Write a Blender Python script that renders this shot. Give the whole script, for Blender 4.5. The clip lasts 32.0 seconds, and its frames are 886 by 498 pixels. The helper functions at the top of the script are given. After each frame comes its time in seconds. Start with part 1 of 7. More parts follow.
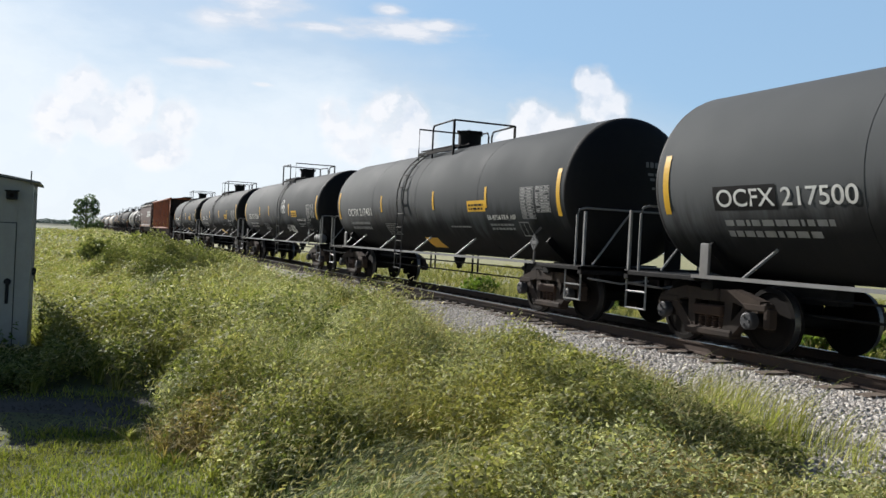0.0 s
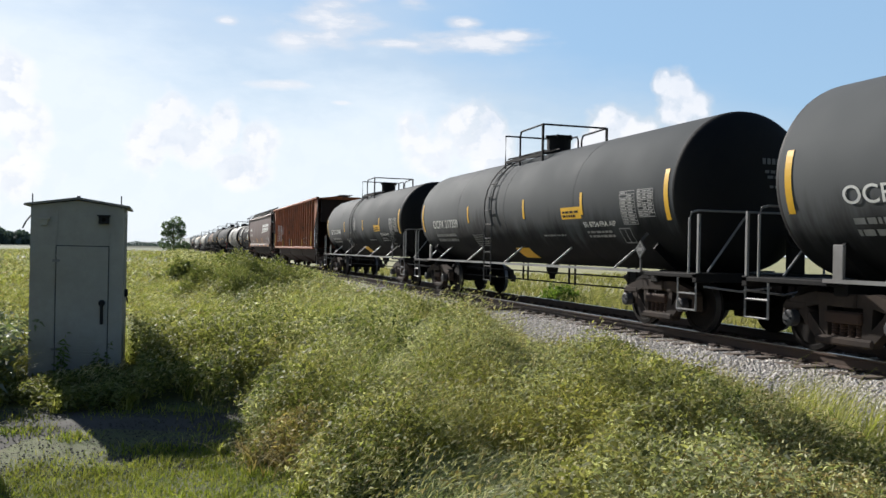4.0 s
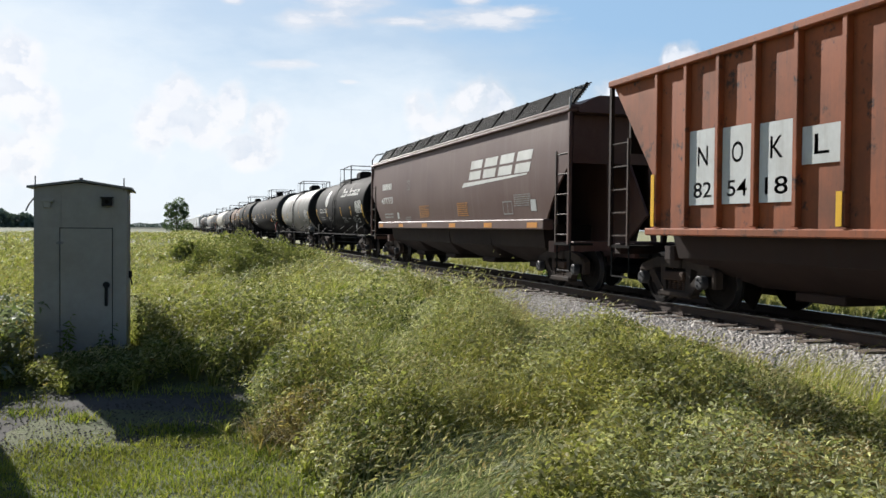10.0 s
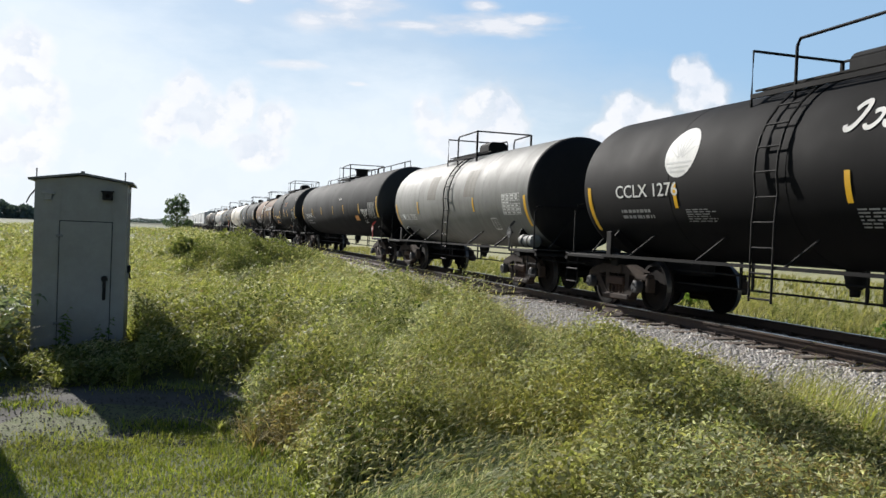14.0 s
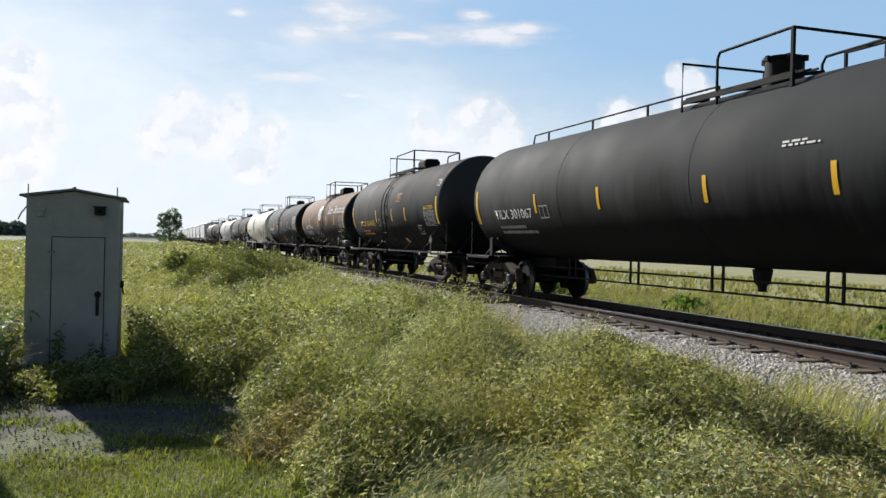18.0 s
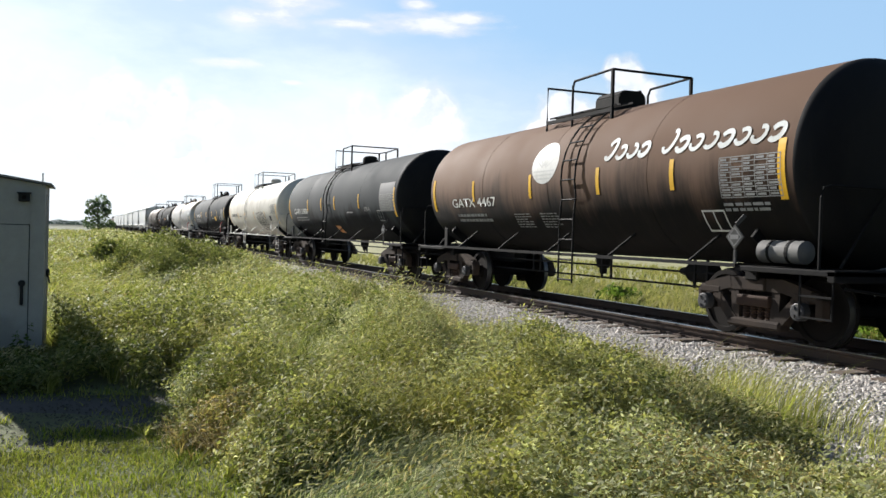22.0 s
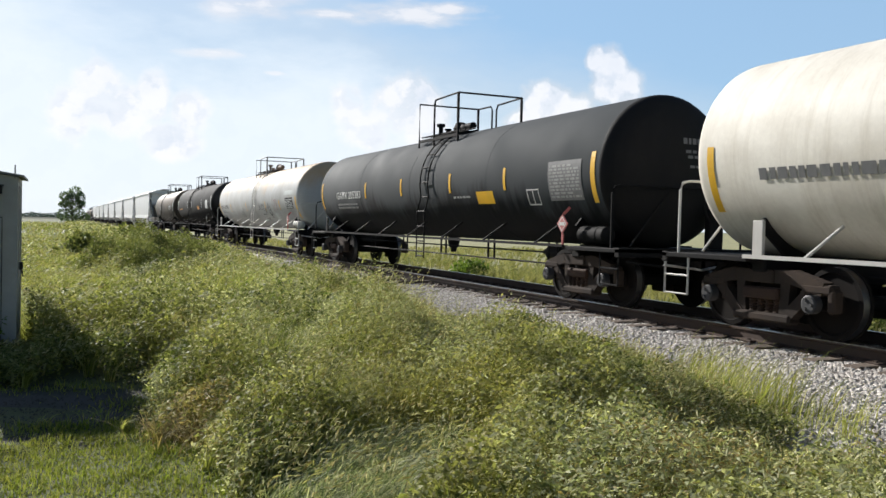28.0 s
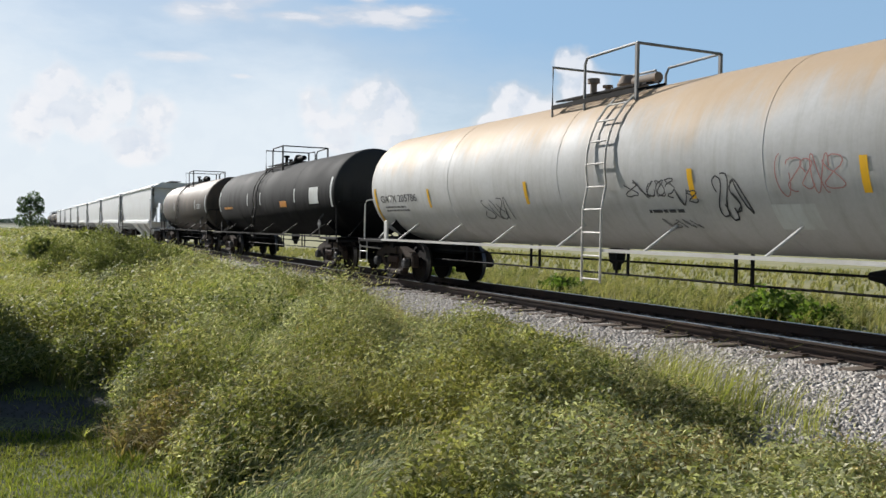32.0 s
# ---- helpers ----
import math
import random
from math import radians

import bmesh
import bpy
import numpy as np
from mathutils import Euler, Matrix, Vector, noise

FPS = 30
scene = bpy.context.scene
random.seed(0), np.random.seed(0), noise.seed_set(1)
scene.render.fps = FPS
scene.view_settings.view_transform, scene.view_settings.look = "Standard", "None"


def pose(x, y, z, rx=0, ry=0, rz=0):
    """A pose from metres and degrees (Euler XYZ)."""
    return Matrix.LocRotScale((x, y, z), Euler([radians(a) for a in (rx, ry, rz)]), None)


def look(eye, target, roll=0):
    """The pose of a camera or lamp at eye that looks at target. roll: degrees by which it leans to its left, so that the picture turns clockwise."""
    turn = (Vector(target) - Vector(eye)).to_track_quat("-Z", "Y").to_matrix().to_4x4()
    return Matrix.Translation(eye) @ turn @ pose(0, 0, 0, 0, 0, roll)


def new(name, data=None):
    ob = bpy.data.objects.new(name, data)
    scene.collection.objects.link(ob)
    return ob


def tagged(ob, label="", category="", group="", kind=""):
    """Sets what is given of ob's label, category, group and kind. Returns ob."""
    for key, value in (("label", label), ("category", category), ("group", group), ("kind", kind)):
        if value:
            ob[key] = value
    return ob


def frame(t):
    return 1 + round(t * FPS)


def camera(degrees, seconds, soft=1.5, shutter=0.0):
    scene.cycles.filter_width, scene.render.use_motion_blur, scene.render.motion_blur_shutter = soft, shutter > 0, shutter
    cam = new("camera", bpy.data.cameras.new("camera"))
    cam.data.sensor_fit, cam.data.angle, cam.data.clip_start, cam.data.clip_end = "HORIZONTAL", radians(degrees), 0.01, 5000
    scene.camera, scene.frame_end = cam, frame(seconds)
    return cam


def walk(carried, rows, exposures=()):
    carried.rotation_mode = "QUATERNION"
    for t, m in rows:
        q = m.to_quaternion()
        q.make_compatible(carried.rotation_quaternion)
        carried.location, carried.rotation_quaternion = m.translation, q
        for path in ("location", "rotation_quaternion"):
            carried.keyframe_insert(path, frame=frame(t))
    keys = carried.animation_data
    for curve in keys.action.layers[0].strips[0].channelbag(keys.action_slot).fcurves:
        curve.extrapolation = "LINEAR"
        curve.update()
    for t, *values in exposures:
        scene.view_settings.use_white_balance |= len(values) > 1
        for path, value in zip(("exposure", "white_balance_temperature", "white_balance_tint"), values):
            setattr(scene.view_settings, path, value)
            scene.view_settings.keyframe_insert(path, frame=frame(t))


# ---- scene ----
EYE_Z = 1.65
RAIL_Z = 0.35          # rail head above the lawn
TRACK_X = 9.42         # centre line of the track
CAM_ROWS = """0 -23.11 -0.48 -2.90;0.5 -20.12 -1.19 -1.55;1 -17.82 -1.05 -1.44;1.5 -16.49 -0.59 -1.00;2 -17.88 -0.78 -1.19;2.5 -18.07 -0.79 -1.99;3 -18.02 -0.80 -1.95;3.5 -17.81 0.06 -1.26;5.5 -18.07 0.08 -0.92;6 -17.36 -0.09 -1.20;6.5 -17.09 -0.14 -1.16;7 -17.11 0.05 -0.73;7.5 -17.26 0.16 -0.27;8 -17.59 0.40 -0.28;8.5 -17.97 0.63 -0.57;9 -17.71 0.84 -0.84;9.5 -17.55 0.71 -1.29;10 -17.76 -1.35 -0.52;10.5 -18.01 -0.40 -1.66;11 -17.70 0.19 -1.97;11.5 -17.63 -0.18 -1.08;12 -17.28 -0.72 -1.13;12.5 -17.33 -0.83 -1.72;13 -17.29 -0.84 -1.70;13.5 -17.61 -0.95 -1.81;14 -17.77 -1.05 -2.30;14.5 -17.77 -0.94 -2.02;16.5 -17.84 -0.88 -1.13;17 -18.02 -0.72 -1.41;17.5 -18.05 -0.58 -1.44;18 -18.20 -0.40 -1.32;18.5 -17.87 -0.48 -1.29;19 -18.39 -0.20 -1.41;19.5 -18.54 -0.00 -1.47;20 -19.32 -0.13 -1.38;20.5 -20.00 -0.73 -1.19;21 -20.75 -0.86 -1.68;21.5 -21.82 -0.85 -1.84;22 -22.40 -0.98 -1.69;22.5 -23.13 -1.35 -1.69;23 -23.39 -1.15 -1.08;23.5 -23.09 -1.02 -0.76;24 -22.49 -0.79 -0.82;24.5 -22.81 -0.49 -0.75;25 -22.96 -0.85 -0.74;25.5 -23.38 -1.11 -1.28;26 -23.42 -1.36 -1.29;26.5 -23.32 -1.56 -1.22;28.5 -24.20 -1.54 -1.25;29 -24.71 -1.51 -0.97;29.5 -25.44 -1.52 -1.40;30 -25.64 -1.76 -1.07;30.5 -25.48 -1.87 -1.00;31 -25.76 -1.59 -0.97;31.5 -26.02 -1.45 -0.83;32 -26.14 -1.37 -0.91"""
cam = camera(54.33, 32.0)
cam_rows = []
for line in CAM_ROWS.split(";"):
    t, yaw, pitch, roll = (float(v) for v in line.split())
    cam_rows.append((t, pose(0, 0, EYE_Z, 90 + pitch, roll, yaw)))
walk(cam, cam_rows, exposures=[(t, e + 0.26, 6350, 12) for t, e in ((0, 0.32), (3, 0.36), (6, 0.35), (8, 0.45), (10, 0.32), (12, 0.27), (14, 0.35), (19, 0.33), (20.5, 0.42), (22, 0.56), (23.5, 0.43), (25, 0.32), (26.5, 0.39), (29, 0.35), (31, 0.33), (32, 0.2))])

# ---- light: hazy afternoon sun ahead and to the left ----
SUN_AZ, SUN_EL = 16.6, 27.5      # degrees left of the track's direction, above the horizon
world = bpy.data.worlds.new("sky")
scene.world = world
world.use_nodes = True
wn = world.node_tree.nodes
sky = wn.new("ShaderNodeTexSky")
sky.sky_type, sky.sun_disc = "NISHITA", False
sky.sun_elevation, sky.sun_rotation = radians(SUN_EL), radians(-SUN_AZ)
sky.air_density, sky.dust_density, sky.ozone_density = 1.15, 0.35, 3.0
world.node_tree.links.new(sky.outputs[0], wn["Background"].inputs[0])
wn["Background"].inputs[1].default_value = 0.05
sun = new("sun", bpy.data.lights.new("sun", "SUN"))
sun.data.energy, sun.data.angle, sun.data.color = 5.0, radians(0.6), (1.0, 0.96, 0.88)
sun_dir = Vector((-math.sin(radians(SUN_AZ)) * math.cos(radians(SUN_EL)), math.cos(radians(SUN_AZ)) * math.cos(radians(SUN_EL)), math.sin(radians(SUN_EL))))
sun.matrix_world = look((sun_dir * 60), (0, 0, 0))


# ---- materials ----
def node_mat(name):
    m = bpy.data.materials.new(name)
    m.use_nodes = True
    nt = m.node_tree
    return m, nt, nt.nodes["Principled BSDF"]


def add(nt, kind, **values):
    n = nt.nodes.new(kind)
    for key, v in values.items():
        if key in n.inputs:
            n.inputs[key].default_value = v
    return n


def noise_tex(nt, scale, detail=6.0, rough=0.6, stretch=None, seed=0.0, coord="Object"):
    tc = nt.nodes.new("ShaderNodeTexCoord")
    mp = nt.nodes.new("ShaderNodeMapping")
    mp.inputs["Location"].default_value = (seed, seed * 1.7, seed * 0.6)
    if stretch:
        mp.inputs["Scale"].default_value = stretch
    nt.links.new(tc.outputs[coord], mp.inputs["Vector"])
    n = nt.nodes.new("ShaderNodeTexNoise")
    n.inputs["Scale"].default_value, n.inputs["Detail"].default_value, n.inputs["Roughness"].default_value = scale, detail, rough
    nt.links.new(mp.outputs[0], n.inputs["Vector"])
    return n


def ramp(nt, source, stops):
    r = nt.nodes.new("ShaderNodeValToRGB")
    e = r.color_ramp.elements
    while len(e) < len(stops):
        e.new(0.5)
    for el, (p, c) in zip(e, stops):
        el.position = p
        el.color = (*c, 1) if len(c) == 3 else c
    nt.links.new(source, r.inputs[0])
    return r


def mix(nt, fac, a, b, kind="MIX"):
    n = nt.nodes.new("ShaderNodeMix")
    n.data_type, n.blend_type = "RGBA", kind
    for src, sock in ((fac, n.inputs[0]), (a, n.inputs[6]), (b, n.inputs[7])):
        if isinstance(src, (int, float)):
            sock.default_value = src
        elif isinstance(src, tuple):
            sock.default_value = (*src, 1)
        else:
            nt.links.new(src, sock)
    return n.outputs[2]


def bump(nt, bsdf, source, strength, distance=0.01):
    b = nt.nodes.new("ShaderNodeBump")
    b.inputs["Strength"].default_value, b.inputs["Distance"].default_value = strength, distance
    nt.links.new(source, b.inputs["Height"])
    nt.links.new(b.outputs[0], bsdf.inputs["Normal"])


def paint(name, base, rough=0.45, dirt=(0.10, 0.085, 0.065), amount=0.35, streak=True, rust=None, seed=0.0, spec=0.25):
    """Weathered paint: wide dirt clouds, streaks that run down, fine speckle, optional rust spots."""
    m, nt, b = node_mat(name)
    wide = noise_tex(nt, 0.8, 5, 0.6, seed=seed)
    fine = noise_tex(nt, 14, 4, 0.7, seed=seed + 3)
    col = mix(nt, ramp(nt, wide.outputs[0], [(0.42, (0, 0, 0)), (0.75, (amount,) * 3)]).outputs[0], base, dirt)
    if streak:
        st = noise_tex(nt, 1.0, 5, 0.7, (1.0, 5.0, 0.35), seed + 7)
        col = mix(nt, ramp(nt, st.outputs[0], [(0.5, (0, 0, 0)), (0.78, (amount,) * 3)]).outputs[0], col, dirt)
    col = mix(nt, 0.25, col, ramp(nt, fine.outputs[0], [(0.3, (0.75, 0.75, 0.75)), (0.7, (1.12, 1.12, 1.12))]).outputs[0], "MULTIPLY")
    if rust:
        rn = noise_tex(nt, 2.6, 8, 0.72, seed=seed + 11)
        col = mix(nt, ramp(nt, rn.outputs[0], [(0.56, (0, 0, 0)), (0.64, (1, 1, 1))]).outputs[0], col, rust)
    nt.links.new(col, b.inputs["Base Color"])
    rr = ramp(nt, wide.outputs[0], [(0.3, (rough - 0.03,) * 3), (0.7, (min(1, rough + 0.10),) * 3)])
    nt.links.new(rr.outputs[0], b.inputs["Roughness"])
    b.inputs["Specular IOR Level"].default_value = spec
    bump(nt, b, fine.outputs[0], 0.05, 0.006)
    return m


M = {}
M["steel"] = paint("dark_truck_steel", (0.009, 0.008, 0.0075), 0.9, (0.026, 0.019, 0.015), 0.5, False, seed=1, spec=0.1)
M["frame"] = paint("dusty_cast_frame", (0.034, 0.027, 0.023), 0.85, (0.10, 0.072, 0.055), 0.6, False, seed=50, spec=0.12)
M["wheel"] = paint("wheel_steel", (0.010, 0.009, 0.0085), 0.85, (0.026, 0.019, 0.015), 0.45, False, seed=2, spec=0.1)
M["black"] = paint("black_paint", (0.009, 0.009, 0.0095), 0.7, (0.03, 0.027, 0.023), 0.35, seed=3, spec=0.1)
M["silver"] = paint("worn_grey_steel", (0.24, 0.24, 0.235), 0.5, (0.07, 0.055, 0.045), 0.6, False, seed=4)
M["rail"] = paint("rusty_rail", (0.042, 0.03, 0.025), 0.7, (0.10, 0.06, 0.04), 0.6, False, seed=5)
M["railtop"], _nt, _b = node_mat("polished_rail_head")
_b.inputs["Base Color"].default_value, _b.inputs["Metallic"].default_value, _b.inputs["Roughness"].default_value = (0.35, 0.33, 0.31, 1), 1.0, 0.35
M["tread"], _nt, _b = node_mat("worn_wheel_tread")
_b.inputs["Base Color"].default_value, _b.inputs["Metallic"].default_value, _b.inputs["Roughness"].default_value = (0.16, 0.15, 0.145, 1), 0.9, 0.42
M["tie"] = paint("creosoted_tie", (0.10, 0.078, 0.062), 0.9, (0.26, 0.21, 0.165), 0.7, False, seed=6)
M["yellow"] = paint("reflective_yellow", (0.78, 0.44, 0.02), 0.4, (0.3, 0.2, 0.06), 0.3, seed=8)
M["white"] = paint("stencil_white", (0.66, 0.66, 0.63), 0.6, (0.3, 0.28, 0.25), 0.45, seed=9)
M["dimwhite"] = paint("faded_stencil", (0.30, 0.30, 0.29), 0.7, (0.1, 0.1, 0.1), 0.6, seed=10)
M["shed"] = paint("shed_paint", (0.37, 0.37, 0.34), 0.5, (0.22, 0.20, 0.16), 0.45, seed=12)
M["shedroof"] = paint("shed_roof_metal", (0.22, 0.22, 0.21), 0.5, (0.1, 0.08, 0.06), 0.5, seed=13)
M["placard"] = paint("dull_placard", (0.075, 0.075, 0.075), 0.8, (0.05, 0.045, 0.04), 0.6, seed=52, spec=0.1)
M["dark"] = paint("dark_recess", (0.02, 0.02, 0.02), 0.8, (0.04, 0.04, 0.04), 0.4, False, seed=14)


# ---- mesh helpers ----
def mesh_ob(name, bm, material, parent=None, smooth=False):
    me = bpy.data.meshes.new(name)
    bm.normal_update()
    bm.to_mesh(me)
    bm.free()
    for m in (material if isinstance(material, (list, tuple)) else [material]):
        me.materials.append(m)
    if smooth:
        me.shade_smooth()
        me.set_sharp_from_angle(angle=radians(35))
    ob = new(name, me)
    ob.parent = parent
    return ob


def part(name, bm, material, parent, label="", smooth=False):
    return tagged(mesh_ob(name, bm, material, parent, smooth), label)


def box(bm, x0, x1, y0, y1, z0, z1, bev=0.0, mat=0):
    m = Matrix.Translation(((x0 + x1) / 2, (y0 + y1) / 2, (z0 + z1) / 2)) @ Matrix.Diagonal((abs(x1 - x0), abs(y1 - y0), abs(z1 - z0), 1))
    r = bmesh.ops.create_cube(bm, size=1, matrix=m)
    if bev:
        es = {e for v in r["verts"] for e in v.link_edges}
        bmesh.ops.bevel(bm, geom=list(es), offset=bev, segments=1, affect="EDGES")
    return bm


def beam(bm, a, b, w, h=None, up=(0, 0, 1)):
    """A square bar from a to b."""
    a, b = Vector(a), Vector(b)
    d = b - a
    h = h or w
    z = d.normalized()
    ref = Vector(up) if abs(z.dot(Vector(up))) < 0.95 else Vector((1, 0, 0))
    x = ref.cross(z).normalized()
    y = z.cross(x)
    m = Matrix((x * w, y * h, d)).transposed().to_4x4()
    m.translation = (a + b) / 2
    bmesh.ops.create_cube(bm, size=1, matrix=m)


def tube(bm, pts, r, seg=6):
    """A round bar along the points."""
    pts = [Vector(p) for p in pts]
    rings = []
    for i, p in enumerate(pts):
        d = (pts[min(i + 1, len(pts) - 1)] - pts[max(i - 1, 0)]).normalized()
        ref = Vector((0, 0, 1)) if abs(d.z) < 0.9 else Vector((1, 0, 0))
        x = ref.cross(d).normalized()
        y = d.cross(x)
        rings.append([bm.verts.new(p + x * r * math.cos(2 * math.pi * k / seg) + y * r * math.sin(2 * math.pi * k / seg)) for k in range(seg)])
    for a, b in zip(rings, rings[1:]):
        for k in range(seg):
            bm.faces.new((a[k], a[(k + 1) % seg], b[(k + 1) % seg], b[k]))
    bm.faces.new(list(reversed(rings[0])))
    bm.faces.new(rings[-1])


def lathe(bm, profile, seg=48, axis="y", centre=(0, 0, 0)):
    """Turn (along, radius) pairs round an axis."""
    c = Vector(centre)
    rings = []
    for s, r in profile:
        ring = []
        for k in range(seg if r > 1e-5 else 1):
            a = 2 * math.pi * k / seg
            u, v = r * math.cos(a), r * math.sin(a)
            p = {"y": (u, s, v), "x": (s, u, v), "z": (u, v, s)}[axis]
            ring.append(bm.verts.new(c + Vector(p)))
        rings.append(ring)
    for a, b in zip(rings, rings[1:]):
        for k in range(seg):
            k2 = (k + 1) % seg
            vs = [a[k % len(a)], a[k2 % len(a)], b[k2 % len(b)], b[k % len(b)]]
            vs = list(dict.fromkeys(vs))
            if len(vs) > 2:
                bm.faces.new(vs)
    bmesh.ops.recalc_face_normals(bm, faces=bm.faces)
    return bm


def array_mesh(name, verts, faces_quads, material, smooth=False):
    """A mesh from numpy arrays: verts (n,3), quads (m,4)."""
    me = bpy.data.meshes.new(name)
    me.vertices.add(len(verts))
    me.vertices.foreach_set("co", np.asarray(verts, dtype=np.float32).ravel())
    k = faces_quads.shape[1]
    me.loops.add(faces_quads.size)
    me.loops.foreach_set("vertex_index", faces_quads.astype(np.int32).ravel())
    me.polygons.add(len(faces_quads))
    me.polygons.foreach_set("loop_start", np.arange(0, faces_quads.size, k, dtype=np.int32))
    me.update(calc_edges=True)
    me.materials.append(material)
    if smooth:
        me.shade_smooth()
    return new(name, me)


# ---- ground ----
def ground_height(x, y):
    x, y = np.asarray(x, dtype=float), np.asarray(y, dtype=float)
    h = -0.04 - 0.06 * np.clip((y - 6) / 8, 0, 1)
    h = h + 0.03 * np.sin(x * 0.9 + 1.3) * np.sin(y * 0.7) + 0.015 * np.sin(x * 2.1) * np.cos(y * 1.9 + 0.4)
    return h


m, nt, b = node_mat("ground_soil_and_grass")
n1 = noise_tex(nt, 0.5, 6, 0.6)
n2 = noise_tex(nt, 9.0, 6, 0.7)
c = ramp(nt, n1.outputs[0], [(0.35, (0.06, 0.075, 0.026)), (0.6, (0.12, 0.135, 0.045))]).outputs[0]
c = mix(nt, ramp(nt, n2.outputs[0], [(0.45, (0, 0, 0)), (0.7, (0.6, 0.6, 0.6))]).outputs[0], c, (0.10, 0.085, 0.05))
tc = nt.nodes.new("ShaderNodeTexCoord")
sep = nt.nodes.new("ShaderNodeSeparateXYZ")
nt.links.new(tc.outputs["Object"], sep.inputs[0])
side = nt.nodes.new("ShaderNodeMapRange")
side.inputs["From Min"].default_value, side.inputs["From Max"].default_value = 12.6, 14.0
nt.links.new(sep.outputs[0], side.inputs["Value"])
c = mix(nt, side.outputs[0], c, ramp(nt, n1.outputs[0], [(0.35, (0.20, 0.205, 0.085)), (0.6, (0.30, 0.28, 0.13))]).outputs[0])
nt.links.new(c, b.inputs["Base Color"])
b.inputs["Roughness"].default_value = 0.95
bump(nt, b, n2.outputs[0], 0.6, 0.05)
M["ground"] = m

xs = np.concatenate([[-2500, -800, -300, -120, -60, -30, -16], np.arange(-10, 16.01, 0.5), [20, 30, 60, 120, 300, 800, 2500]])
ys = np.concatenate([[-2500, -300, -60, -20, -8], np.arange(-4, 30.01, 0.5), [34, 40, 50, 70, 100, 160, 300, 800, 2500]])
gx, gy = np.meshgrid(xs, ys)
gz = ground_height(gx, gy)
nxv = len(xs)
ids = np.arange(gx.size).reshape(gx.shape)
quads = np.stack([ids[:-1, :-1], ids[:-1, 1:], ids[1:, 1:], ids[1:, :-1]], -1).reshape(-1, 4)
ground = array_mesh("ground", np.stack([gx, gy, gz], -1).reshape(-1, 3), quads, M["ground"], True)
tagged(ground, "flat green and dry grassland around the railway", "ground", kind="structure")


# ---- track ----
m, nt, b = node_mat("ballast_stone")
vor = nt.nodes.new("ShaderNodeTexVoronoi")
tc = nt.nodes.new("ShaderNodeTexCoord")
nt.links.new(tc.outputs["Object"], vor.inputs["Vector"])
vor.inputs["Scale"].default_value = 22
c = ramp(nt, vor.outputs["Color"], [(0.1, (0.25, 0.225, 0.205)), (0.5, (0.43, 0.40, 0.365)), (0.9, (0.60, 0.56, 0.515))]).outputs[0]
n1 = noise_tex(nt, 0.9, 5, 0.6)
c = mix(nt, ramp(nt, n1.outputs[0], [(0.4, (0, 0, 0)), (0.75, (0.5, 0.5, 0.5))]).outputs[0], c, (0.2, 0.17, 0.14))
nt.links.new(c, b.inputs["Base Color"])
b.inputs["Roughness"].default_value = 0.9
bump(nt, b, vor.outputs["Distance"], 1.0, -0.04)
M["ballast"] = m
TIE_Z = RAIL_Z - 0.18
Y0, Y1 = -60.0, 620.0
bm = bmesh.new()
prof = [(-5.0, -0.15), (-4.4, 0.0), (-3.2, 0.03), (-1.9, TIE_Z - 0.06), (-1.35, TIE_Z - 0.02), (1.35, TIE_Z - 0.02), (1.9, TIE_Z - 0.06), (3.2, 0.0), (3.9, -0.15)]
ra = [bm.verts.new((TRACK_X + x, Y0, z)) for x, z in prof]
rb = [bm.verts.new((TRACK_X + x, Y1, z)) for x, z in prof]
for i in range(len(prof) - 1):
    bm.faces.new((ra[i], ra[i + 1], rb[i + 1], rb[i]))
track_bed = tagged(mesh_ob("ballast_bed", bm, M["ballast"]), "pale grey crushed stone ballast under the track", "ballast", kind="structure")


def rail_at(x, name):
    root = tagged(new(name), "worn steel rail with rusty web and bright head", "rail", "running rails")
    root.location = (x, 0, RAIL_Z)
    sec = [(-0.07, -0.172), (0.07, -0.172), (0.07, -0.16), (0.012, -0.14), (0.010, -0.045), (0.036, -0.035), (0.036, -0.006), (-0.036, -0.006), (-0.036, -0.035), (-0.010, -0.045), (-0.012, -0.14), (-0.07, -0.16)]
    bm = bmesh.new()
    a = [bm.verts.new((u, Y0, v)) for u, v in sec]
    c = [bm.verts.new((u, Y1, v)) for u, v in sec]
    for i in range(len(sec)):
        j = (i + 1) % len(sec)
        bm.faces.new((a[i], a[j], c[j], c[i]))
    part("rail_web", bm, M["rail"], root)
    bm = bmesh.new()
    box(bm, -0.033, 0.033, Y0, Y1, -0.006, 0.0)
    part("running_surface", bm, M["railtop"], root, "polished bright running surface")
    return root


rail_at(TRACK_X - 0.7525, "rail")
rail_at(TRACK_X + 0.7525, "rail")

# ---- wagons ----
def travel(t):
    """Metres that the train has rolled towards the viewer by t seconds."""
    return 8.92 * t - 0.94 * t * t / 32


WHEEL_R = 0.457
wagons, wheelsets = [], []


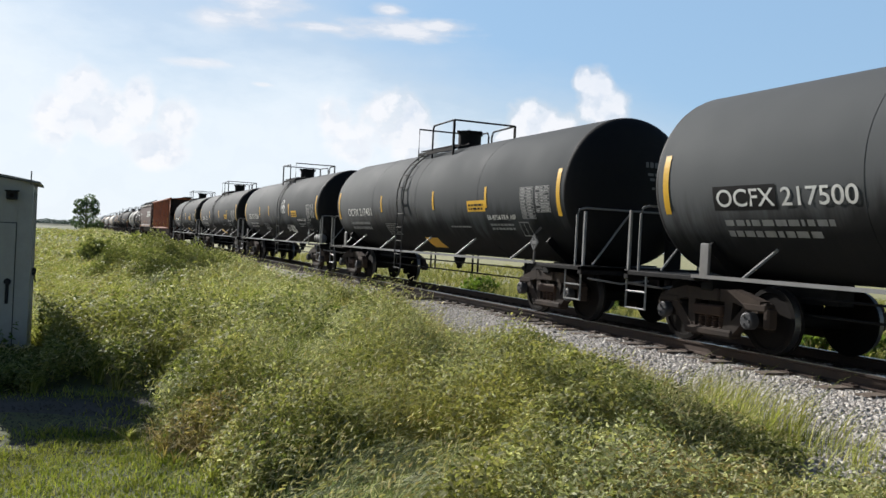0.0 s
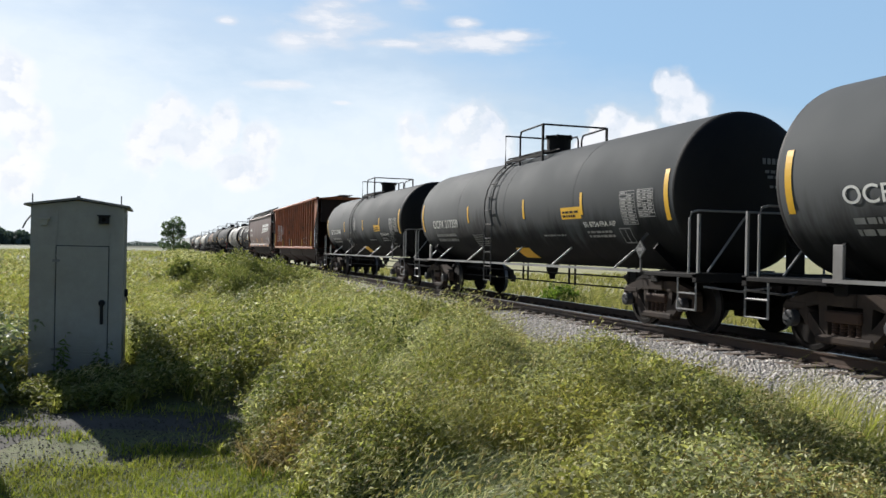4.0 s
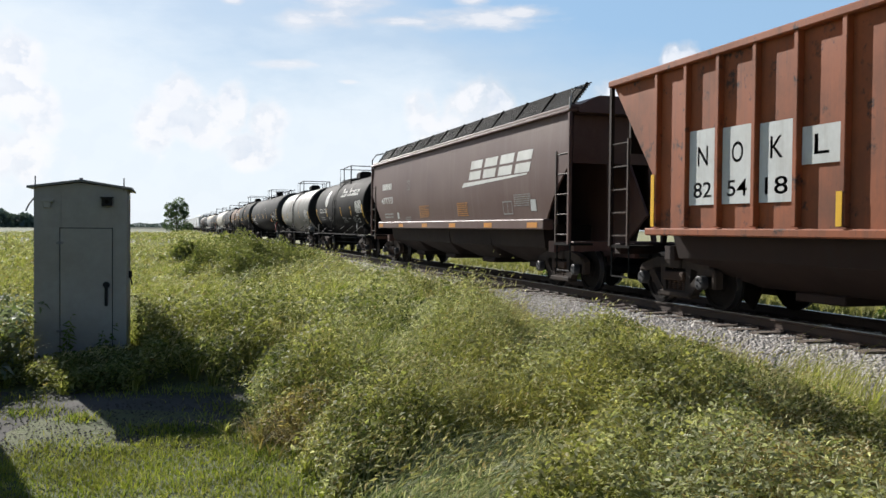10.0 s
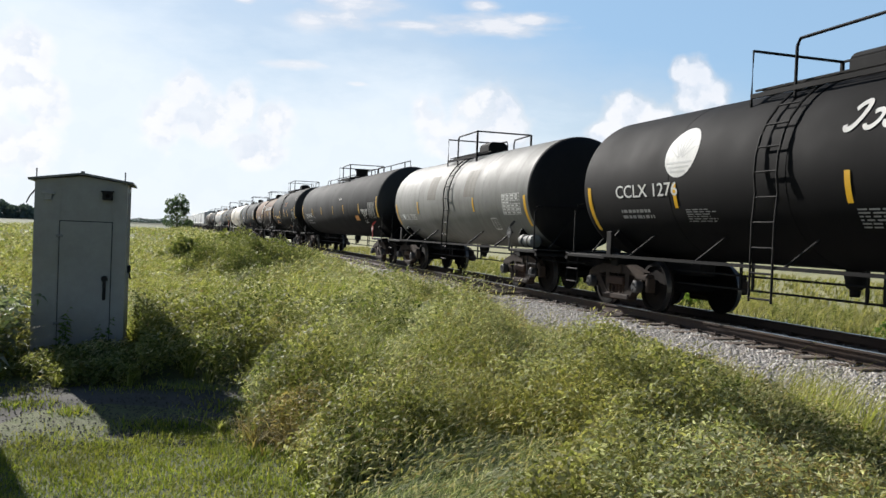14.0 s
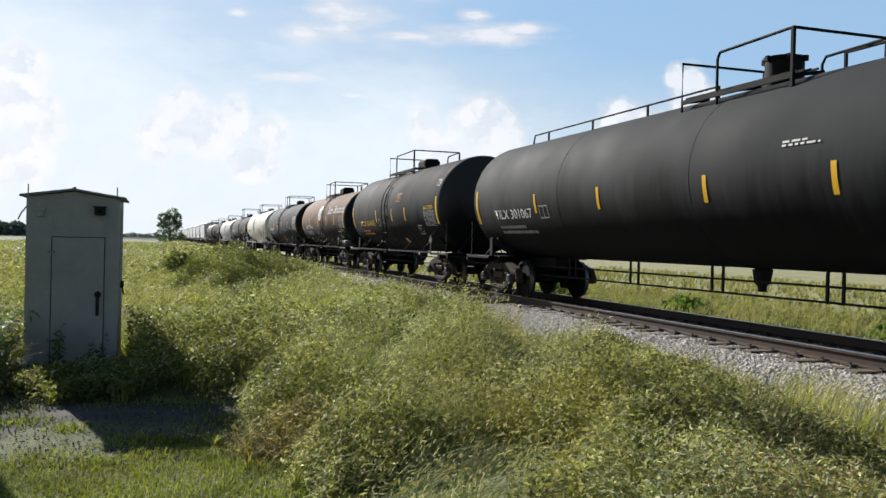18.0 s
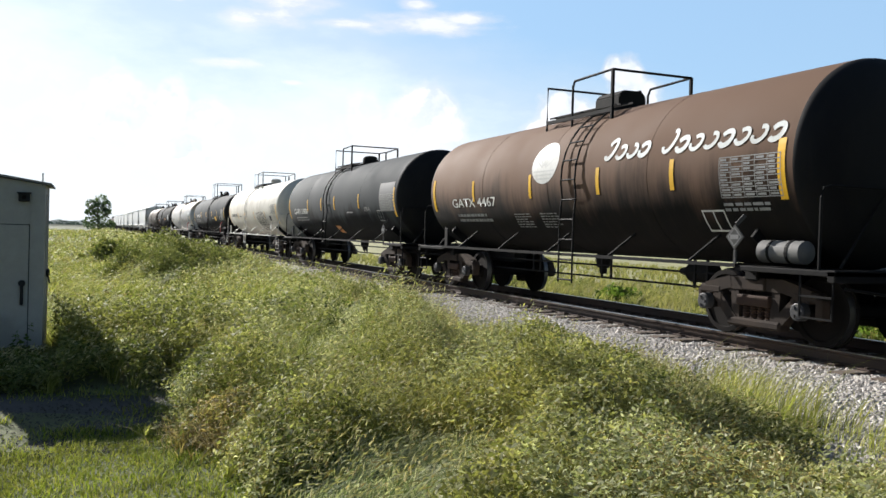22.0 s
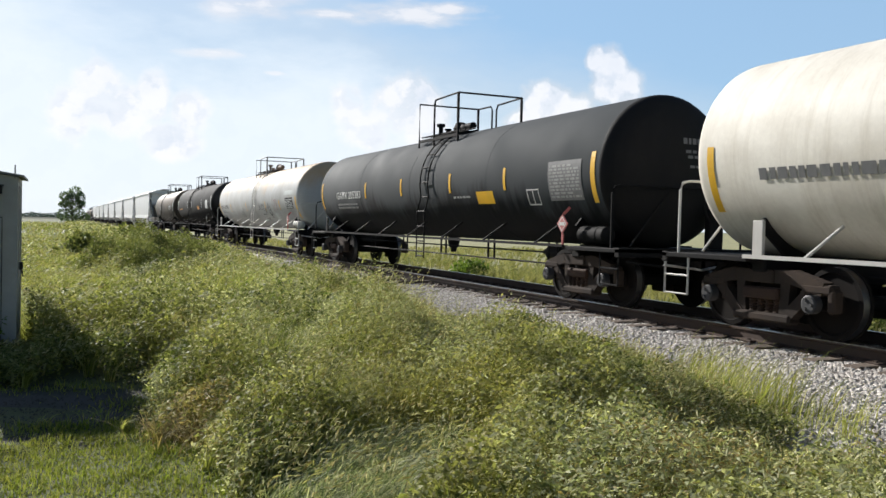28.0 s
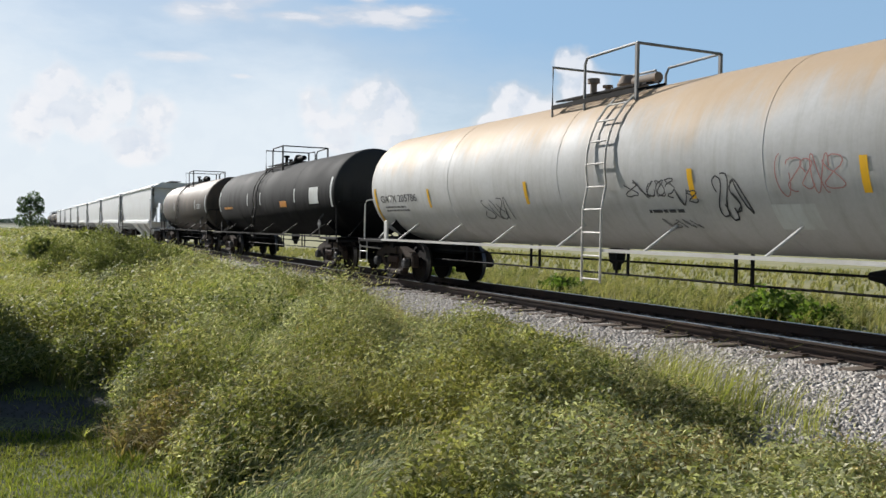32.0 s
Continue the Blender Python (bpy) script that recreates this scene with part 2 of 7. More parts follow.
def wheelset_mesh():
    bm = bmesh.new()
    for sx in (-1, 1):
        prof = [(0.66, 0.0), (0.66, WHEEL_R + 0.025), (0.69, WHEEL_R + 0.025), (0.70, WHEEL_R), (0.80, WHEEL_R - 0.006), (0.805, WHEEL_R - 0.07), (0.775, WHEEL_R - 0.085), (0.765, 0.16), (0.80, 0.14), (0.82, 0.0)]
        lathe(bm, [(sx * s, r) for s, r in prof], 28, "x")
    lathe(bm, [(-1.06, 0.0), (-1.06, 0.09), (1.06, 0.09), (1.06, 0.0)], 12, "x")
    me = bpy.data.meshes.new("wheelset")
    bm.normal_update()
    bm.to_mesh(me)
    bm.free()
    me.materials.append(M["wheel"])
    me.materials.append(M["tread"])
    for p in me.polygons:
        if math.hypot(p.center.y, p.center.z) > WHEEL_R - 0.02 and 0.70 < abs(p.center.x) < 0.806:
            p.material_index = 1
    me.shade_smooth()
    me.set_sharp_from_angle(angle=radians(30))
    return me


def quick_mesh(name, bm, material, smooth=False):
    me = bpy.data.meshes.new(name)
    bm.normal_update()
    bm.to_mesh(me)
    bm.free()
    me.materials.append(material)
    if smooth:
        me.shade_smooth()
        me.set_sharp_from_angle(angle=radians(35))
    return me


def side_frame_mesh():
    """A cast side frame: top chord, tension members, columns, pedestals over the axle bearings."""
    bm = bmesh.new()
    for d in (-1, 1):
        beam(bm, (0, 0, 0.75), (0, d * 0.54, 0.75), 0.16, 0.17)
        beam(bm, (0, d * 0.46, 0.765), (0, d * 0.98, 0.64), 0.165, 0.17)
        beam(bm, (0, d * 0.78, 0.60), (0, d * 0.38, 0.22), 0.155, 0.15)
        beam(bm, (0, d * 0.39, 0.72), (0, d * 0.36, 0.24), 0.15, 0.13)
        box(bm, -0.09, 0.09, d * 0.66, d * 1.12, 0.57, 0.70, 0.03)
        box(bm, -0.085, 0.085, d * 1.05, d * 1.16, 0.36, 0.64, 0.025)
        box(bm, -0.085, 0.085, d * 0.63, d * 0.74, 0.38, 0.62, 0.025)
    box(bm, -0.11, 0.11, -0.50, 0.50, 0.16, 0.28, 0.03)
    box(bm, 0.06, 0.115, -0.22, 0.22, 0.66, 0.84, 0.02)
    box(bm, -0.115, -0.06, -0.22, 0.22, 0.66, 0.84, 0.02)
    return quick_mesh("side_frame", bm, M["frame"])


def spring_mesh():
    bm = bmesh.new()
    for y in (-0.21, -0.07, 0.07, 0.21):
        prof = []
        for k in range(11):
            prof.append((0.27 + k * 0.018, 0.062 if k % 2 else 0.048))
        lathe(bm, [(0.27, 0.0)] + prof + [(0.45, 0.0)], 10, "z", (0, y, 0))
    box(bm, -0.12, 0.12, -0.31, 0.31, 0.45, 0.60, 0.02)
    return quick_mesh("spring_nest", bm, M["springs"])


def bearing_mesh():
    bm = bmesh.new()
    lathe(bm, [(1.09, 0.0), (1.09, 0.115), (1.20, 0.115), (1.215, 0.095), (1.215, 0.0)], 16, "x")
    for k in range(3):
        a = k * 2 * math.pi / 3
        lathe(bm, [(1.21, 0.0), (1.21, 0.02), (1.235, 0.02), (1.235, 0.0)], 6, "x", (0, 0.06 * math.cos(a), 0.06 * math.sin(a)))
    return quick_mesh("bearing_cap", bm, M["bearing"], True)


M["springs"] = paint("rusty_springs", (0.035, 0.021, 0.015), 0.8, (0.08, 0.045, 0.028), 0.5, False, seed=15)
M["bearing"] = paint("greasy_bearing_cap", (0.045, 0.045, 0.047), 0.6, (0.03, 0.027, 0.024), 0.7, False, seed=16)
WHEELSET, SIDE_FRAME, SPRINGS, BEARING = wheelset_mesh(), side_frame_mesh(), spring_mesh(), bearing_mesh()


def child(name, me, parent, m=None, label=""):
    ob = new(name, me)
    ob.parent = parent
    if m is not None:
        ob.matrix_basis = m
    return tagged(ob, label)


def add_truck(root, y):
    bm = bmesh.new()
    box(bm, -0.93, 0.93, -0.20, 0.20, 0.46, 0.80, 0.03)
    truck = part("truck", bm, M["steel"], root, "four-wheel freight truck with cast side frames")
    truck.location = (0, y, 0)
    for sx in (-1, 1):
        child("side_frame", SIDE_FRAME, truck, pose(sx * 1.0, 0, 0))
        child("spring_nest", SPRINGS, truck, pose(sx * 1.0, 0, 0), "rusty coil springs")
        for dy in (-0.89, 0.89):
            child("bearing_cap", BEARING, truck, pose(0, dy, WHEEL_R, 0, 0, 0 if sx > 0 else 180), "greasy round bearing cap")

    for dy in (-0.89, 0.89):
        ws = child("wheelset", WHEELSET, truck, pose(0, dy, WHEEL_R), "steel wheels with worn bright rims on an axle")
        wheelsets.append((ws, dy))
    return truck


def coupler(root, y, d):
    bm = bmesh.new()
    box(bm, -0.09, 0.09, min(y, y + d * 0.62), max(y, y + d * 0.62), 0.74, 0.92, 0.02)
    box(bm, -0.17, 0.15, min(y + d * 0.5, y + d * 0.78), max(y + d * 0.5, y + d * 0.78), 0.70, 0.97, 0.04)
    tube(bm, [(0.3, y, 0.75), (0.3, y + d * 0.3, 0.5), (0.28, y + d * 0.7, 0.42)], 0.028)
    part("coupler", bm, M["steel"], root)


def on_tank(rad, axis, y, a, o=0.006):
    """A point on the visible flank of a tank: y along it, a radians up from its middle."""
    return Vector((-(rad + o) * math.cos(a), y, axis + (rad + o) * math.sin(a)))


def z_angle(rad, axis, z):
    return math.asin(max(-1, min(1, (z - axis) / rad)))


def tank_patch(bm, rad, axis, y0, y1, z0, z1, o=0.006, n=4):
    a0, a1 = z_angle(rad, axis, z0), z_angle(rad, axis, z1)
    ring = []
    for k in range(n + 1):
        a = a0 + (a1 - a0) * k / n
        ring.append((bm.verts.new(on_tank(rad, axis, y0, a, o)), bm.verts.new(on_tank(rad, axis, y1, a, o))))
    for (p, q), (r, s) in zip(ring, ring[1:]):
        bm.faces.new((p, q, s, r))


class Flank:
    """Where marks are laid: the bent flank of a tank, or the flat side of a hopper."""

    def __init__(self, root, rad=None, axis=None, x=None, bulge=None):
        self.root, self.rad, self.axis, self.x, self.bulge, self.shift = root, rad, axis, x, bulge, 0.0

    def point(self, y, z, o=0.006):
        y = y + self.shift
        if self.rad:
            return on_tank(self.rad, self.axis, y, z_angle(self.rad, self.axis, z), o)
        if self.bulge:
            return Vector((-float(np.interp(z, [p[1] for p in self.bulge], [p[0] for p in self.bulge])) - o, y, z))
        return Vector((self.x - o, y, z))

    def quad(self, bm, y0, y1, z0, z1, o=0.006, n=3):
        if self.rad:
            tank_patch(bm, self.rad, self.axis, y0 + self.shift, y1 + self.shift, z0, z1, o, n)
        else:
            bm.faces.new([bm.verts.new(self.point(y, z, o)) for y, z in ((y0, z0), (y1, z0), (y1, z1), (y0, z1))])

    def patch(self, name, y0, y1, z0, z1, mat, label="", o=0.008):
        bm = bmesh.new()
        self.quad(bm, y0, y1, z0, z1, o, 10)
        return part(name, bm, mat, self.root, label)

    def text(self, words, y0, y1, z, h, mat, name="lettering", label="stencilled lettering", o=0.008):
        """Words from y0 (left) to y1, centred on z, letters h high."""
        cu = bpy.data.curves.new("lettering", "FONT")
        cu.body = words
        cu.offset = 0.008
        ob = bpy.data.objects.new("lettering", cu)
        me = bpy.data.meshes.new_from_object(ob)
        bpy.data.objects.remove(ob)
        bm = bmesh.new()
        bm.from_mesh(me)
        bpy.data.meshes.remove(me)
        bpy.data.curves.remove(cu)
        xs = [v.co.x for v in bm.verts]
        ys = [v.co.y for v in bm.verts]
        w, hh = max(xs) - min(xs), max(ys) - min(ys)
        for v in bm.verts:
            v.co = self.point(y0 + (v.co.x - min(xs)) / w * (y1 - y0), z + ((v.co.y - min(ys)) / hh - 0.5) * h, o)
        return part(name, bm, mat, self.root, label)

    def rows(self, y0, y1, z0, z1, n, mat, seed=0, fill=0.55, name="print_block", label="rows of small stencilled print"):
        """Rows of unreadable print as bars of word length."""
        rng = random.Random(seed)
        bm = bmesh.new()
        if n > 2:
            n, fill = int(n * 1.5), fill * 0.8
        step = (z1 - z0) / n
        for i in range(n):
            za = z0 + i * step
            y, d = y0, (-1 if y1 < y0 else 1)
            end = y1 if rng.random() < 0.7 else y0 + (y1 - y0) * rng.uniform(0.6, 0.95)
            while (end - y) * d > 0.02:
                w = min(abs(end - y), rng.uniform(0.05, 0.20))
                self.quad(bm, y, y + d * w, za, za + step * fill, 0.012, 1)
                y += d * (w + rng.uniform(0.025, 0.05))
        return tagged(part(name, bm, mat, self.root, label), kind="stuff")

    def outline(self, y0, y1, z0, z1, w, mat, name="data_frame", label="stencilled frame"):
        bm = bmesh.new()
        d = 1 if y1 > y0 else -1
        self.quad(bm, y0, y1, z0, z0 + w, 0.009, 1)
        self.quad(bm, y0, y1, z1 - w, z1, 0.009, 1)
        self.quad(bm, y0, y0 + d * w, z0, z1, 0.009, 2)
        self.quad(bm, y1 - d * w, y1, z0, z1, 0.009, 2)
        ym = (y0 + y1) / 2
        self.quad(bm, ym - w / 2, ym + w / 2, z0, z1, 0.009, 2)
        return part(name, bm, mat, self.root, label)

    def table(self, y0, y1, z0, z1, n, cols, mat, seed=0, name="data_table", label="stencilled table of small print"):
        """Ruled table of unreadable print: a thin frame, row rules and one bar in most cells."""
        rng = random.Random(seed)
        bm = bmesh.new()
        d = -1 if y1 < y0 else 1
        w = 0.012
        for k in range(n + 1):
            z = z0 + (z1 - z0) * k / n
            self.quad(bm, y0, y1, z - w / 2, z + w / 2, 0.011, 1)
        for k in range(cols + 1):
            y = y0 + (y1 - y0) * k / cols
            self.quad(bm, y - d * w / 2, y + d * w / 2, z0, z1, 0.012, 5)
        cw, ch = abs(y1 - y0) / cols, (z1 - z0) / n
        for i in range(n):
            for k in range(cols):
                if rng.random() < 0.88:
                    a = y0 + d * (k * cw + cw * 0.1)
                    self.quad(bm, a, a + d * cw * rng.uniform(0.5, 0.8), z0 + i * ch + ch * 0.28, z0 + i * ch + ch * 0.72, 0.013, 1)
        return tagged(part(name, bm, mat, self.root, label), kind="stuff")

    def stroke(self, bm, pts, w):
        """A flat ribbon through (y, z) points."""
        n = len(pts)
        edge = []
        for i, (y, z) in enumerate(pts):
            ya, za = pts[max(i - 1, 0)]
            yb, zb = pts[min(i + 1, n - 1)]
            l = math.hypot(yb - ya, zb - za) or 1
            ny, nz = -(zb - za) / l * w / 2, (yb - ya) / l * w / 2
            edge.append((bm.verts.new(self.point(y + ny, z + nz, 0.010)), bm.verts.new(self.point(y - ny, z - nz, 0.010))))
        for (p, q), (r, s) in zip(edge, edge[1:]):
            bm.faces.new((p, q, s, r))

    def scrawl(self, y0, y1, z0, z1, mat, seed, loops=6, w=0.03, label="sprayed scrawl"):
        """Meaningless looped spray strokes."""
        rng = random.Random(seed)
        first = None
        zc, hz, wy = (z0 + z1) / 2, (z1 - z0) / 2, abs(y1 - y0) / loops
        d = 1 if y1 > y0 else -1
        for i in range(loops):
            yc = y0 + d * (i + 0.5) * wy
            ph, k1, k2 = rng.uniform(0, 6.28), rng.choice((1, 2, 2, 3)), rng.choice((1, 1, 2))
            a, c = rng.uniform(0.4, 0.75), rng.uniform(0.6, 1.0)
            arc = rng.uniform(4.0, 6.4)
            bm = bmesh.new()
            self.stroke(bm, [(yc + wy * a * math.sin(k1 * u + ph), zc + hz * c * math.cos(k2 * u + ph * 0.5) + rng.uniform(-0.01, 0.01)) for u in np.linspace(0, arc, 26)], w)
            if first is None:
                first = part("scrawl", bm, mat, self.root, label)
            else:
                part("stroke", bm, mat, first)
        return first


def top_platform(root, rad, axis, trim, y0=1.4, y1=-0.95, lift=0.58):
    """Grating, posts and hand rails round the manway."""
    crown = axis + rad
    zt, xa = crown + lift, 0.85
    zb = axis + math.sqrt(rad * rad - xa * xa)
    bm = bmesh.new()
    beam(bm, (-0.4, y0, crown + 0.02), (-0.4, y1, crown + 0.02), 0.03, 0.03)
    deck = part("top_walkway", bm, M["black"], root, "open steel grating walkway")
    for sx in (-1, 1):
        for x, z, w, h in [(xa, zb + 0.16, 0.045, 0.07)] + [(0.53 + k * 0.12, crown - k * 0.02, 0.03, 0.03) for k in range(3)]:
            bm = bmesh.new()
            beam(bm, (sx * x, y1, z), (sx * x, y0, z), w, h)
            part("grating_bar", bm, M["black"], deck)
        for y in (y0, (y0 + y1) / 2, y1):
            bm = bmesh.new()
            beam(bm, (sx * 0.3, y, crown - 0.02), (sx * xa, y, zb + 0.16), 0.05, 0.05)
            part("cross_bar", bm, M["black"], deck)
    s = 1 if y0 > y1 else -1
    ye = y0 - s * 0.98
    r = 0.024
    for name, pts in (("handrail", [(-xa, ye, zb), (-xa, ye, zt - 0.12), (-xa, ye - s * 0.06, zt - 0.02), (-xa, y1, zt), (xa, y1, zt), (xa, y1 + s * 1.25, zt - 0.03), (xa, y1 + s * 1.33, zt - 0.15), (xa, y1 + s * 1.33, zb)]),
                      ("handrail", [(-xa, y0, zb), (-xa, y0, zt - 0.01), (xa, y0, zt - 0.01), (xa, y0 - s * 0.75, zt - 0.02), (xa, y0 - s * 0.83, zt - 0.14), (xa, y0 - s * 0.83, zb)])):
        bm = bmesh.new()
        tube(bm, pts, r)
        part(name, bm, trim, root, "tubular hand rail")
    for x, y in ((-xa, y1), (xa, y1), (xa, y0)):
        bm = bmesh.new()
        beam(bm, (x, y, zb), (x, y, zt), 0.05)
        part("rail_post", bm, trim, root)


def side_ladder(root, rad, axis, y, trim, side=-1, low=0.5):
    """Two stiles that rise from below the sill, then follow the tank to its top, with rungs."""
    w = 0.24
    path = [(1.43, low), (1.43, 1.62)]
    for k in range(1, 9):
        a = -0.42 + k / 8 * 1.54
        path.append(((rad + 0.065) * math.cos(a), axis + (rad + 0.065) * math.sin(a)))
    bm = bmesh.new()
    for d in (-w, w):
        tube(bm, [(side * x, y + d, z) for x, z in path], 0.019, 5)
    ladder = part("ladder", bm, trim, root, "steel side ladder that curves over the tank")
    total = [0.0]
    for (xa, za), (xb, zb) in zip(path, path[1:]):
        total.append(total[-1] + math.hypot(xb - xa, zb - za))
    s = 0.05
    while s < total[-1]:
        i = max(k for k in range(len(total)) if total[k] <= s)
        i = min(i, len(path) - 2)
        f = (s - total[i]) / (total[i + 1] - total[i])
        x, z = path[i][0] + f * (path[i + 1][0] - path[i][0]), path[i][1] + f * (path[i + 1][1] - path[i][1])
        bm = bmesh.new()
        tube(bm, [(side * x, y - w, z), (side * x, y + w, z)], 0.016, 5)
        part("rung", bm, trim, ladder)
        s += 0.36


def manway(root, rad, axis, kind, y=-0.2, mat=None):
    crown = axis + rad
    bm = bmesh.new()
    if kind == "drum":
        lathe(bm, [(crown - 0.25, 0.0), (crown - 0.25, 0.30), (crown + 0.40, 0.30), (crown + 0.40, 0.33), (crown + 0.44, 0.33), (crown + 0.45, 0.0)], 28, "z", (0, y, 0))
        for k in range(6):
            a = k * math.pi / 3
            box(bm, 0.33 * math.cos(a) - 0.03, 0.33 * math.cos(a) + 0.03, y + 0.33 * math.sin(a) - 0.03, y + 0.33 * math.sin(a) + 0.03, crown + 0.36, crown + 0.45)
    elif kind == "box":
        prof = [(-0.30, -0.2), (-0.30, 0.26), (-0.20, 0.36), (0.20, 0.36), (0.30, 0.26), (0.30, -0.2)]
        a = [bm.verts.new((x, y - 0.42, crown + z)) for x, z in prof]
        c = [bm.verts.new((x, y + 0.42, crown + z)) for x, z in prof]
        for i in range(len(prof)):
            j = (i + 1) % len(prof)
            bm.faces.new((a[i], a[j], c[j], c[i]))
        bm.faces.new(a)
        bm.faces.new(list(reversed(c)))
        bmesh.ops.recalc_face_normals(bm, faces=bm.faces)
        bmesh.ops.bevel(bm, geom=bm.edges[:], offset=0.025, segments=2, affect="EDGES")
    elif kind == "dome":
        lathe(bm, [(crown - 0.2, 0.0), (crown - 0.2, 0.28), (crown + 0.18, 0.28), (crown + 0.26, 0.24), (crown + 0.31, 0.12), (crown + 0.32, 0.0)], 24, "z", (0, y, 0))
    else:
        lathe(bm, [(crown - 0.1, 0.0), (crown - 0.1, 0.34), (crown + 0.10, 0.34), (crown + 0.10, 0.0)], 24, "z", (0, y, 0))
        lathe(bm, [(crown + 0.02, 0.0), (crown + 0.06, 0.15), (crown + 0.2, 0.2), (crown + 0.34, 0.13), (crown + 0.38, 0.0)], 16, "z", (0.05, y + 0.25, 0))
        lathe(bm, [(-0.3, 0.0), (-0.3, 0.09), (0.3, 0.09), (0.3, 0.0)], 12, "y", (0, y - 0.3, crown + 0.2))
        lathe(bm, [(crown, 0.0), (crown, 0.06), (crown + 0.28, 0.06), (crown + 0.28, 0.11), (crown + 0.36, 0.11), (crown + 0.36, 0.0)], 12, "z", (-0.25, y + 0.85, 0))
        lathe(bm, [(crown, 0.0), (crown, 0.05), (crown + 0.16, 0.05), (crown + 0.16, 0.09), (crown + 0.2, 0.09), (crown + 0.2, 0.0)], 12, "z", (-0.2, y + 0.5, 0))
    part("manway", bm, mat or M["black"], root, "bolted manway and valves on the top", True)


def reservoir(root, y, mat, side=-1):
    bm = bmesh.new()
    lathe(bm, [(-0.42, 0.0), (-0.41, 0.08), (-0.36, 0.15), (0.36, 0.15), (0.41, 0.08), (0.42, 0.0)], 18, "y", (side * 1.10, y, 1.20))
    tank = part("air_reservoir", bm, mat, root, "cylindrical air reservoir", True)
    for d in (-0.16, 0.16):
        bm = bmesh.new()
        lathe(bm, [(d - 0.022, 0.145), (d - 0.022, 0.158), (d + 0.022, 0.158), (d + 0.022, 0.145)], 18, "y", (side * 1.10, y, 1.20))
        part("strap", bm, M["black"], tank, "dark steel strap")


def placard(root, y, mat, x=-1.40, z=1.38):
    bm = bmesh.new()
    s = 0.17
    vs = [bm.verts.new((x, y + s, z)), bm.verts.new((x, y, z + s)), bm.verts.new((x, y - s, z)), bm.verts.new((x, y, z - s))]
    f = bm.faces.new(vs)
    r = bmesh.ops.extrude_face_region(bm, geom=[f])
    bmesh.ops.translate(bm, verts=[v for v in r["geom"] if isinstance(v, bmesh.types.BMVert)], vec=(0.02, 0, 0))
    beam(bm, (x + 0.02, y, z - s), (x + 0.02, y, 1.0), 0.04, 0.03)
    beam(bm, (x + 0.03, y, z + s), (x + 0.12, y - 0.05, z + s + 0.12), 0.05, 0.05)
    pl = part("placard_holder", bm, mat, root, "diamond placard on a bracket")
    bm = bmesh.new()
    q = 0.135
    for k in range(4):
        a, c = k * math.pi / 2, (k + 1) * math.pi / 2
        o = [(math.cos(a) * q, math.sin(a) * q), (math.cos(c) * q, math.sin(c) * q), (math.cos(c) * q * 0.84, math.sin(c) * q * 0.84), (math.cos(a) * q * 0.84, math.sin(a) * q * 0.84)]
        bm.faces.new([bm.verts.new((x - 0.004, y + u, z + v)) for u, v in o])
    box(bm, x - 0.006, x - 0.002, y - 0.08, y + 0.08, z - 0.03, z + 0.03)
    part("placard_print", bm, M["dimgrey"] if mat is M["placard"] else M["white"], pl)


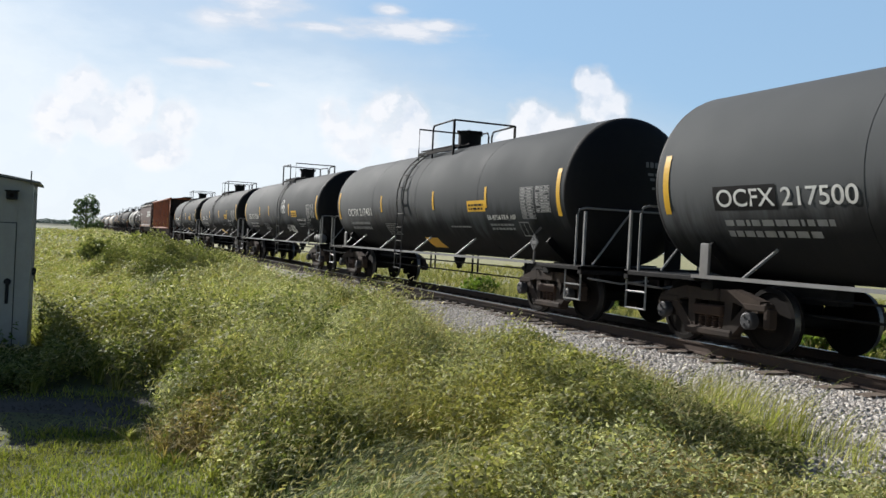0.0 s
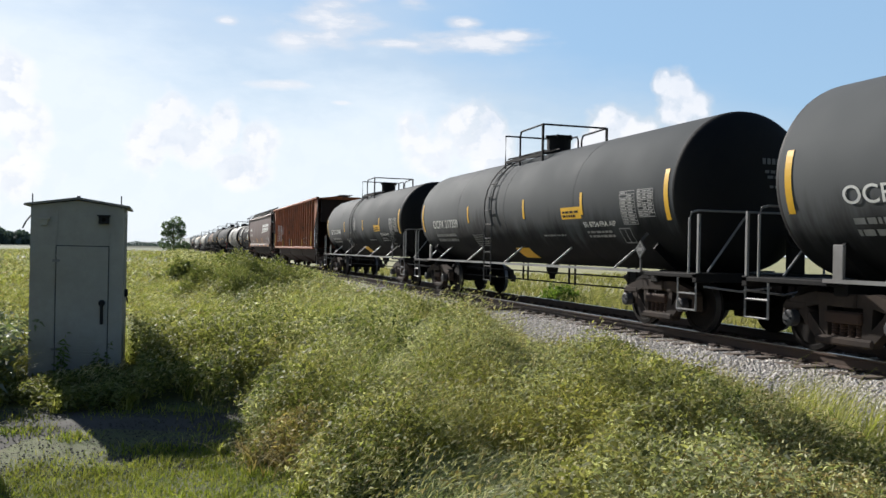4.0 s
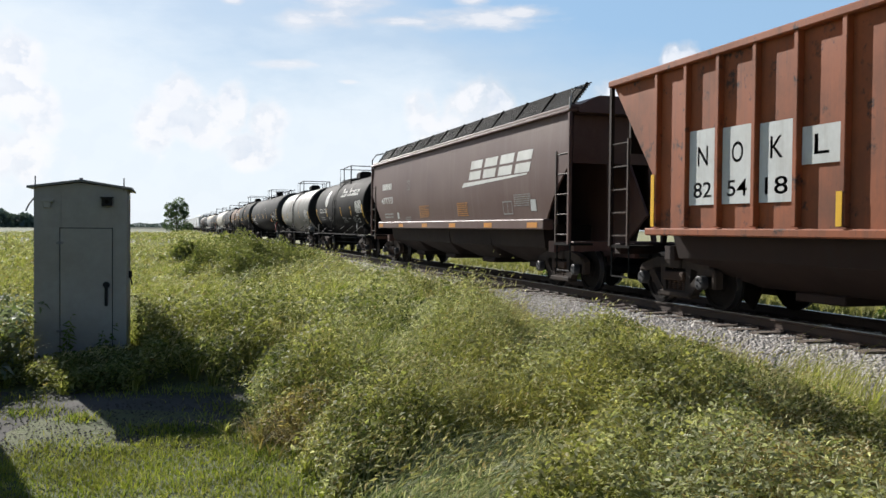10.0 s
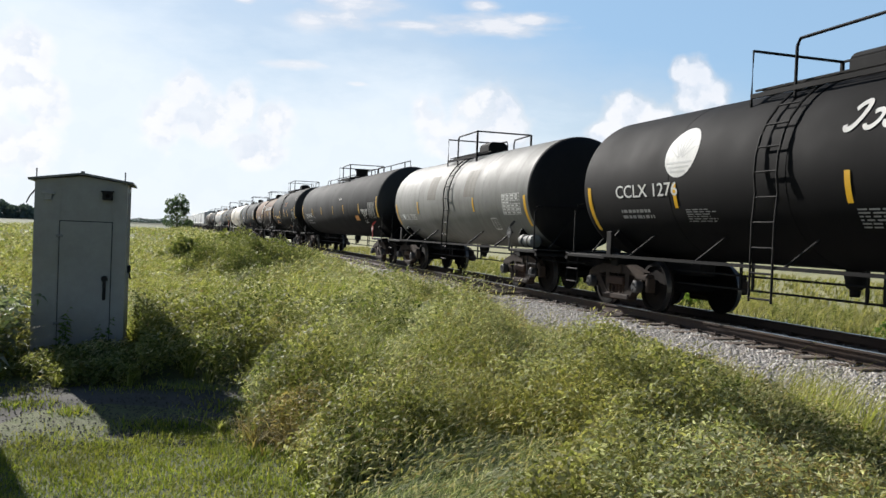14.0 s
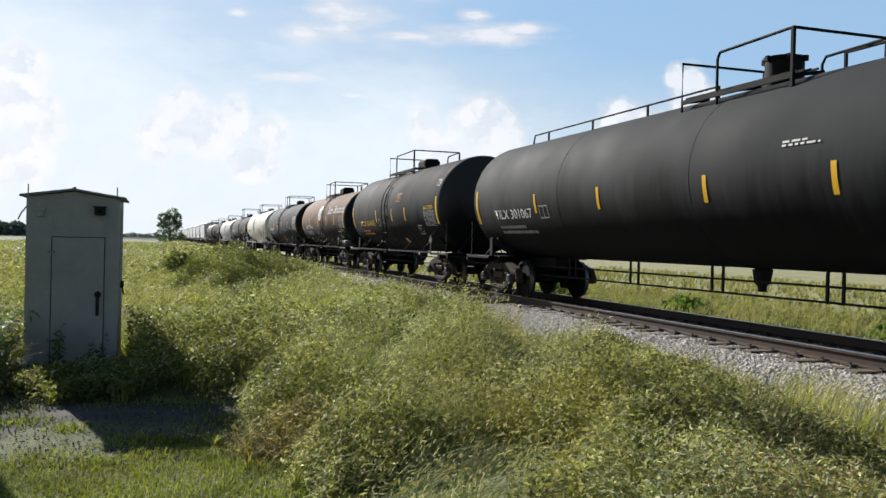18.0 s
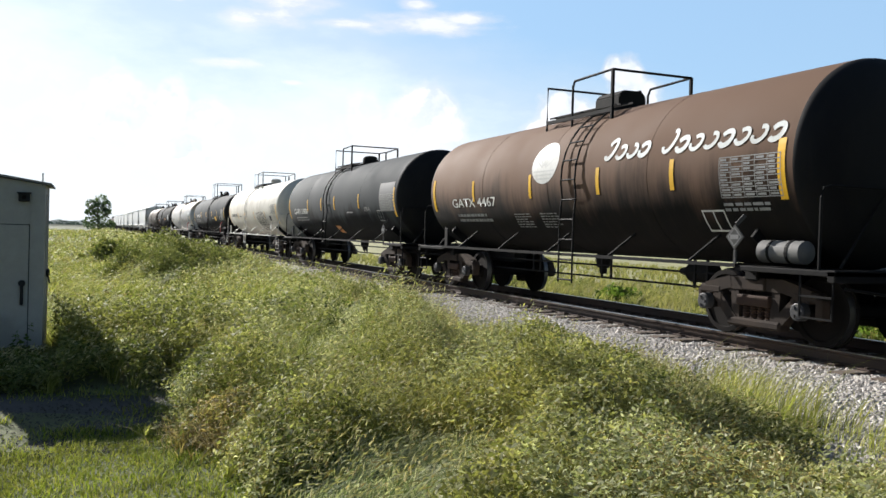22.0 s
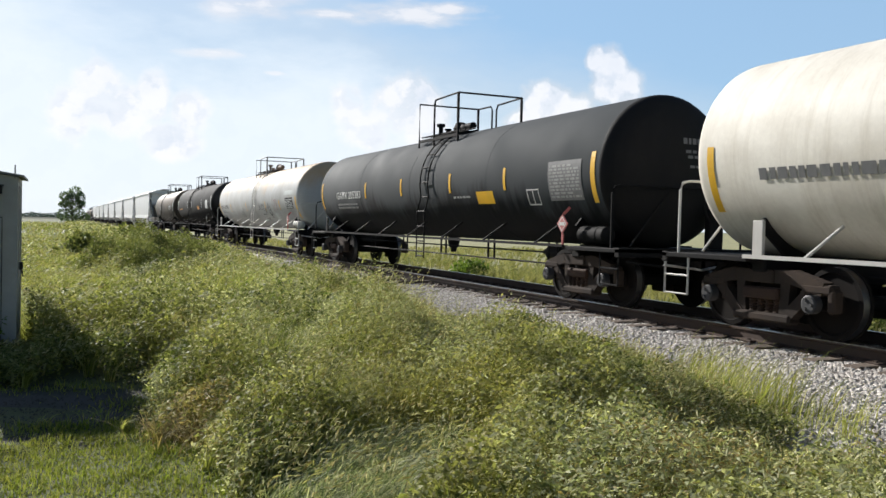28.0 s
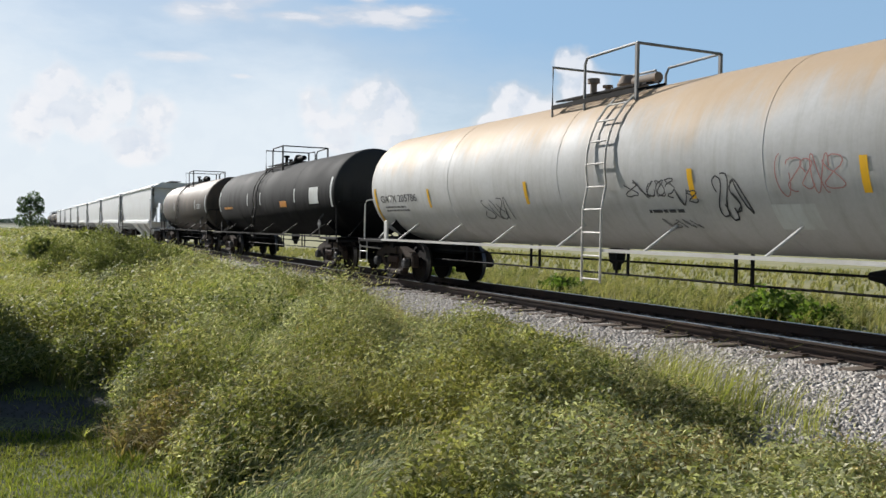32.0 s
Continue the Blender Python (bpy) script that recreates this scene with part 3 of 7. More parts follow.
def end_works(root, half, d, trim, tall=True, wheel=False, deck=0.75):
    """Platform, safety rail, steps and lever at one end; d is -1 or 1."""
    bm = bmesh.new()
    a, c = d * (half - 0.95), d * (half + deck)
    box(bm, -1.40, -0.20, min(a, c), max(a, c), 0.93, 1.00, 0.01)
    box(bm, 0.20, 1.40, min(a, c), max(a, c), 0.93, 1.00, 0.01)
    box(bm, -1.40, 1.40, min(c, c - d * 0.12), max(c, c - d * 0.12), 0.86, 1.01, 0.01)
    part("end_platform", bm, M["black"], root)
    ye = d * (half + 0.45)
    bm = bmesh.new()
    top = 2.02
    tube(bm, [(-1.34, ye, 1.0), (-1.34, ye, top - 0.14), (-1.30, ye, top - 0.03), (-1.18, ye, top), (1.18, ye, top), (1.30, ye, top - 0.03), (1.34, ye, top - 0.14), (1.34, ye, 1.0)], 0.02)
    part("end_handrail", bm, trim, root)
    if tall:
        for x in (-1.34, 1.34):
            bm = bmesh.new()
            beam(bm, (x, d * (half + deck - 0.04), 0.9), (x, d * (half + deck - 0.04), 1.95), 0.045, 0.04)
            part("corner_post", bm, trim, root)
    for sx in (-1, 1):
        bm = bmesh.new()
        ya, yb = d * (half + deck - 0.55), d * (half + deck - 0.05)
        tube(bm, [(sx * 1.37, ya, 0.95), (sx * 1.37, ya, 0.42), (sx * 1.37, yb, 0.42), (sx * 1.37, yb, 0.95)], 0.02, 5)
        tube(bm, [(sx * 1.37, ya, 0.68), (sx * 1.37, yb, 0.68)], 0.016, 5)
        part("step_stirrup", bm, trim, root)
    bm = bmesh.new()
    tube(bm, [(-1.3, d * (half + deck + 0.06), 0.80), (-0.6, d * (half + deck + 0.06), 0.72), (0, d * (half + deck + 0.16), 0.80)], 0.018, 5)
    part("uncoupling_lever", bm, trim, root)
    if wheel:
        bm = bmesh.new()
        yw = d * (half + 0.52)
        n = 20
        tube(bm, [(0.75 + 0.28 * math.cos(2 * math.pi * k / n), yw, 1.72 + 0.28 * math.sin(2 * math.pi * k / n)) for k in range(n + 1)], 0.025, 5)
        for k in range(3):
            g = k * math.pi / 3
            tube(bm, [(0.75 + 0.28 * math.cos(g), yw, 1.72 + 0.28 * math.sin(g)), (0.75 - 0.28 * math.cos(g), yw, 1.72 - 0.28 * math.sin(g))], 0.014, 5)
        box(bm, 0.6, 0.9, min(yw, yw - d * 0.15), max(yw, yw - d * 0.15), 1.0, 1.72, 0.02)
        part("brake_wheel", bm, M["black"], root, "round hand-brake wheel on its stand")


def underworks(root, half):
    """Brake rods, hangers, outlet valve and brake cylinder below the tank."""
    bm = bmesh.new()
    lathe(bm, [(0.62, 0.0), (0.62, 0.07), (0.72, 0.08), (0.76, 0.13), (0.98, 0.17), (1.06, 0.0)], 14, "z", (0, 0.2, 0))
    part("outlet_valve", bm, M["black"], root, "", True)
    bm = bmesh.new()
    e = half - 2.0
    for x, z in ((-0.55, 0.60), (-0.55, 0.82)):
        tube(bm, [(x, -e, z), (x, e, z - 0.02)], 0.018, 5)
    y = -e + 0.5
    while y < e - 0.3:
        for dy in (0.0, 0.30):
            beam(bm, (-0.55, y + dy, 0.57), (-0.55, y + dy, 1.02), 0.045, 0.03)
        y += 2.65
    part("brake_rod", bm, M["black"], root, "thin brake rods and hangers")
    bm = bmesh.new()
    lathe(bm, [(-0.3, 0.0), (-0.3, 0.17), (0.2, 0.17), (0.25, 0.1), (0.5, 0.05), (0.5, 0.0)], 14, "y", (-0.1, -e + 1.2, 0.80))
    part("brake_cylinder", bm, M["black"], root, "", True)


def head_point(rad, axis, half, dish, x, z):
    """A point on the head that faces the viewer."""
    q = min(0.999, math.hypot(x, z - axis) / rad) ** (1 / 0.62)
    return Vector((x, -half - dish * math.sqrt(1 - q * q) - 0.008, z))


def head_print(root, rad, axis, half, dish, mat, seed):
    """Stencilled rows on the upper half of the head."""
    rng = random.Random(seed)
    bm = bmesh.new()
    for row, (z, h, w) in enumerate(((0.46, 0.10, 0.075), (0.31, 0.05, 0.12), (0.22, 0.05, 0.12), (0.06, 0.045, 0.09))):
        x = 0.12 + 0.05 * row
        while x < 0.88 - 0.08 * row:
            e = x + w * rng.uniform(0.7, 1.2)
            bm.faces.new([bm.verts.new(head_point(rad, axis, half, dish, px, axis + pz)) for px, pz in ((x, z), (e, z), (e, z + h), (x, z + h))])
            x = e + 0.03
    tagged(part("head_print", bm, mat, root, "stencilled print on the tank's end"), kind="stuff")


def tank_car(f, r, rad, mat, label, **opt):
    """A tank wagon between the rims of its heads at f and r (metres up the line at the start)."""
    mid, half = (f + r) / 2, (r - f) / 2
    axis = 1.0 + rad
    trim, dark = opt.get("trim", M["silver"]), M["black"]
    root = tagged(new("tank_wagon"), label, "tank wagon", "wagons of the train")
    wagons.append((root, mid))
    bm = bmesh.new()
    dish = opt.get("dish", 0.36)
    prof = [(-half - dish, 0.0)]
    for k in range(1, 11):
        a = k / 10 * math.pi / 2
        prof.append((-half - dish * math.cos(a), rad * math.sin(a) ** opt.get("square", 0.62)))
    prof += [(s, rr) for s, rr in ((-s, rr) for s, rr in reversed(prof))]
    lathe(bm, prof, 72, "y", (0, 0, axis))
    for f_ in bm.faces:
        f_.material_index = 1 if abs(f_.calc_center_median().y) > half else 0
    tank = part("tank", bm, [mat, opt.get("heads", mat)], root, smooth=True)
    for y in opt.get("seams", (-half * 0.5, half * 0.02, half * 0.5)):
        bm = bmesh.new()
        lathe(bm, [(y - 0.014, rad - 0.01), (y - 0.007, rad + 0.004), (y + 0.007, rad + 0.004), (y + 0.014, rad - 0.01)], 72, "y", (0, 0, axis))
        part("seam_band", bm, mat, tank, smooth=True)
    for d in (-1, 1):
        bm = bmesh.new()
        box(bm, -0.16, 0.16, d * (half - 2.3), d * (half + 0.72), 0.70, 1.0, 0.01)
        part("stub_sill", bm, dark, root)
    for d in (-1, 1):
        bm = bmesh.new()
        y = d * (half - 0.9)
        box(bm, -1.15, 1.15, y - 0.12, y + 0.12, 0.80, 1.0, 0.02)
        for sx in (-1, 1):
            beam(bm, (sx * 0.25, y, 0.95), (sx * 1.0, y, 1.0 + rad * 0.42), 0.5, 0.05, (0, 1, 0))
        part("saddle", bm, dark, root)
    for sx in (-1, 1) if opt.get("rails", True) else ():
        bm = bmesh.new()
        beam(bm, (sx * 1.40, -half + 0.9, 1.0), (sx * 1.40, half - 0.9, 1.0), 0.05, 0.05)
        part("side_rail", bm, trim, root, "thin painted side rail")
        n = 5 if half < 8 else 7
        for k in range(n):
            y = -half + 1.9 + k * (2 * half - 3.8) / (n - 1)
            if abs(y - (opt.get("ladder", 1.1) or 0.0)) < 0.4:
                continue
            a = -0.78
            bm = bmesh.new()
            p = on_tank(rad, axis, y - 0.16, a, 0.0)
            tube(bm, [(sx * 1.40, y, 1.01), (-sx * p.x, p.y, p.z)], 0.024, 5)
            part("strut", bm, trim, root)
    for d in (-1, 1):
        add_truck(root, d * (half - 0.9 + opt.get("truck_out", 0.0)))
        coupler(root, d * (half + 0.7), d)
        end_works(root, half, d, opt.get("grabs", trim), opt.get("tall", False), opt.get("wheel", d == -1) and d == -1)
    underworks(root, half)
    if opt.get("platform", True):
        top_platform(root, rad, axis, opt.get("top_trim", M["black"]), *opt.get("deck", (1.4, -0.95)))
    if opt.get("ladder", 1.1) is not None:
        side_ladder(root, rad, axis, opt.get("ladder", 1.1), opt.get("ladder_trim", trim))
    manway(root, rad, axis, opt.get("dome", "drum"), opt.get("dome_y", -0.2), opt.get("dome_mat"))
    fl = Flank(root, rad, axis)
    yel = opt.get("strip", M["yellow"])
    for d in (-1, 1):
        fl.patch("marker_strip", d * (half - 0.12), d * (half - 0.25), *opt.get("end_z", (1.88, 2.74)), yel, "yellow reflective strip")
    for y in opt.get("strips", (-4.0, -1.08, 2.8)):
        fl.patch("marker_strip", y - 0.05, y + 0.05, *opt.get("strip_z", (2.07, 2.52)), yel, "yellow reflective strip")
    bm = bmesh.new()
    yb = half - 1.15
    box(bm, -1.42, -1.37, yb - 0.09, yb + 0.09, 1.0, 1.46, 0.01)
    part("corner_bracket", bm, trim, root)
    head_print(root, rad, axis, half, dish, opt.get("head_ink", M["dimgrey"]), int(f))
    for d in (-1, 1):
        bm = bmesh.new()
        tube(bm, [(-0.95, d * (half + 0.40), 1.02), (-0.12, d * (half + dish - 0.02), axis - 0.35)], 0.02, 5)
        part("end_brace", bm, trim, root)
    if opt.get("placard", True):
        placard(root, -(half - 0.95), opt.get("placard_mat", M["placard"]))
    if opt.get("reservoir"):
        reservoir(root, -(half - 0.35), opt["reservoir"])
    return root, fl, half


def plate(name, pts, thick, mat, root, axis="x", smooth=False, label=""):
    """A polygon of (y, z) points at x = 0, thickened."""
    bm = bmesh.new()
    f = bm.faces.new([bm.verts.new((0, y, z)) for y, z in pts])
    r = bmesh.ops.extrude_face_region(bm, geom=[f])
    bmesh.ops.translate(bm, verts=[v for v in r["geom"] if isinstance(v, bmesh.types.BMVert)], vec=(thick, 0, 0))
    bmesh.ops.recalc_face_normals(bm, faces=bm.faces)
    return part(name, bm, mat, root, label)


def hopper_common(root, half, side, top, mat, slope_in):
    """Sloped end sheets, end sills, ladders, steps, trucks and chutes of a covered hopper."""
    for d in (-1, 1):
        bm = bmesh.new()
        beam(bm, (0, d * (half - 0.35), 2.75), (0, d * (half - slope_in), 1.15), 2.75, 0.05, (1, 0, 0))
        part("slope_sheet", bm, mat, root)
        bm = bmesh.new()
        box(bm, -1.35, 1.35, d * (half - 0.38), d * (half - 0.32), 2.7, top - 0.02)
        part("end_sheet", bm, mat, root)
        bm = bmesh.new()
        box(bm, -1.45, 1.45, d * (half - 0.02), d * (half - 0.22), 0.86, 1.06, 0.01)
        box(bm, -0.2, 0.2, d * (half - 2.6), d * (half + 0.25), 0.72, 1.05, 0.01)
        box(bm, -1.25, 1.25, d * (half - 1.7), d * (half - 1.4), 0.8, 1.05, 0.01)
        for sx in (-0.5, 0.5):
            beam(bm, (sx, d * (half - 0.15), 1.0), (sx, d * (half - 0.4), 2.8), 0.09, 0.09)
        part("end_sill", bm, mat, root)
        add_truck(root, d * (half - 1.45))
        coupler(root, d * (half + 0.15), d)
        for sx in (-1, 1):
            ya, yb = d * (half - 0.04), d * (half - 0.66)
            bm = bmesh.new()
            beam(bm, (sx * side, ya, 1.0), (sx * side, ya, top - 0.02), 0.07, 0.07)
            part("corner_post", bm, mat, root)
            bm = bmesh.new()
            beam(bm, (sx * side, yb, 1.02), (sx * side, yb, 2.95), 0.045, 0.045)
            lad = part("end_ladder", bm, M["rail"], root)
            z = 1.2
            while z < 3.0:
                bm = bmesh.new()
                tube(bm, [(sx * side, ya, z), (sx * side, yb, z)], 0.016, 5)
                part("rung", bm, M["rail"], lad)
                z += 0.42
            bm = bmesh.new()
            tube(bm, [(sx * (side - 0.03), ya, 0.98), (sx * (side - 0.03), ya, 0.45), (sx * (side - 0.03), yb, 0.45), (sx * (side - 0.03), yb, 0.98)], 0.02, 5)
            part("step_stirrup", bm, M["black"], root)
            bm = bmesh.new()
            box(bm, sx * (side - 0.5), sx * (side + 0.02), min(ya, yb) - 0.1, max(ya, yb) + 0.02, 0.98, 1.03)
            part("corner_step", bm, M["steel"], root)


def chutes(root, centres, width, z_top, z_low, mat, side, foot=0.42, skirt=None):
    """Hopper chutes that narrow to their gates."""
    for y in centres:
        bm = bmesh.new()
        t = [bm.verts.new((x, y + dy, z_top)) for x, dy in ((-side, -width / 2), (side, -width / 2), (side, width / 2), (-side, width / 2))]
        l = [bm.verts.new((x, y + dy, z_low)) for x, dy in ((-0.55, -foot), (0.55, -foot), (0.55, foot), (-0.55, foot))]
        rings = [t, l]
        if skirt:
            rings.insert(1, [bm.verts.new((x, y + dy, skirt)) for x, dy in ((-side + 0.1, -width / 2 + 0.06), (side - 0.1, -width / 2 + 0.06), (side - 0.1, width / 2 - 0.06), (-side + 0.1, width / 2 - 0.06))])
        for a, c in zip(rings, rings[1:]):
            for i in range(4):
                j = (i + 1) % 4
                bm.faces.new((a[i], a[j], c[j], c[i]))
        bm.faces.new(l)
        bm.faces.new(list(reversed(t)))
        bmesh.ops.recalc_face_normals(bm, faces=bm.faces)
        box(bm, -0.6, 0.6, y - 0.5, y + 0.5, z_low - 0.14, z_low, 0.02)
        part("hopper_chute", bm, mat, root)


def roof_walk(root, half, z, mat):
    bm = bmesh.new()
    for k in range(6):
        x = -0.30 + k * 0.12
        beam(bm, (x, -half, z), (x, half, z), 0.03, 0.045)
    y = -half
    while y <= half:
        beam(bm, (-0.33, y, z - 0.02), (0.33, y, z - 0.02), 0.05, 0.03)
        y += 0.6
    part("roof_walk", bm, mat, root, "narrow grating walk along the roof")


def ribbed_hopper(f, r, mat, ends, label):
    """The rusty ribbed hopper."""
    mid, half = (f + r) / 2, (r - f) / 2
    side, top = 1.55, 3.98
    root = tagged(new("hopper_wagon"), label, "hopper wagon", "wagons of the train")
    wagons.append((root, mid))
    yb = half - 1.42
    for sx in (-1, 1):
        p = plate("side_sheet", [(-half + 0.05, top), (-yb, 2.28), (-yb, 1.34), (yb, 1.34), (yb, 2.28), (half - 0.05, top)], 0.04, mat, root)
        p.location.x = sx * (side - 0.04) - 0.02
        for k in range(20):
            y = -8.02 + k * 16.04 / 19
            bm = bmesh.new()
            xr = p.location.x
            box(bm, sx * (side - 0.03) - xr, sx * (side + 0.075) - xr, y - 0.045, y + 0.045, 1.36, top - 0.03, 0.012)
            part("rib", bm, mat, p)
        bm = bmesh.new()
        box(bm, sx * (side - 0.06), sx * (side + 0.10), -half + 0.05, half - 0.05, top - 0.06, top + 0.06, 0.02)
        part("top_chord", bm, mat, root)
        bm = bmesh.new()
        box(bm, sx * (side - 0.06), sx * (side + 0.06), -yb - 0.1, yb + 0.1, 1.22, 1.34, 0.02)
        part("side_sill", bm, mat, root)
    bm = bmesh.new()
    v = []
    for y in (-half + 0.1, half - 0.1):
        v.append([bm.verts.new((x, y, z)) for x, z in ((-side, top), (-0.75, top + 0.10), (0.75, top + 0.10), (side, top), (side - 0.1, top - 0.05), (-side + 0.1, top - 0.05))])
    for i in range(6):
        bm.faces.new((v[0][i], v[0][(i + 1) % 6], v[1][(i + 1) % 6], v[1][i]))
    bm.faces.new(v[0])
    bm.faces.new(list(reversed(v[1])))
    bmesh.ops.recalc_face_normals(bm, faces=bm.faces)
    part("roof", bm, mat, root)
    roof_walk(root, half - 0.1, top + 0.20, M["black"])
    # ends and chutes take a darker paint that holds their shade
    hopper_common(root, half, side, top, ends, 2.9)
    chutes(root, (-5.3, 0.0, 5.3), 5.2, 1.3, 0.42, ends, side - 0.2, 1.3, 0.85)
    return root, Flank(root, x=-side - 0.0), half


def smooth_hopper(f, r, mat, label, detail=True, top=3.72, side=1.56, low=None):
    """A curved-side covered hopper with a railed roof walk."""
    mid, half = (f + r) / 2, (r - f) / 2
    root = tagged(new("hopper_wagon"), label, "hopper wagon", "wagons of the train")
    wagons.append((root, mid))
    yb = half - 1.3
    prof = [(side - 0.10, 1.5), (side, 2.2), (side, 3.0), (side - 0.05, top)]
    for sx in (-1, 1):
        bm = bmesh.new()
        n = 40
        skins = []
        for inset in (0.0, 0.04):
            grid = []
            for i in range(n + 1):
                y = -half + 0.03 + i / n * (2 * half - 0.06)
                e = max(0.0, abs(y) - yb) / (half - yb)
                z0 = 1.5 + 1.2 * e ** 0.8 if e > 0 else 1.5
                col = []
                for k in range(7):
                    z = z0 + (top - z0) * k / 6
                    x = float(np.interp(z, [p[1] for p in prof], [p[0] for p in prof])) - inset
                    col.append(bm.verts.new((sx * x, y, z)))
                grid.append(col)
            for a, c in zip(grid, grid[1:]):
                for k in range(6):
                    bm.faces.new((a[k], c[k], c[k + 1], a[k + 1]))
            skins.append(grid)
        for a, c, e, g in zip(skins[0], skins[0][1:], skins[1], skins[1][1:]):
            bm.faces.new((a[0], c[0], g[0], e[0]))
            bm.faces.new((a[6], c[6], g[6], e[6]))
        bmesh.ops.recalc_face_normals(bm, faces=bm.faces)
        part("side_sheet", bm, mat, root, smooth=True)
        bm = bmesh.new()
        box(bm, sx * (side - 0.22), sx * (side + 0.03), -yb - 0.05, yb + 0.05, 1.30, 1.53, 0.02)
        part("side_sill", bm, mat, root)
        bm = bmesh.new()
        box(bm, sx * (side - 0.14), sx * (side + 0.05), -half, half, top, top + 0.07, 0.02)
        box(bm, sx * (side - 0.22), sx * (side + 0.0), -half, half, top + 0.07, top + 0.15, 0.02)
        part("top_chord", bm, mat, root)
    bm = bmesh.new()
    v = []
    for y in (-half + 0.02, half - 0.02):
        v.append([bm.verts.new((x, y, z)) for x, z in ((-side + 0.1, top + 0.1), (-0.9, top + 0.36), (0.9, top + 0.36), (side - 0.1, top + 0.1), (side - 0.2, top), (-side + 0.2, top))])
    for i in range(6):
        bm.faces.new((v[0][i], v[0][(i + 1) % 6], v[1][(i + 1) % 6], v[1][i]))
    bm.faces.new(v[0])
    bm.faces.new(list(reversed(v[1])))
    bmesh.ops.recalc_face_normals(bm, faces=bm.faces)
    part("roof", bm, mat, root)
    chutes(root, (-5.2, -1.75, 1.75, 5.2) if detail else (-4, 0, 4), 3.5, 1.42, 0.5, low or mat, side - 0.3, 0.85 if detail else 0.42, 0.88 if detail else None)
    if detail:
        for sx in (-1, 1):
            bm = bmesh.new()
            for k in range(10):
                x, z = sx * (1.37 - 0.04 * k), top + 0.18 + 0.052 * k
                beam(bm, (x, -half + 0.2, z), (x, half - 0.2, z), 0.028, 0.022)
            y = -half + 0.3
            while y < half - 0.2:
                beam(bm, (sx * 1.38, y, top + 0.17), (sx * 1.0, y, top + 0.65), 0.03, 0.02)
                y += 0.11
            tagged(part("running_board", bm, M["black"], root, "expanded steel running board"), kind="stuff")
            for k in range(12):
                y = -half + 0.35 + k * (2 * half - 0.7) / 11
                bm = bmesh.new()
                beam(bm, (sx * 1.42, y, top + 0.12), (sx * 1.02, y, top + 0.66), 0.05, 0.06)
                part("board_bracket", bm, M["steel"], root)
            for d in (-1, 1):
                bm = bmesh.new()
                tube(bm, [(sx * side, d * (half - 0.04), top - 0.1), (sx * side, d * (half - 0.04), top + 0.28), (sx * 1.42, d * (half - 0.1), top + 0.5), (sx * 1.15, d * (half - 0.3), top + 0.55)], 0.025)
                part("roof_handrail", bm, M["silver"], root)
        hopper_common(root, half, side, top, mat, 2.7)
    else:
        roof_walk(root, half - 0.1, top + 0.46, M["black"])
        hopper_common(root, half, side, top, mat, 2.4)
    return root, Flank(root, bulge=prof), half


LGREY = paint("light_grey_tank_paint", (0.20, 0.20, 0.185), 0.62, (0.09, 0.085, 0.07), 0.6, seed=22)
WHITE = paint("dirty_white_tank_paint", (0.66, 0.63, 0.56), 0.62, (0.30, 0.25, 0.18), 0.45, seed=23)
def crown_stain_and_light(mat, colour, z0, z1, amount, seed):
    """Adds stain, dust or painted sky light that starts at the crown and runs down the flanks in ragged streaks."""
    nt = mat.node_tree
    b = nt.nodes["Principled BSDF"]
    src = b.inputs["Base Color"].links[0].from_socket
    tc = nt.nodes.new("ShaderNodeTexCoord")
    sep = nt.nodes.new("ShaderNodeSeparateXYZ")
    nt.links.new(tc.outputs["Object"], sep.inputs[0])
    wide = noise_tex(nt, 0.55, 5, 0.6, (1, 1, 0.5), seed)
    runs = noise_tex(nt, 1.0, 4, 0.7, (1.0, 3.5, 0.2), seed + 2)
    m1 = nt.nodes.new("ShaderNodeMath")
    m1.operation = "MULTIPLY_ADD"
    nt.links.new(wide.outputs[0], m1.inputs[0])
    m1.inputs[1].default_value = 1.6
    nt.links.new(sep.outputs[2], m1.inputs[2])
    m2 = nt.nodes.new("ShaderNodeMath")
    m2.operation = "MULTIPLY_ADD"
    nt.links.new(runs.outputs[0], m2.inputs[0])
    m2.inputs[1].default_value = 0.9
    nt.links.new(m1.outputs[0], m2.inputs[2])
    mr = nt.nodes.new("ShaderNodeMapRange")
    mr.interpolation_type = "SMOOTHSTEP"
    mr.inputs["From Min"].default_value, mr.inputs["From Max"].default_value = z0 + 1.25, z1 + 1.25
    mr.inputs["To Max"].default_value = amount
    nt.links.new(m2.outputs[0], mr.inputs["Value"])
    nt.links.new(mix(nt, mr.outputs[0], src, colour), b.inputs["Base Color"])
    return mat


# BLACKT, GREY, GREYD: paler crown is dust plus sky light painted into the colour
BLACKT = crown_stain_and_light(paint("black_tank_paint", (0.005, 0.005, 0.0055), 0.75, (0.014, 0.0135, 0.0125), 0.3, seed=21, spec=0.07), (0.046, 0.048, 0.049), 1.75, 2.75, 0.85, 15.0)
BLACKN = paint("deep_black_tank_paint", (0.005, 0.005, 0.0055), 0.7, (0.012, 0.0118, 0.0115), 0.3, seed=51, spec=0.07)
GREY = crown_stain_and_light(paint("grey_tank_paint", (0.014, 0.0145, 0.015), 0.8, (0.032, 0.03, 0.028), 0.3, seed=20, spec=0.11), (0.080, 0.085, 0.088), 1.55, 2.3, 0.97, 12.0)
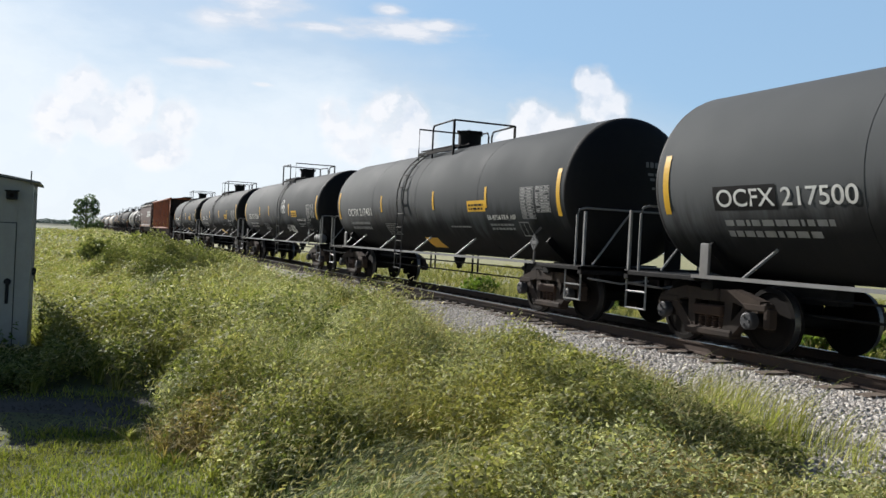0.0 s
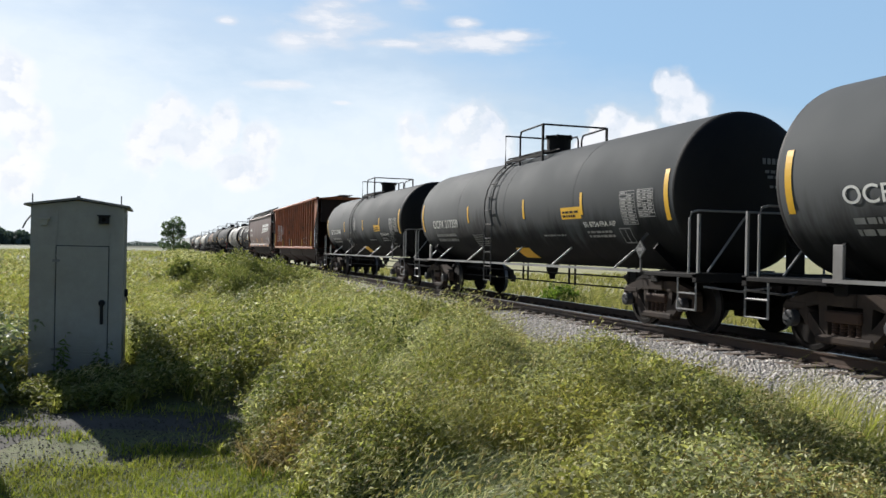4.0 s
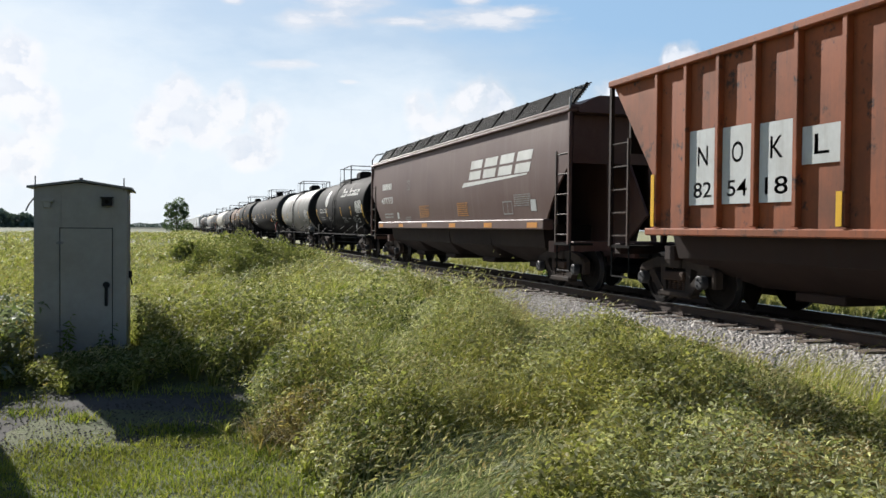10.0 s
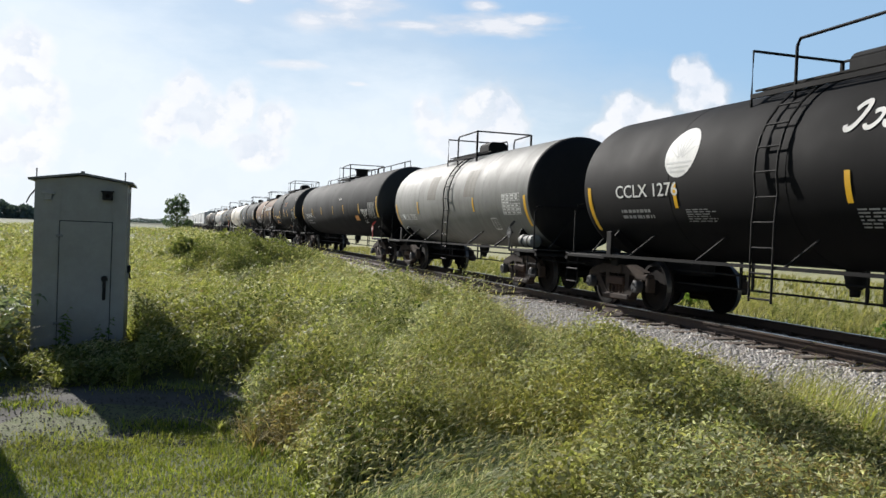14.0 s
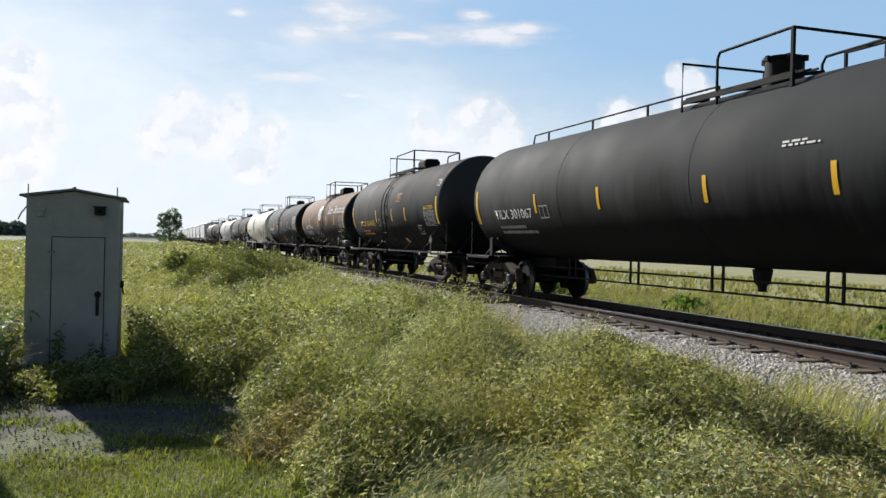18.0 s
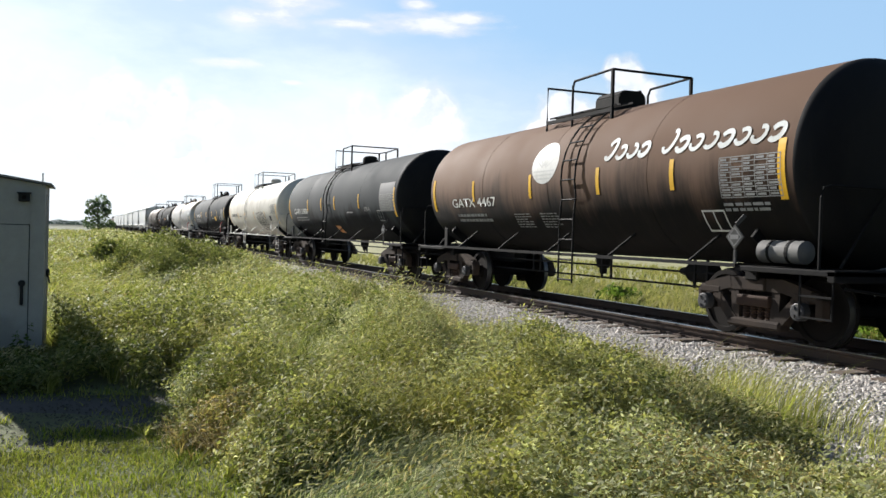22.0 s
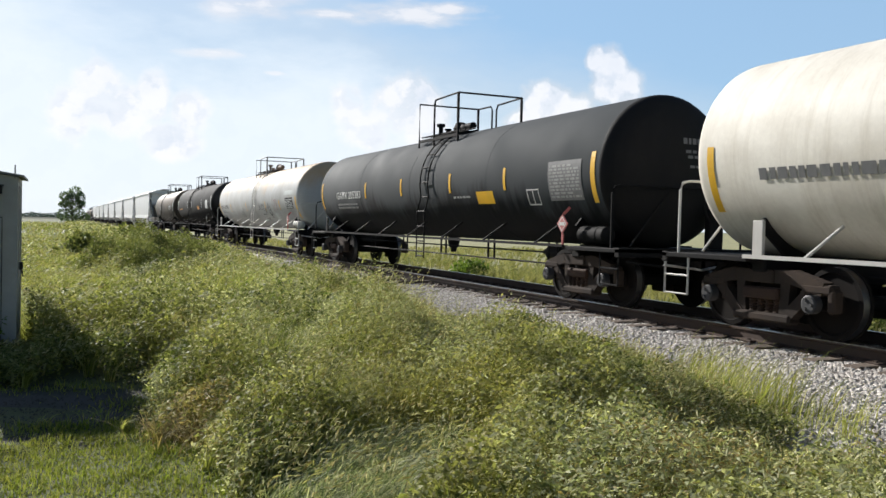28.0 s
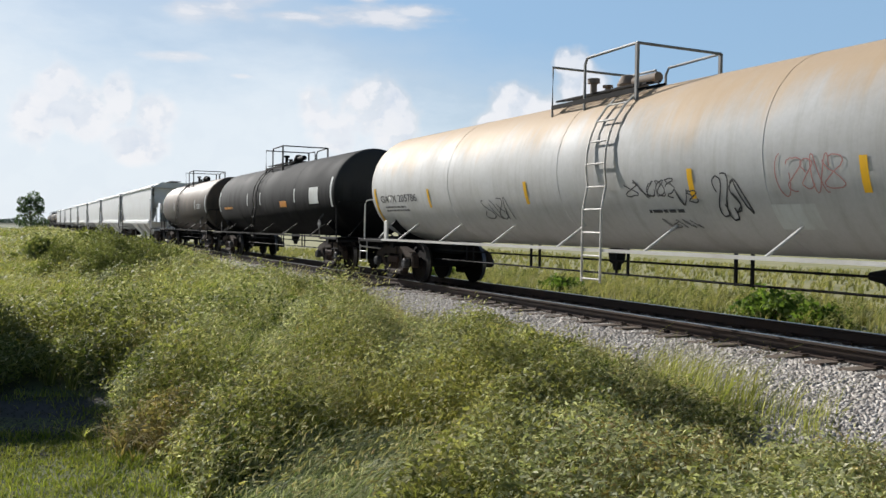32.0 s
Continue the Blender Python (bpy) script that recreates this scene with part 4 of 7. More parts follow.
RUSTW = crown_stain_and_light(paint("rust_washed_white_paint", (0.47, 0.475, 0.47), 0.62, (0.30, 0.28, 0.25), 0.55, seed=24), (0.50, 0.34, 0.18), 2.55, 3.3, 0.75, 3.0)
BROWN = crown_stain_and_light(paint("brown_stained_tank_paint", (0.008, 0.0075, 0.007), 0.75, (0.03, 0.024, 0.02), 0.4, seed=25, spec=0.12), (0.16, 0.098, 0.066), 1.65, 2.6, 0.95, 5.0)
OXIDE = paint("red_oxide_paint", (0.30, 0.085, 0.029), 0.65, (0.09, 0.05, 0.035), 0.65, rust=(0.055, 0.03, 0.022), seed=26, spec=0.25)
# darkened copies of the hopper paints: underbody shade put into the colour
OXIDED = paint("shaded_red_oxide", (0.024, 0.012, 0.009), 0.75, (0.02, 0.016, 0.014), 0.6, seed=48)
MAROOND = paint("shaded_maroon", (0.022, 0.014, 0.012), 0.8, (0.014, 0.012, 0.011), 0.6, seed=49)
MAROON = paint("maroon_brown_paint", (0.095, 0.048, 0.04), 0.5, (0.17, 0.12, 0.10), 0.4, seed=27)
# pale crown: dust and painted sky light, as on GREY
GREYD = crown_stain_and_light(paint("dark_grey_tank_paint", (0.010, 0.011, 0.012), 0.78, (0.03, 0.029, 0.028), 0.4, seed=36, spec=0.11), (0.058, 0.064, 0.068), 1.5, 2.1, 0.95, 18.0)
BROWNB = crown_stain_and_light(paint("brown_black_tank_paint", (0.03, 0.026, 0.022), 0.6, (0.12, 0.085, 0.06), 0.5, seed=37, spec=0.25), (0.14, 0.10, 0.07), 2.0, 3.0, 0.7, 8.0)
PALE = paint("pale_hopper_paint", (0.72, 0.73, 0.73), 0.5, (0.62, 0.60, 0.57), 0.4, seed=38)
M["tankgrey"] = paint("grey_reservoir", (0.17, 0.17, 0.168), 0.6, (0.07, 0.06, 0.05), 0.6, False, seed=53)
M["dimgrey"] = paint("grey_print", (0.16, 0.16, 0.16), 0.6, (0.1, 0.1, 0.1), 0.4, seed=39)
M["rustgrey"] = paint("rust_grey_fittings", (0.20, 0.17, 0.14), 0.7, (0.25, 0.14, 0.07), 0.6, seed=40)
M["lightrail"] = paint("whitewashed_steel", (0.55, 0.54, 0.51), 0.5, (0.25, 0.2, 0.15), 0.5, False, seed=41)
SCRAWL_W = paint("white_spray", (0.62, 0.62, 0.60), 0.6, (0.3, 0.3, 0.3), 0.3, seed=30)
SCRAWL_K = paint("black_spray", (0.03, 0.03, 0.035), 0.6, (0.15, 0.15, 0.15), 0.4, seed=31)
SCRAWL_R = paint("faded_red_spray", (0.35, 0.16, 0.15), 0.6, (0.4, 0.36, 0.33), 0.5, seed=32)
PANEL = paint("patched_white_panel", (0.55, 0.58, 0.57), 0.6, (0.3, 0.28, 0.25), 0.5, seed=33)
RED = paint("placard_red", (0.5, 0.05, 0.04), 0.5, (0.4, 0.3, 0.3), 0.4, seed=34)
HEADK = paint("black_head_paint", (0.008, 0.008, 0.009), 0.65, (0.03, 0.028, 0.025), 0.3, seed=46, spec=0.15)
STAIN = paint("dark_stain", (0.16, 0.15, 0.125), 0.7, (0.08, 0.07, 0.06), 0.6, seed=47)
AMBER = paint("amber_reflector", (0.62, 0.25, 0.03), 0.45, (0.2, 0.12, 0.06), 0.4, seed=35)

# five like grey wagons
OC = 1.385
for f, r, number, extra in ((-4.0, 10.70, "217500", 0), (13.45, 27.92, "217431", 1), (30.63, 45.08, "217334", 2), (47.70, 62.35, "217359", 3), (65.08, 79.43, "217449", 4)):
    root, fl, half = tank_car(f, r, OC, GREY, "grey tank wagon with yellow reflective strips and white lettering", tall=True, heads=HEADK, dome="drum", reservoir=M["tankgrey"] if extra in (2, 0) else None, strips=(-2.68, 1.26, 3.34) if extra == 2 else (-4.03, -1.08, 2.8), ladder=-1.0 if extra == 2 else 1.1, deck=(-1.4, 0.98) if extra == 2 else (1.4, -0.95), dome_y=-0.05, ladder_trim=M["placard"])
    if extra == 0:
        fl.patch("lettering_ground", 6.15, 5.0, 1.92, 2.24, M["black"], "black repainted patch", 0.005)
    fl.text("OCFX " + number, 6.08, 3.75, 2.08, 0.23, M["white"])
    fl.rows(6.0, 4.15, 1.58, 1.86, 2, M["dimwhite"], extra)
    fl.rows(2.75, 1.75, 1.45, 1.78, 4, M["dimwhite"], extra + 20)
    fl.table(-5.60, -6.12, 1.84, 2.44, 10, 2, M["dimwhite"], extra + 40)
    fl.table(-6.22, -6.74, 1.96, 2.44, 8, 3, M["dimwhite"], extra + 50)
    fl.text("SR-8754 FRA AIP", -4.0, -5.3, 1.87, 0.10, M["white"])
    fl.rows(-4.05, -5.1, 1.62, 1.78, 2, M["dimwhite"], extra + 60)
    fl.rows(-1.9, -3.0, 1.66, 1.72, 1, M["dimwhite"], extra + 80)
    fl.patch("yellow_panel", -3.08, -3.98, 2.00, 2.24, M["yellow"], "yellow panel with small print")
    fl.rows(-3.15, -3.9, 2.04, 2.20, 2, M["black"], extra + 90)
    if extra != 2:
        fl.patch("yellow_panel", 0.3, -0.55, 1.16, 1.40, M["yellow"], "yellow panel near the sill")
    fl.outline(-5.35, -5.75, 1.50, 1.78, 0.02, M["dimwhite"])
    if extra == 2:
        fl.scrawl(-1.3, -2.05, 2.12, 2.75, SCRAWL_W, 4, 4, 0.045)
        fl.scrawl(-1.65, -3.0, 1.40, 1.68, SCRAWL_W, 8, 6, 0.035)
    if extra == 4:
        fl.scrawl(0.75, 0.35, 2.1, 2.6, M["dimwhite"], 12, 3, 0.09)

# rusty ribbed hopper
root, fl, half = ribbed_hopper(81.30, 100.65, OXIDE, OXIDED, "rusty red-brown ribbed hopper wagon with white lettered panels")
ribs = [-8.02 + k * 16.04 / 19 for k in range(20)]
for k, (top_c, low_c) in zip((18, 17, 16), (("N", "82"), ("O", "54"), ("K", "18"))):
    a, c = ribs[k] - 0.07, ribs[k - 1] + 0.07
    fl.patch("lettered_panel", a, c, 1.70, 2.86 - (18 - k) * 0.03, PANEL, "white panel with black letters")
    fl.text(top_c, a - 0.22, c + 0.22, 2.45, 0.30, M["dark"], label="black letter")
    fl.text(low_c, a - 0.12, c + 0.12, 1.93, 0.24, M["dark"], label="black figures")
a, c = ribs[15] - 0.07, ribs[14] + 0.07
fl.patch("lettered_panel", a, c, 2.17, 2.66, PANEL, "white panel with a black letter")
fl.text("L", a - 0.22, c + 0.22, 2.42, 0.26, M["dark"], label="black letter")
for y, z1 in ((-7.97, 2.24), (8.07, 2.24), (3.83, 1.80), (-0.4, 1.80), (-4.65, 1.80)):
    bm = bmesh.new()
    box(bm, -1.634, -1.628, y - 0.05, y + 0.05, 1.37, z1)
    part("marker_strip", bm, M["yellow"], root, "yellow reflective strip")
for y in (-4.85, -5.75):
    fl.patch("data_plate", y - 0.02, y - 0.52, 1.55, 1.87, M["dark"], "dark data plate")
    fl.outline(y - 0.02, y - 0.52, 1.55, 1.87, 0.025, PANEL)
fl.patch("tag_plate", -7.42, -7.85, 1.66, 1.86, PANEL, "white tag plate")
fl.scrawl(1.75, 0.95, 1.4, 1.9, PANEL, 21, 4, 0.02)
fl.scrawl(-1.0, -1.4, 1.75, 1.95, PANEL, 23, 3, 0.02)

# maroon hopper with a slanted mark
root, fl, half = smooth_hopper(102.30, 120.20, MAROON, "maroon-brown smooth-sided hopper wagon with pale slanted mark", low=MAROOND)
bm = bmesh.new()
for k in range(4):
    y = -2.72 - k * 1.08
    w, sl = 0.88, 0.22
    for za, zb in ((2.62, 2.84), (2.90, 3.12)):
        ka, kb = (za - 2.62) / 0.5 * sl, (zb - 2.62) / 0.5 * sl
        bm = bmesh.new()
        bm.faces.new([bm.verts.new(fl.point(*p)) for p in ((y - ka, za), (y - w - ka, za), (y - w - kb, zb), (y - kb, zb))])
        part("painted_mark", bm, M["white"], root, "pale slanted block")
bm = bmesh.new()
bm.faces.new([bm.verts.new(fl.point(*p)) for p in ((-2.15, 2.44), (-6.7, 2.56), (-6.75, 2.60), (-2.3, 2.56))])
part("painted_mark", bm, M["white"], root, "pale wedge below the slanted blocks")
fl.rows(7.1, 5.75, 2.72, 3.0, 1, M["white"], 3, 0.8)
fl.text("477773", 7.25, 5.6, 2.32, 0.24, M["white"])
fl.rows(6.9, 5.6, 1.68, 1.9, 2, M["dimwhite"], 5)
fl.rows(2.2, 1.15, 1.66, 2.06, 5, AMBER, 6)
fl.rows(-1.65, -2.55, 1.66, 2.06, 5, AMBER, 7)
fl.rows(4.0, 3.3, 1.60, 1.72, 2, M["dimwhite"], 8)
fl.rows(-5.9, -6.9, 1.85, 2.15, 4, M["dimwhite"], 9)
fl.outline(3.62, 3.28, 2.60, 2.92, 0.02, M["dimwhite"])
fl.outline(-5.15, -5.75, 1.66, 1.98, 0.025, M["dimwhite"])
fl.patch("tag_plate", -6.85, -7.15, 1.72, 1.98, PANEL, "white tag plate")
fl.patch("tag_plate", 5.1, 4.85, 1.64, 1.86, PANEL, "white tag plate")
for y in (-7.1, -4.3, -1.4, 1.4, 4.3, 7.2):
    bm = bmesh.new()
    box(bm, -1.597, -1.591, y - 0.28, y + 0.28, 1.34, 1.46)
    part("reflector", bm, AMBER, root, "amber reflector plate")


M["discgrey"] = paint("faint_disc_lines", (0.5, 0.5, 0.48), 0.6, (0.3, 0.3, 0.3), 0.4, seed=54)


def disc(fl, y, z, ry, rz, mat):
    bm = bmesh.new()
    n, rings = 28, 6
    for i in range(rings):
        a, c = i / rings, (i + 1) / rings
        for k in range(n):
            u, w = 2 * math.pi * k / n, 2 * math.pi * (k + 1) / n
            pts = [(y + ry * q * math.cos(g), z + rz * q * math.sin(g)) for q, g in ((a, u), (c, u), (c, w), (a, w))]
            if i == 0:
                pts = pts[1:3] + [(y, z)]
            bm.faces.new([bm.verts.new(fl.point(*p)) for p in pts])
    part("painted_disc", bm, mat, fl.root, "round white painted mark")
    bm = bmesh.new()
    for k in range(7):
        g = 0.5 + k * 0.36
        fl.stroke(bm, [(y + ry * q * math.cos(g) * 0.9, z - rz * 0.3 + rz * q * math.sin(g) * 1.1) for q in (0.15, 0.4, 0.7, 0.95)], 0.03)
    for k in range(3):
        fl.stroke(bm, [(y + ry * (0.8 - 0.16 * k) * q, z - rz * (0.4 + 0.18 * k)) for q in (-1, -0.3, 0.3, 1)], 0.03)
    tagged(part("disc_lines", bm, M["discgrey"], fl.root), kind="stuff")


def wordmark(fl, y0, y1, z, h, mat, seed):
    """A bold slanted brush mark of joined strokes, no letters."""
    n = 13
    step = (y0 - y1) / n
    for k in range(n):
        if k == 4:
            continue
        bm = bmesh.new()
        y, hh = y0 - (k + 0.5) * step, h if k in (0, 5) else h * 0.62
        zc = z - h / 2 + hh / 2
        ring = [(y - (0.20 * math.sin(u)) * hh * 1.1 + step * 0.36 * math.cos(u), zc + hh * 0.44 * math.sin(u)) for u in np.linspace(0.5 + 0.4 * (k % 3), 5.6 + 0.2 * (k % 4), 18)]
        fl.stroke(bm, ring, 0.062 if k % 3 else 0.075)
        part("painted_mark", bm, mat, fl.root, "slanted painted brush stroke")
    return


SM = 1.37
DK = dict(trim=M["black"], ladder_trim=M["black"], grabs=M["black"])
root, fl, half = tank_car(122.83, 134.92, SM, BLACKN, "black tank wagon with round white mark and white brush mark", dome="box", strips=(-3.35, -1.02, 2.84), strip_z=(1.88, 2.29), end_z=(1.5, 2.32), ladder=0.45, deck=(1.6, -1.1), **DK)
disc(fl, 2.75, 2.80, 0.46, 0.42, M["white"])
wordmark(fl, -0.85, -4.85, 2.98, 0.40, M["white"], 3)
fl.text("CCLX 1276", 4.8, 2.75, 2.20, 0.23, M["white"])
fl.rows(4.7, 3.6, 1.72, 1.92, 2, M["dimwhite"], 1)
fl.rows(2.6, 1.8, 1.66, 1.88, 4, M["dimwhite"], 2)
fl.rows(-1.1, -2.0, 1.58, 1.84, 4, M["dimwhite"], 3)
fl.rows(-2.4, -3.1, 1.72, 1.80, 1, M["dimwhite"], 6)
fl.rows(-3.5, -4.1, 1.60, 1.84, 4, M["dimwhite"], 5)
fl.table(-4.45, -5.72, 1.98, 2.50, 8, 5, M["white"], 4)
fl.outline(-4.33, -4.78, 1.56, 1.86, 0.025, M["white"])
root, fl, half = tank_car(137.89, 150.16, SM, LGREY, "light grey tank wagon with dark stained bands", dome="box", strips=(-2.32, 3.2), strip_z=(1.93, 2.32), end_z=(1.56, 2.28), ladder=-0.1, reservoir=LGREY, deck=(1.6, -1.1), heads=HEADK, **DK)
fl.text("UTLX 705", 5.6, 3.6, 1.82, 0.2, M["white"])
fl.rows(5.4, 4.0, 1.48, 1.66, 2, M["dimwhite"], 11)
fl.table(-4.5, -5.66, 1.84, 2.34, 6, 4, M["white"], 12)
fl.outline(-3.45, -3.85, 1.46, 1.76, 0.025, M["white"])
for y in (1.6, -2.0):
    fl.patch("stained_band", y + 0.45, y - 0.45, 2.35, 3.1, STAIN, "dark stain on the flank", 0.004)
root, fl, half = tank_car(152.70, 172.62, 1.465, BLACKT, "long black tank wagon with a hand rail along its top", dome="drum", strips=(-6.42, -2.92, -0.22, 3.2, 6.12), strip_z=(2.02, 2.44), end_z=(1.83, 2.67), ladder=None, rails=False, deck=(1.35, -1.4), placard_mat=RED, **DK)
bm = bmesh.new()
crown = 1.0 + 2 * 1.465
for a, c in ((1.5, 9.5), (-1.5, -9.5)):
    tube(bm, [(0, a, crown + 0.27), (0, c * 0.99, crown + 0.27), (0, c, crown)], 0.022, 5)
    for k in range(4):
        y = a + (c - a) * k / 3.4
        beam(bm, (0, y, crown - 0.02), (0, y, crown + 0.28), 0.04, 0.04)
part("crown_handrail", bm, M["black"], root, "long hand rail on the crown")
fl.text("TILX 301067", 8.6, 6.37, 2.03, 0.22, M["white"])
fl.rows(8.5, 6.4, 1.58, 1.82, 2, M["dimwhite"], 21)
fl.outline(5.95, 5.5, 1.9, 2.18, 0.025, M["dimwhite"])
fl.text("DIMETHYLAMINE", -6.8, -8.07, 2.13, 0.12, M["white"])
fl.text("ANHYDROUS", -7.0, -8.0, 2.0, 0.12, M["white"])
fl.table(-8.22, -9.4, 1.82, 2.44, 8, 4, M["dimwhite"], 23)
fl.outline(-7.12, -7.58, 1.62, 1.92, 0.025, M["white"])
fl.patch("yellow_panel", -5.36, -6.14, 1.72, 1.93, AMBER, "faded yellow panel")
fl.rows(-1.95, -2.75, 2.70, 2.80, 2, M["white"], 24)
root, fl, half = tank_car(175.74, 187.76, 1.5, BLACKT, "black tank wagon with yellow lettering", dome="box", strips=(-2.27, -0.54, 1.81), strip_z=(2.04, 2.48), end_z=(1.87, 2.71), ladder=0.45, deck=(2.2, -1.15), **DK)
fl.text("UTLX 674695", 4.7, 2.2, 2.02, 0.2, M["yellow"])
fl.rows(4.5, 2.9, 1.6, 1.8, 2, AMBER, 31)
fl.text("AAR 211A100W1", -4.5, -5.52, 2.40, 0.13, M["yellow"])
fl.table(-4.5, -5.65, 1.84, 2.30, 8, 4, M["dimwhite"], 33)
fl.outline(-3.5, -3.92, 1.58, 1.87, 0.025, M["white"])
fl.outline(1.6, 1.25, 1.9, 2.15, 0.02, M["dimwhite"])
fl.rows(-1.1, -1.75, 2.70, 3.02, 6, AMBER, 35, 0.5)
fl.patch("yellow_panel", -1.0, -1.3, 1.3, 1.45, AMBER, "small yellow panel")
fl.scrawl(-5.5, -6.0, 3.0, 3.3, M["dimwhite"], 31, 2, 0.025)
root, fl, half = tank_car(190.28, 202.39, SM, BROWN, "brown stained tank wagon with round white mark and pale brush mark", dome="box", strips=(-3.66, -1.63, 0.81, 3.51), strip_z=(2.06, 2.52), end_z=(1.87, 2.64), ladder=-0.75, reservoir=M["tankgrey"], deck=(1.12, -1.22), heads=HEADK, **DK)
disc(fl, 0.28, 2.72, 0.50, 0.40, M["white"])
wordmark(fl, -1.8, -5.9, 2.80, 0.36, PANEL, 5)
fl.text("GATX 4467", 4.75, 2.4, 2.04, 0.2, M["white"])
fl.rows(4.6, 2.8, 1.62, 1.84, 2, M["dimwhite"], 41)
fl.rows(1.7, 1.0, 1.5, 1.8, 4, M["dimwhite"], 42)
fl.rows(0.6, -0.1, 1.5, 1.8, 4, M["dimwhite"], 46)
fl.table(-4.72, -5.86, 1.92, 2.46, 8, 5, M["dimwhite"], 43)
fl.rows(-4.72, -5.6, 1.74, 1.88, 2, M["dimwhite"], 47)
fl.outline(-4.2, -4.68, 1.46, 1.76, 0.025, M["white"])
root, fl, half = tank_car(205.15, 219.18, SM, GREYD, "dark grey tank wagon with white lettering and yellow strips", dome="dome", strips=(-3.35, -0.39, 1.46, 3.56), strip_z=(2.06, 2.51), end_z=(1.77, 2.59), deck=(1.4, -0.72), ladder=0.65, heads=HEADK, trim=M["black"])
fl.text("GATX 63886", 5.95, 3.6, 2.06, 0.21, M["white"])
fl.rows(5.8, 3.7, 1.70, 1.88, 2, M["dimwhite"], 51)
fl.patch("data_panel", -5.5, -6.85, 1.93, 2.76, M["dimgrey"], "grey panel of small print")
fl.rows(-5.55, -6.68, 1.97, 2.45, 7, M["dimwhite"], 53, 0.8)
fl.text("FRA", -3.95, -4.5, 2.02, 0.13, M["dimwhite"])
fl.rows(-1.9, -3.0, 1.92, 2.0, 1, M["dimwhite"], 54)
fl.outline(-5.15, -5.6, 1.65, 1.97, 0.025, M["dimwhite"])
fl.patch("yellow_panel", 0.35, -0.2, 1.26, 1.50, AMBER, "faded yellow panel")
root, fl, half = tank_car(221.88, 236.20, 1.365, WHITE, "dirty white tank wagon with black sprayed scrawl", dome="dome", dome_mat=WHITE, top_trim=M["silver"], strips=(-4.09, -1.23, 1.69, 3.88), strip_z=(1.79, 2.18), end_z=(1.58, 2.45), ladder=0.9, trim=M["lightrail"], placard_mat=WHITE)
fl.scrawl(-1.9, -4.3, 1.50, 2.18, SCRAWL_K, 41, 8, 0.032)
fl.scrawl(-2.2, -3.7, 1.20, 1.75, SCRAWL_K, 47, 7, 0.022)
fl.rows(6.1, 4.1, 1.98, 2.16, 1, M["dimgrey"], 61, 0.8)
fl.rows(3.4, 2.2, 1.95, 2.05, 1, M["dimgrey"], 62)
fl.rows(-5.7, -6.85, 2.05, 2.5, 5, M["dimgrey"], 63)
fl.patch("data_plate", -5.19, -5.57, 1.72, 1.94, M["dark"], "dark data plate")
root, fl, half = tank_car(238.76, 255.43, 1.31, GREYD, "long dark grey tank wagon with white lettering", dome="valves", strips=(-5.0, -2.34, 0.76, 3.64), strip_z=(2.04, 2.48), end_z=(1.75, 2.6), ladder=-0.95, deck=(0.68, -1.72, 0.84), trim=M["black"], placard_mat=RED, reservoir=M["black"], heads=HEADK)
fl.text("GATX 205283", 6.48, 4.10, 2.16, 0.22, M["white"])
fl.rows(6.5, 4.5, 1.76, 1.96, 2, M["dimwhite"], 71)
fl.patch("yellow_panel", -3.68, -4.46, 1.78, 2.04, M["yellow"], "faded yellow panel with small print")
fl.rows(-2.5, -3.4, 1.92, 2.0, 1, M["dimwhite"], 72)
fl.outline(-5.87, -6.32, 1.73, 2.03, 0.025, M["white"])
fl.patch("data_panel", -6.7, -7.8, 1.8, 2.5, M["dimgrey"], "grey panel of small print")
fl.rows(-6.75, -7.75, 1.85, 2.45, 7, M["dimwhite"], 73, 0.8)
root, fl, half = tank_car(258.80, 276.00, 1.32, RUSTW, "white tank wagon washed with rust and sprayed scrawls", dome="valves", dome_mat=M["rustgrey"], top_trim=M["silver"], strips=(-5.7, -3.02, 1.22, 5.3), strip_z=(1.76, 2.16), end_z=(1.44, 2.26), ladder=-1.0, deck=(1.05, -1.3), trim=M["lightrail"], placard_mat=RED, reservoir=WHITE)
fl.shift = -0.10
fl.text("GATX 205786", 8.19, 6.05, 2.0, 0.17, SCRAWL_K)
fl.rows(8.0, 6.6, 1.70, 1.86, 2, M["dimgrey"], 81)
fl.scrawl(-1.54, -2.6, 1.78, 2.06, SCRAWL_K, 51, 5, 0.018)
fl.scrawl(-2.6, -3.0, 1.68, 1.9, SCRAWL_K, 52, 2, 0.018)
fl.scrawl(-3.33, -3.85, 1.45, 2.1, SCRAWL_K, 53, 4, 0.022)
fl.scrawl(3.0, 2.0, 1.45, 1.95, M["dimgrey"], 55, 4, 0.022)
fl.scrawl(-4.4, -5.3, 1.75, 2.25, SCRAWL_R, 57, 5, 0.016)
fl.scrawl(-2.1, -2.8, 1.35, 1.5, M["dimgrey"], 58, 5, 0.014)
fl.rows(-1.9, -2.7, 1.58, 1.66, 1, SCRAWL_K, 84)
fl.patch("patched_panel", -4.2, -4.85, 1.36, 1.66, PANEL, "pale repainted patch")
fl.patch("data_plate", -6.7, -7.86, 1.82, 2.24, M["dark"], "dark plate of small print")
fl.rows(-6.75, -7.8, 1.85, 2.2, 4, PANEL, 85, 0.7)
fl.patch("patched_panel", -6.5, -8.1, 2.34, 2.52, PANEL, "pale repainted strip")
root, fl, half = tank_car(279.14, 294.93, 1.31, BLACKT, "weathered black tank wagon with pale strips", dome="valves", strip=PANEL, strips=(-4.0, 0.5, 2.5), trim=M["black"])
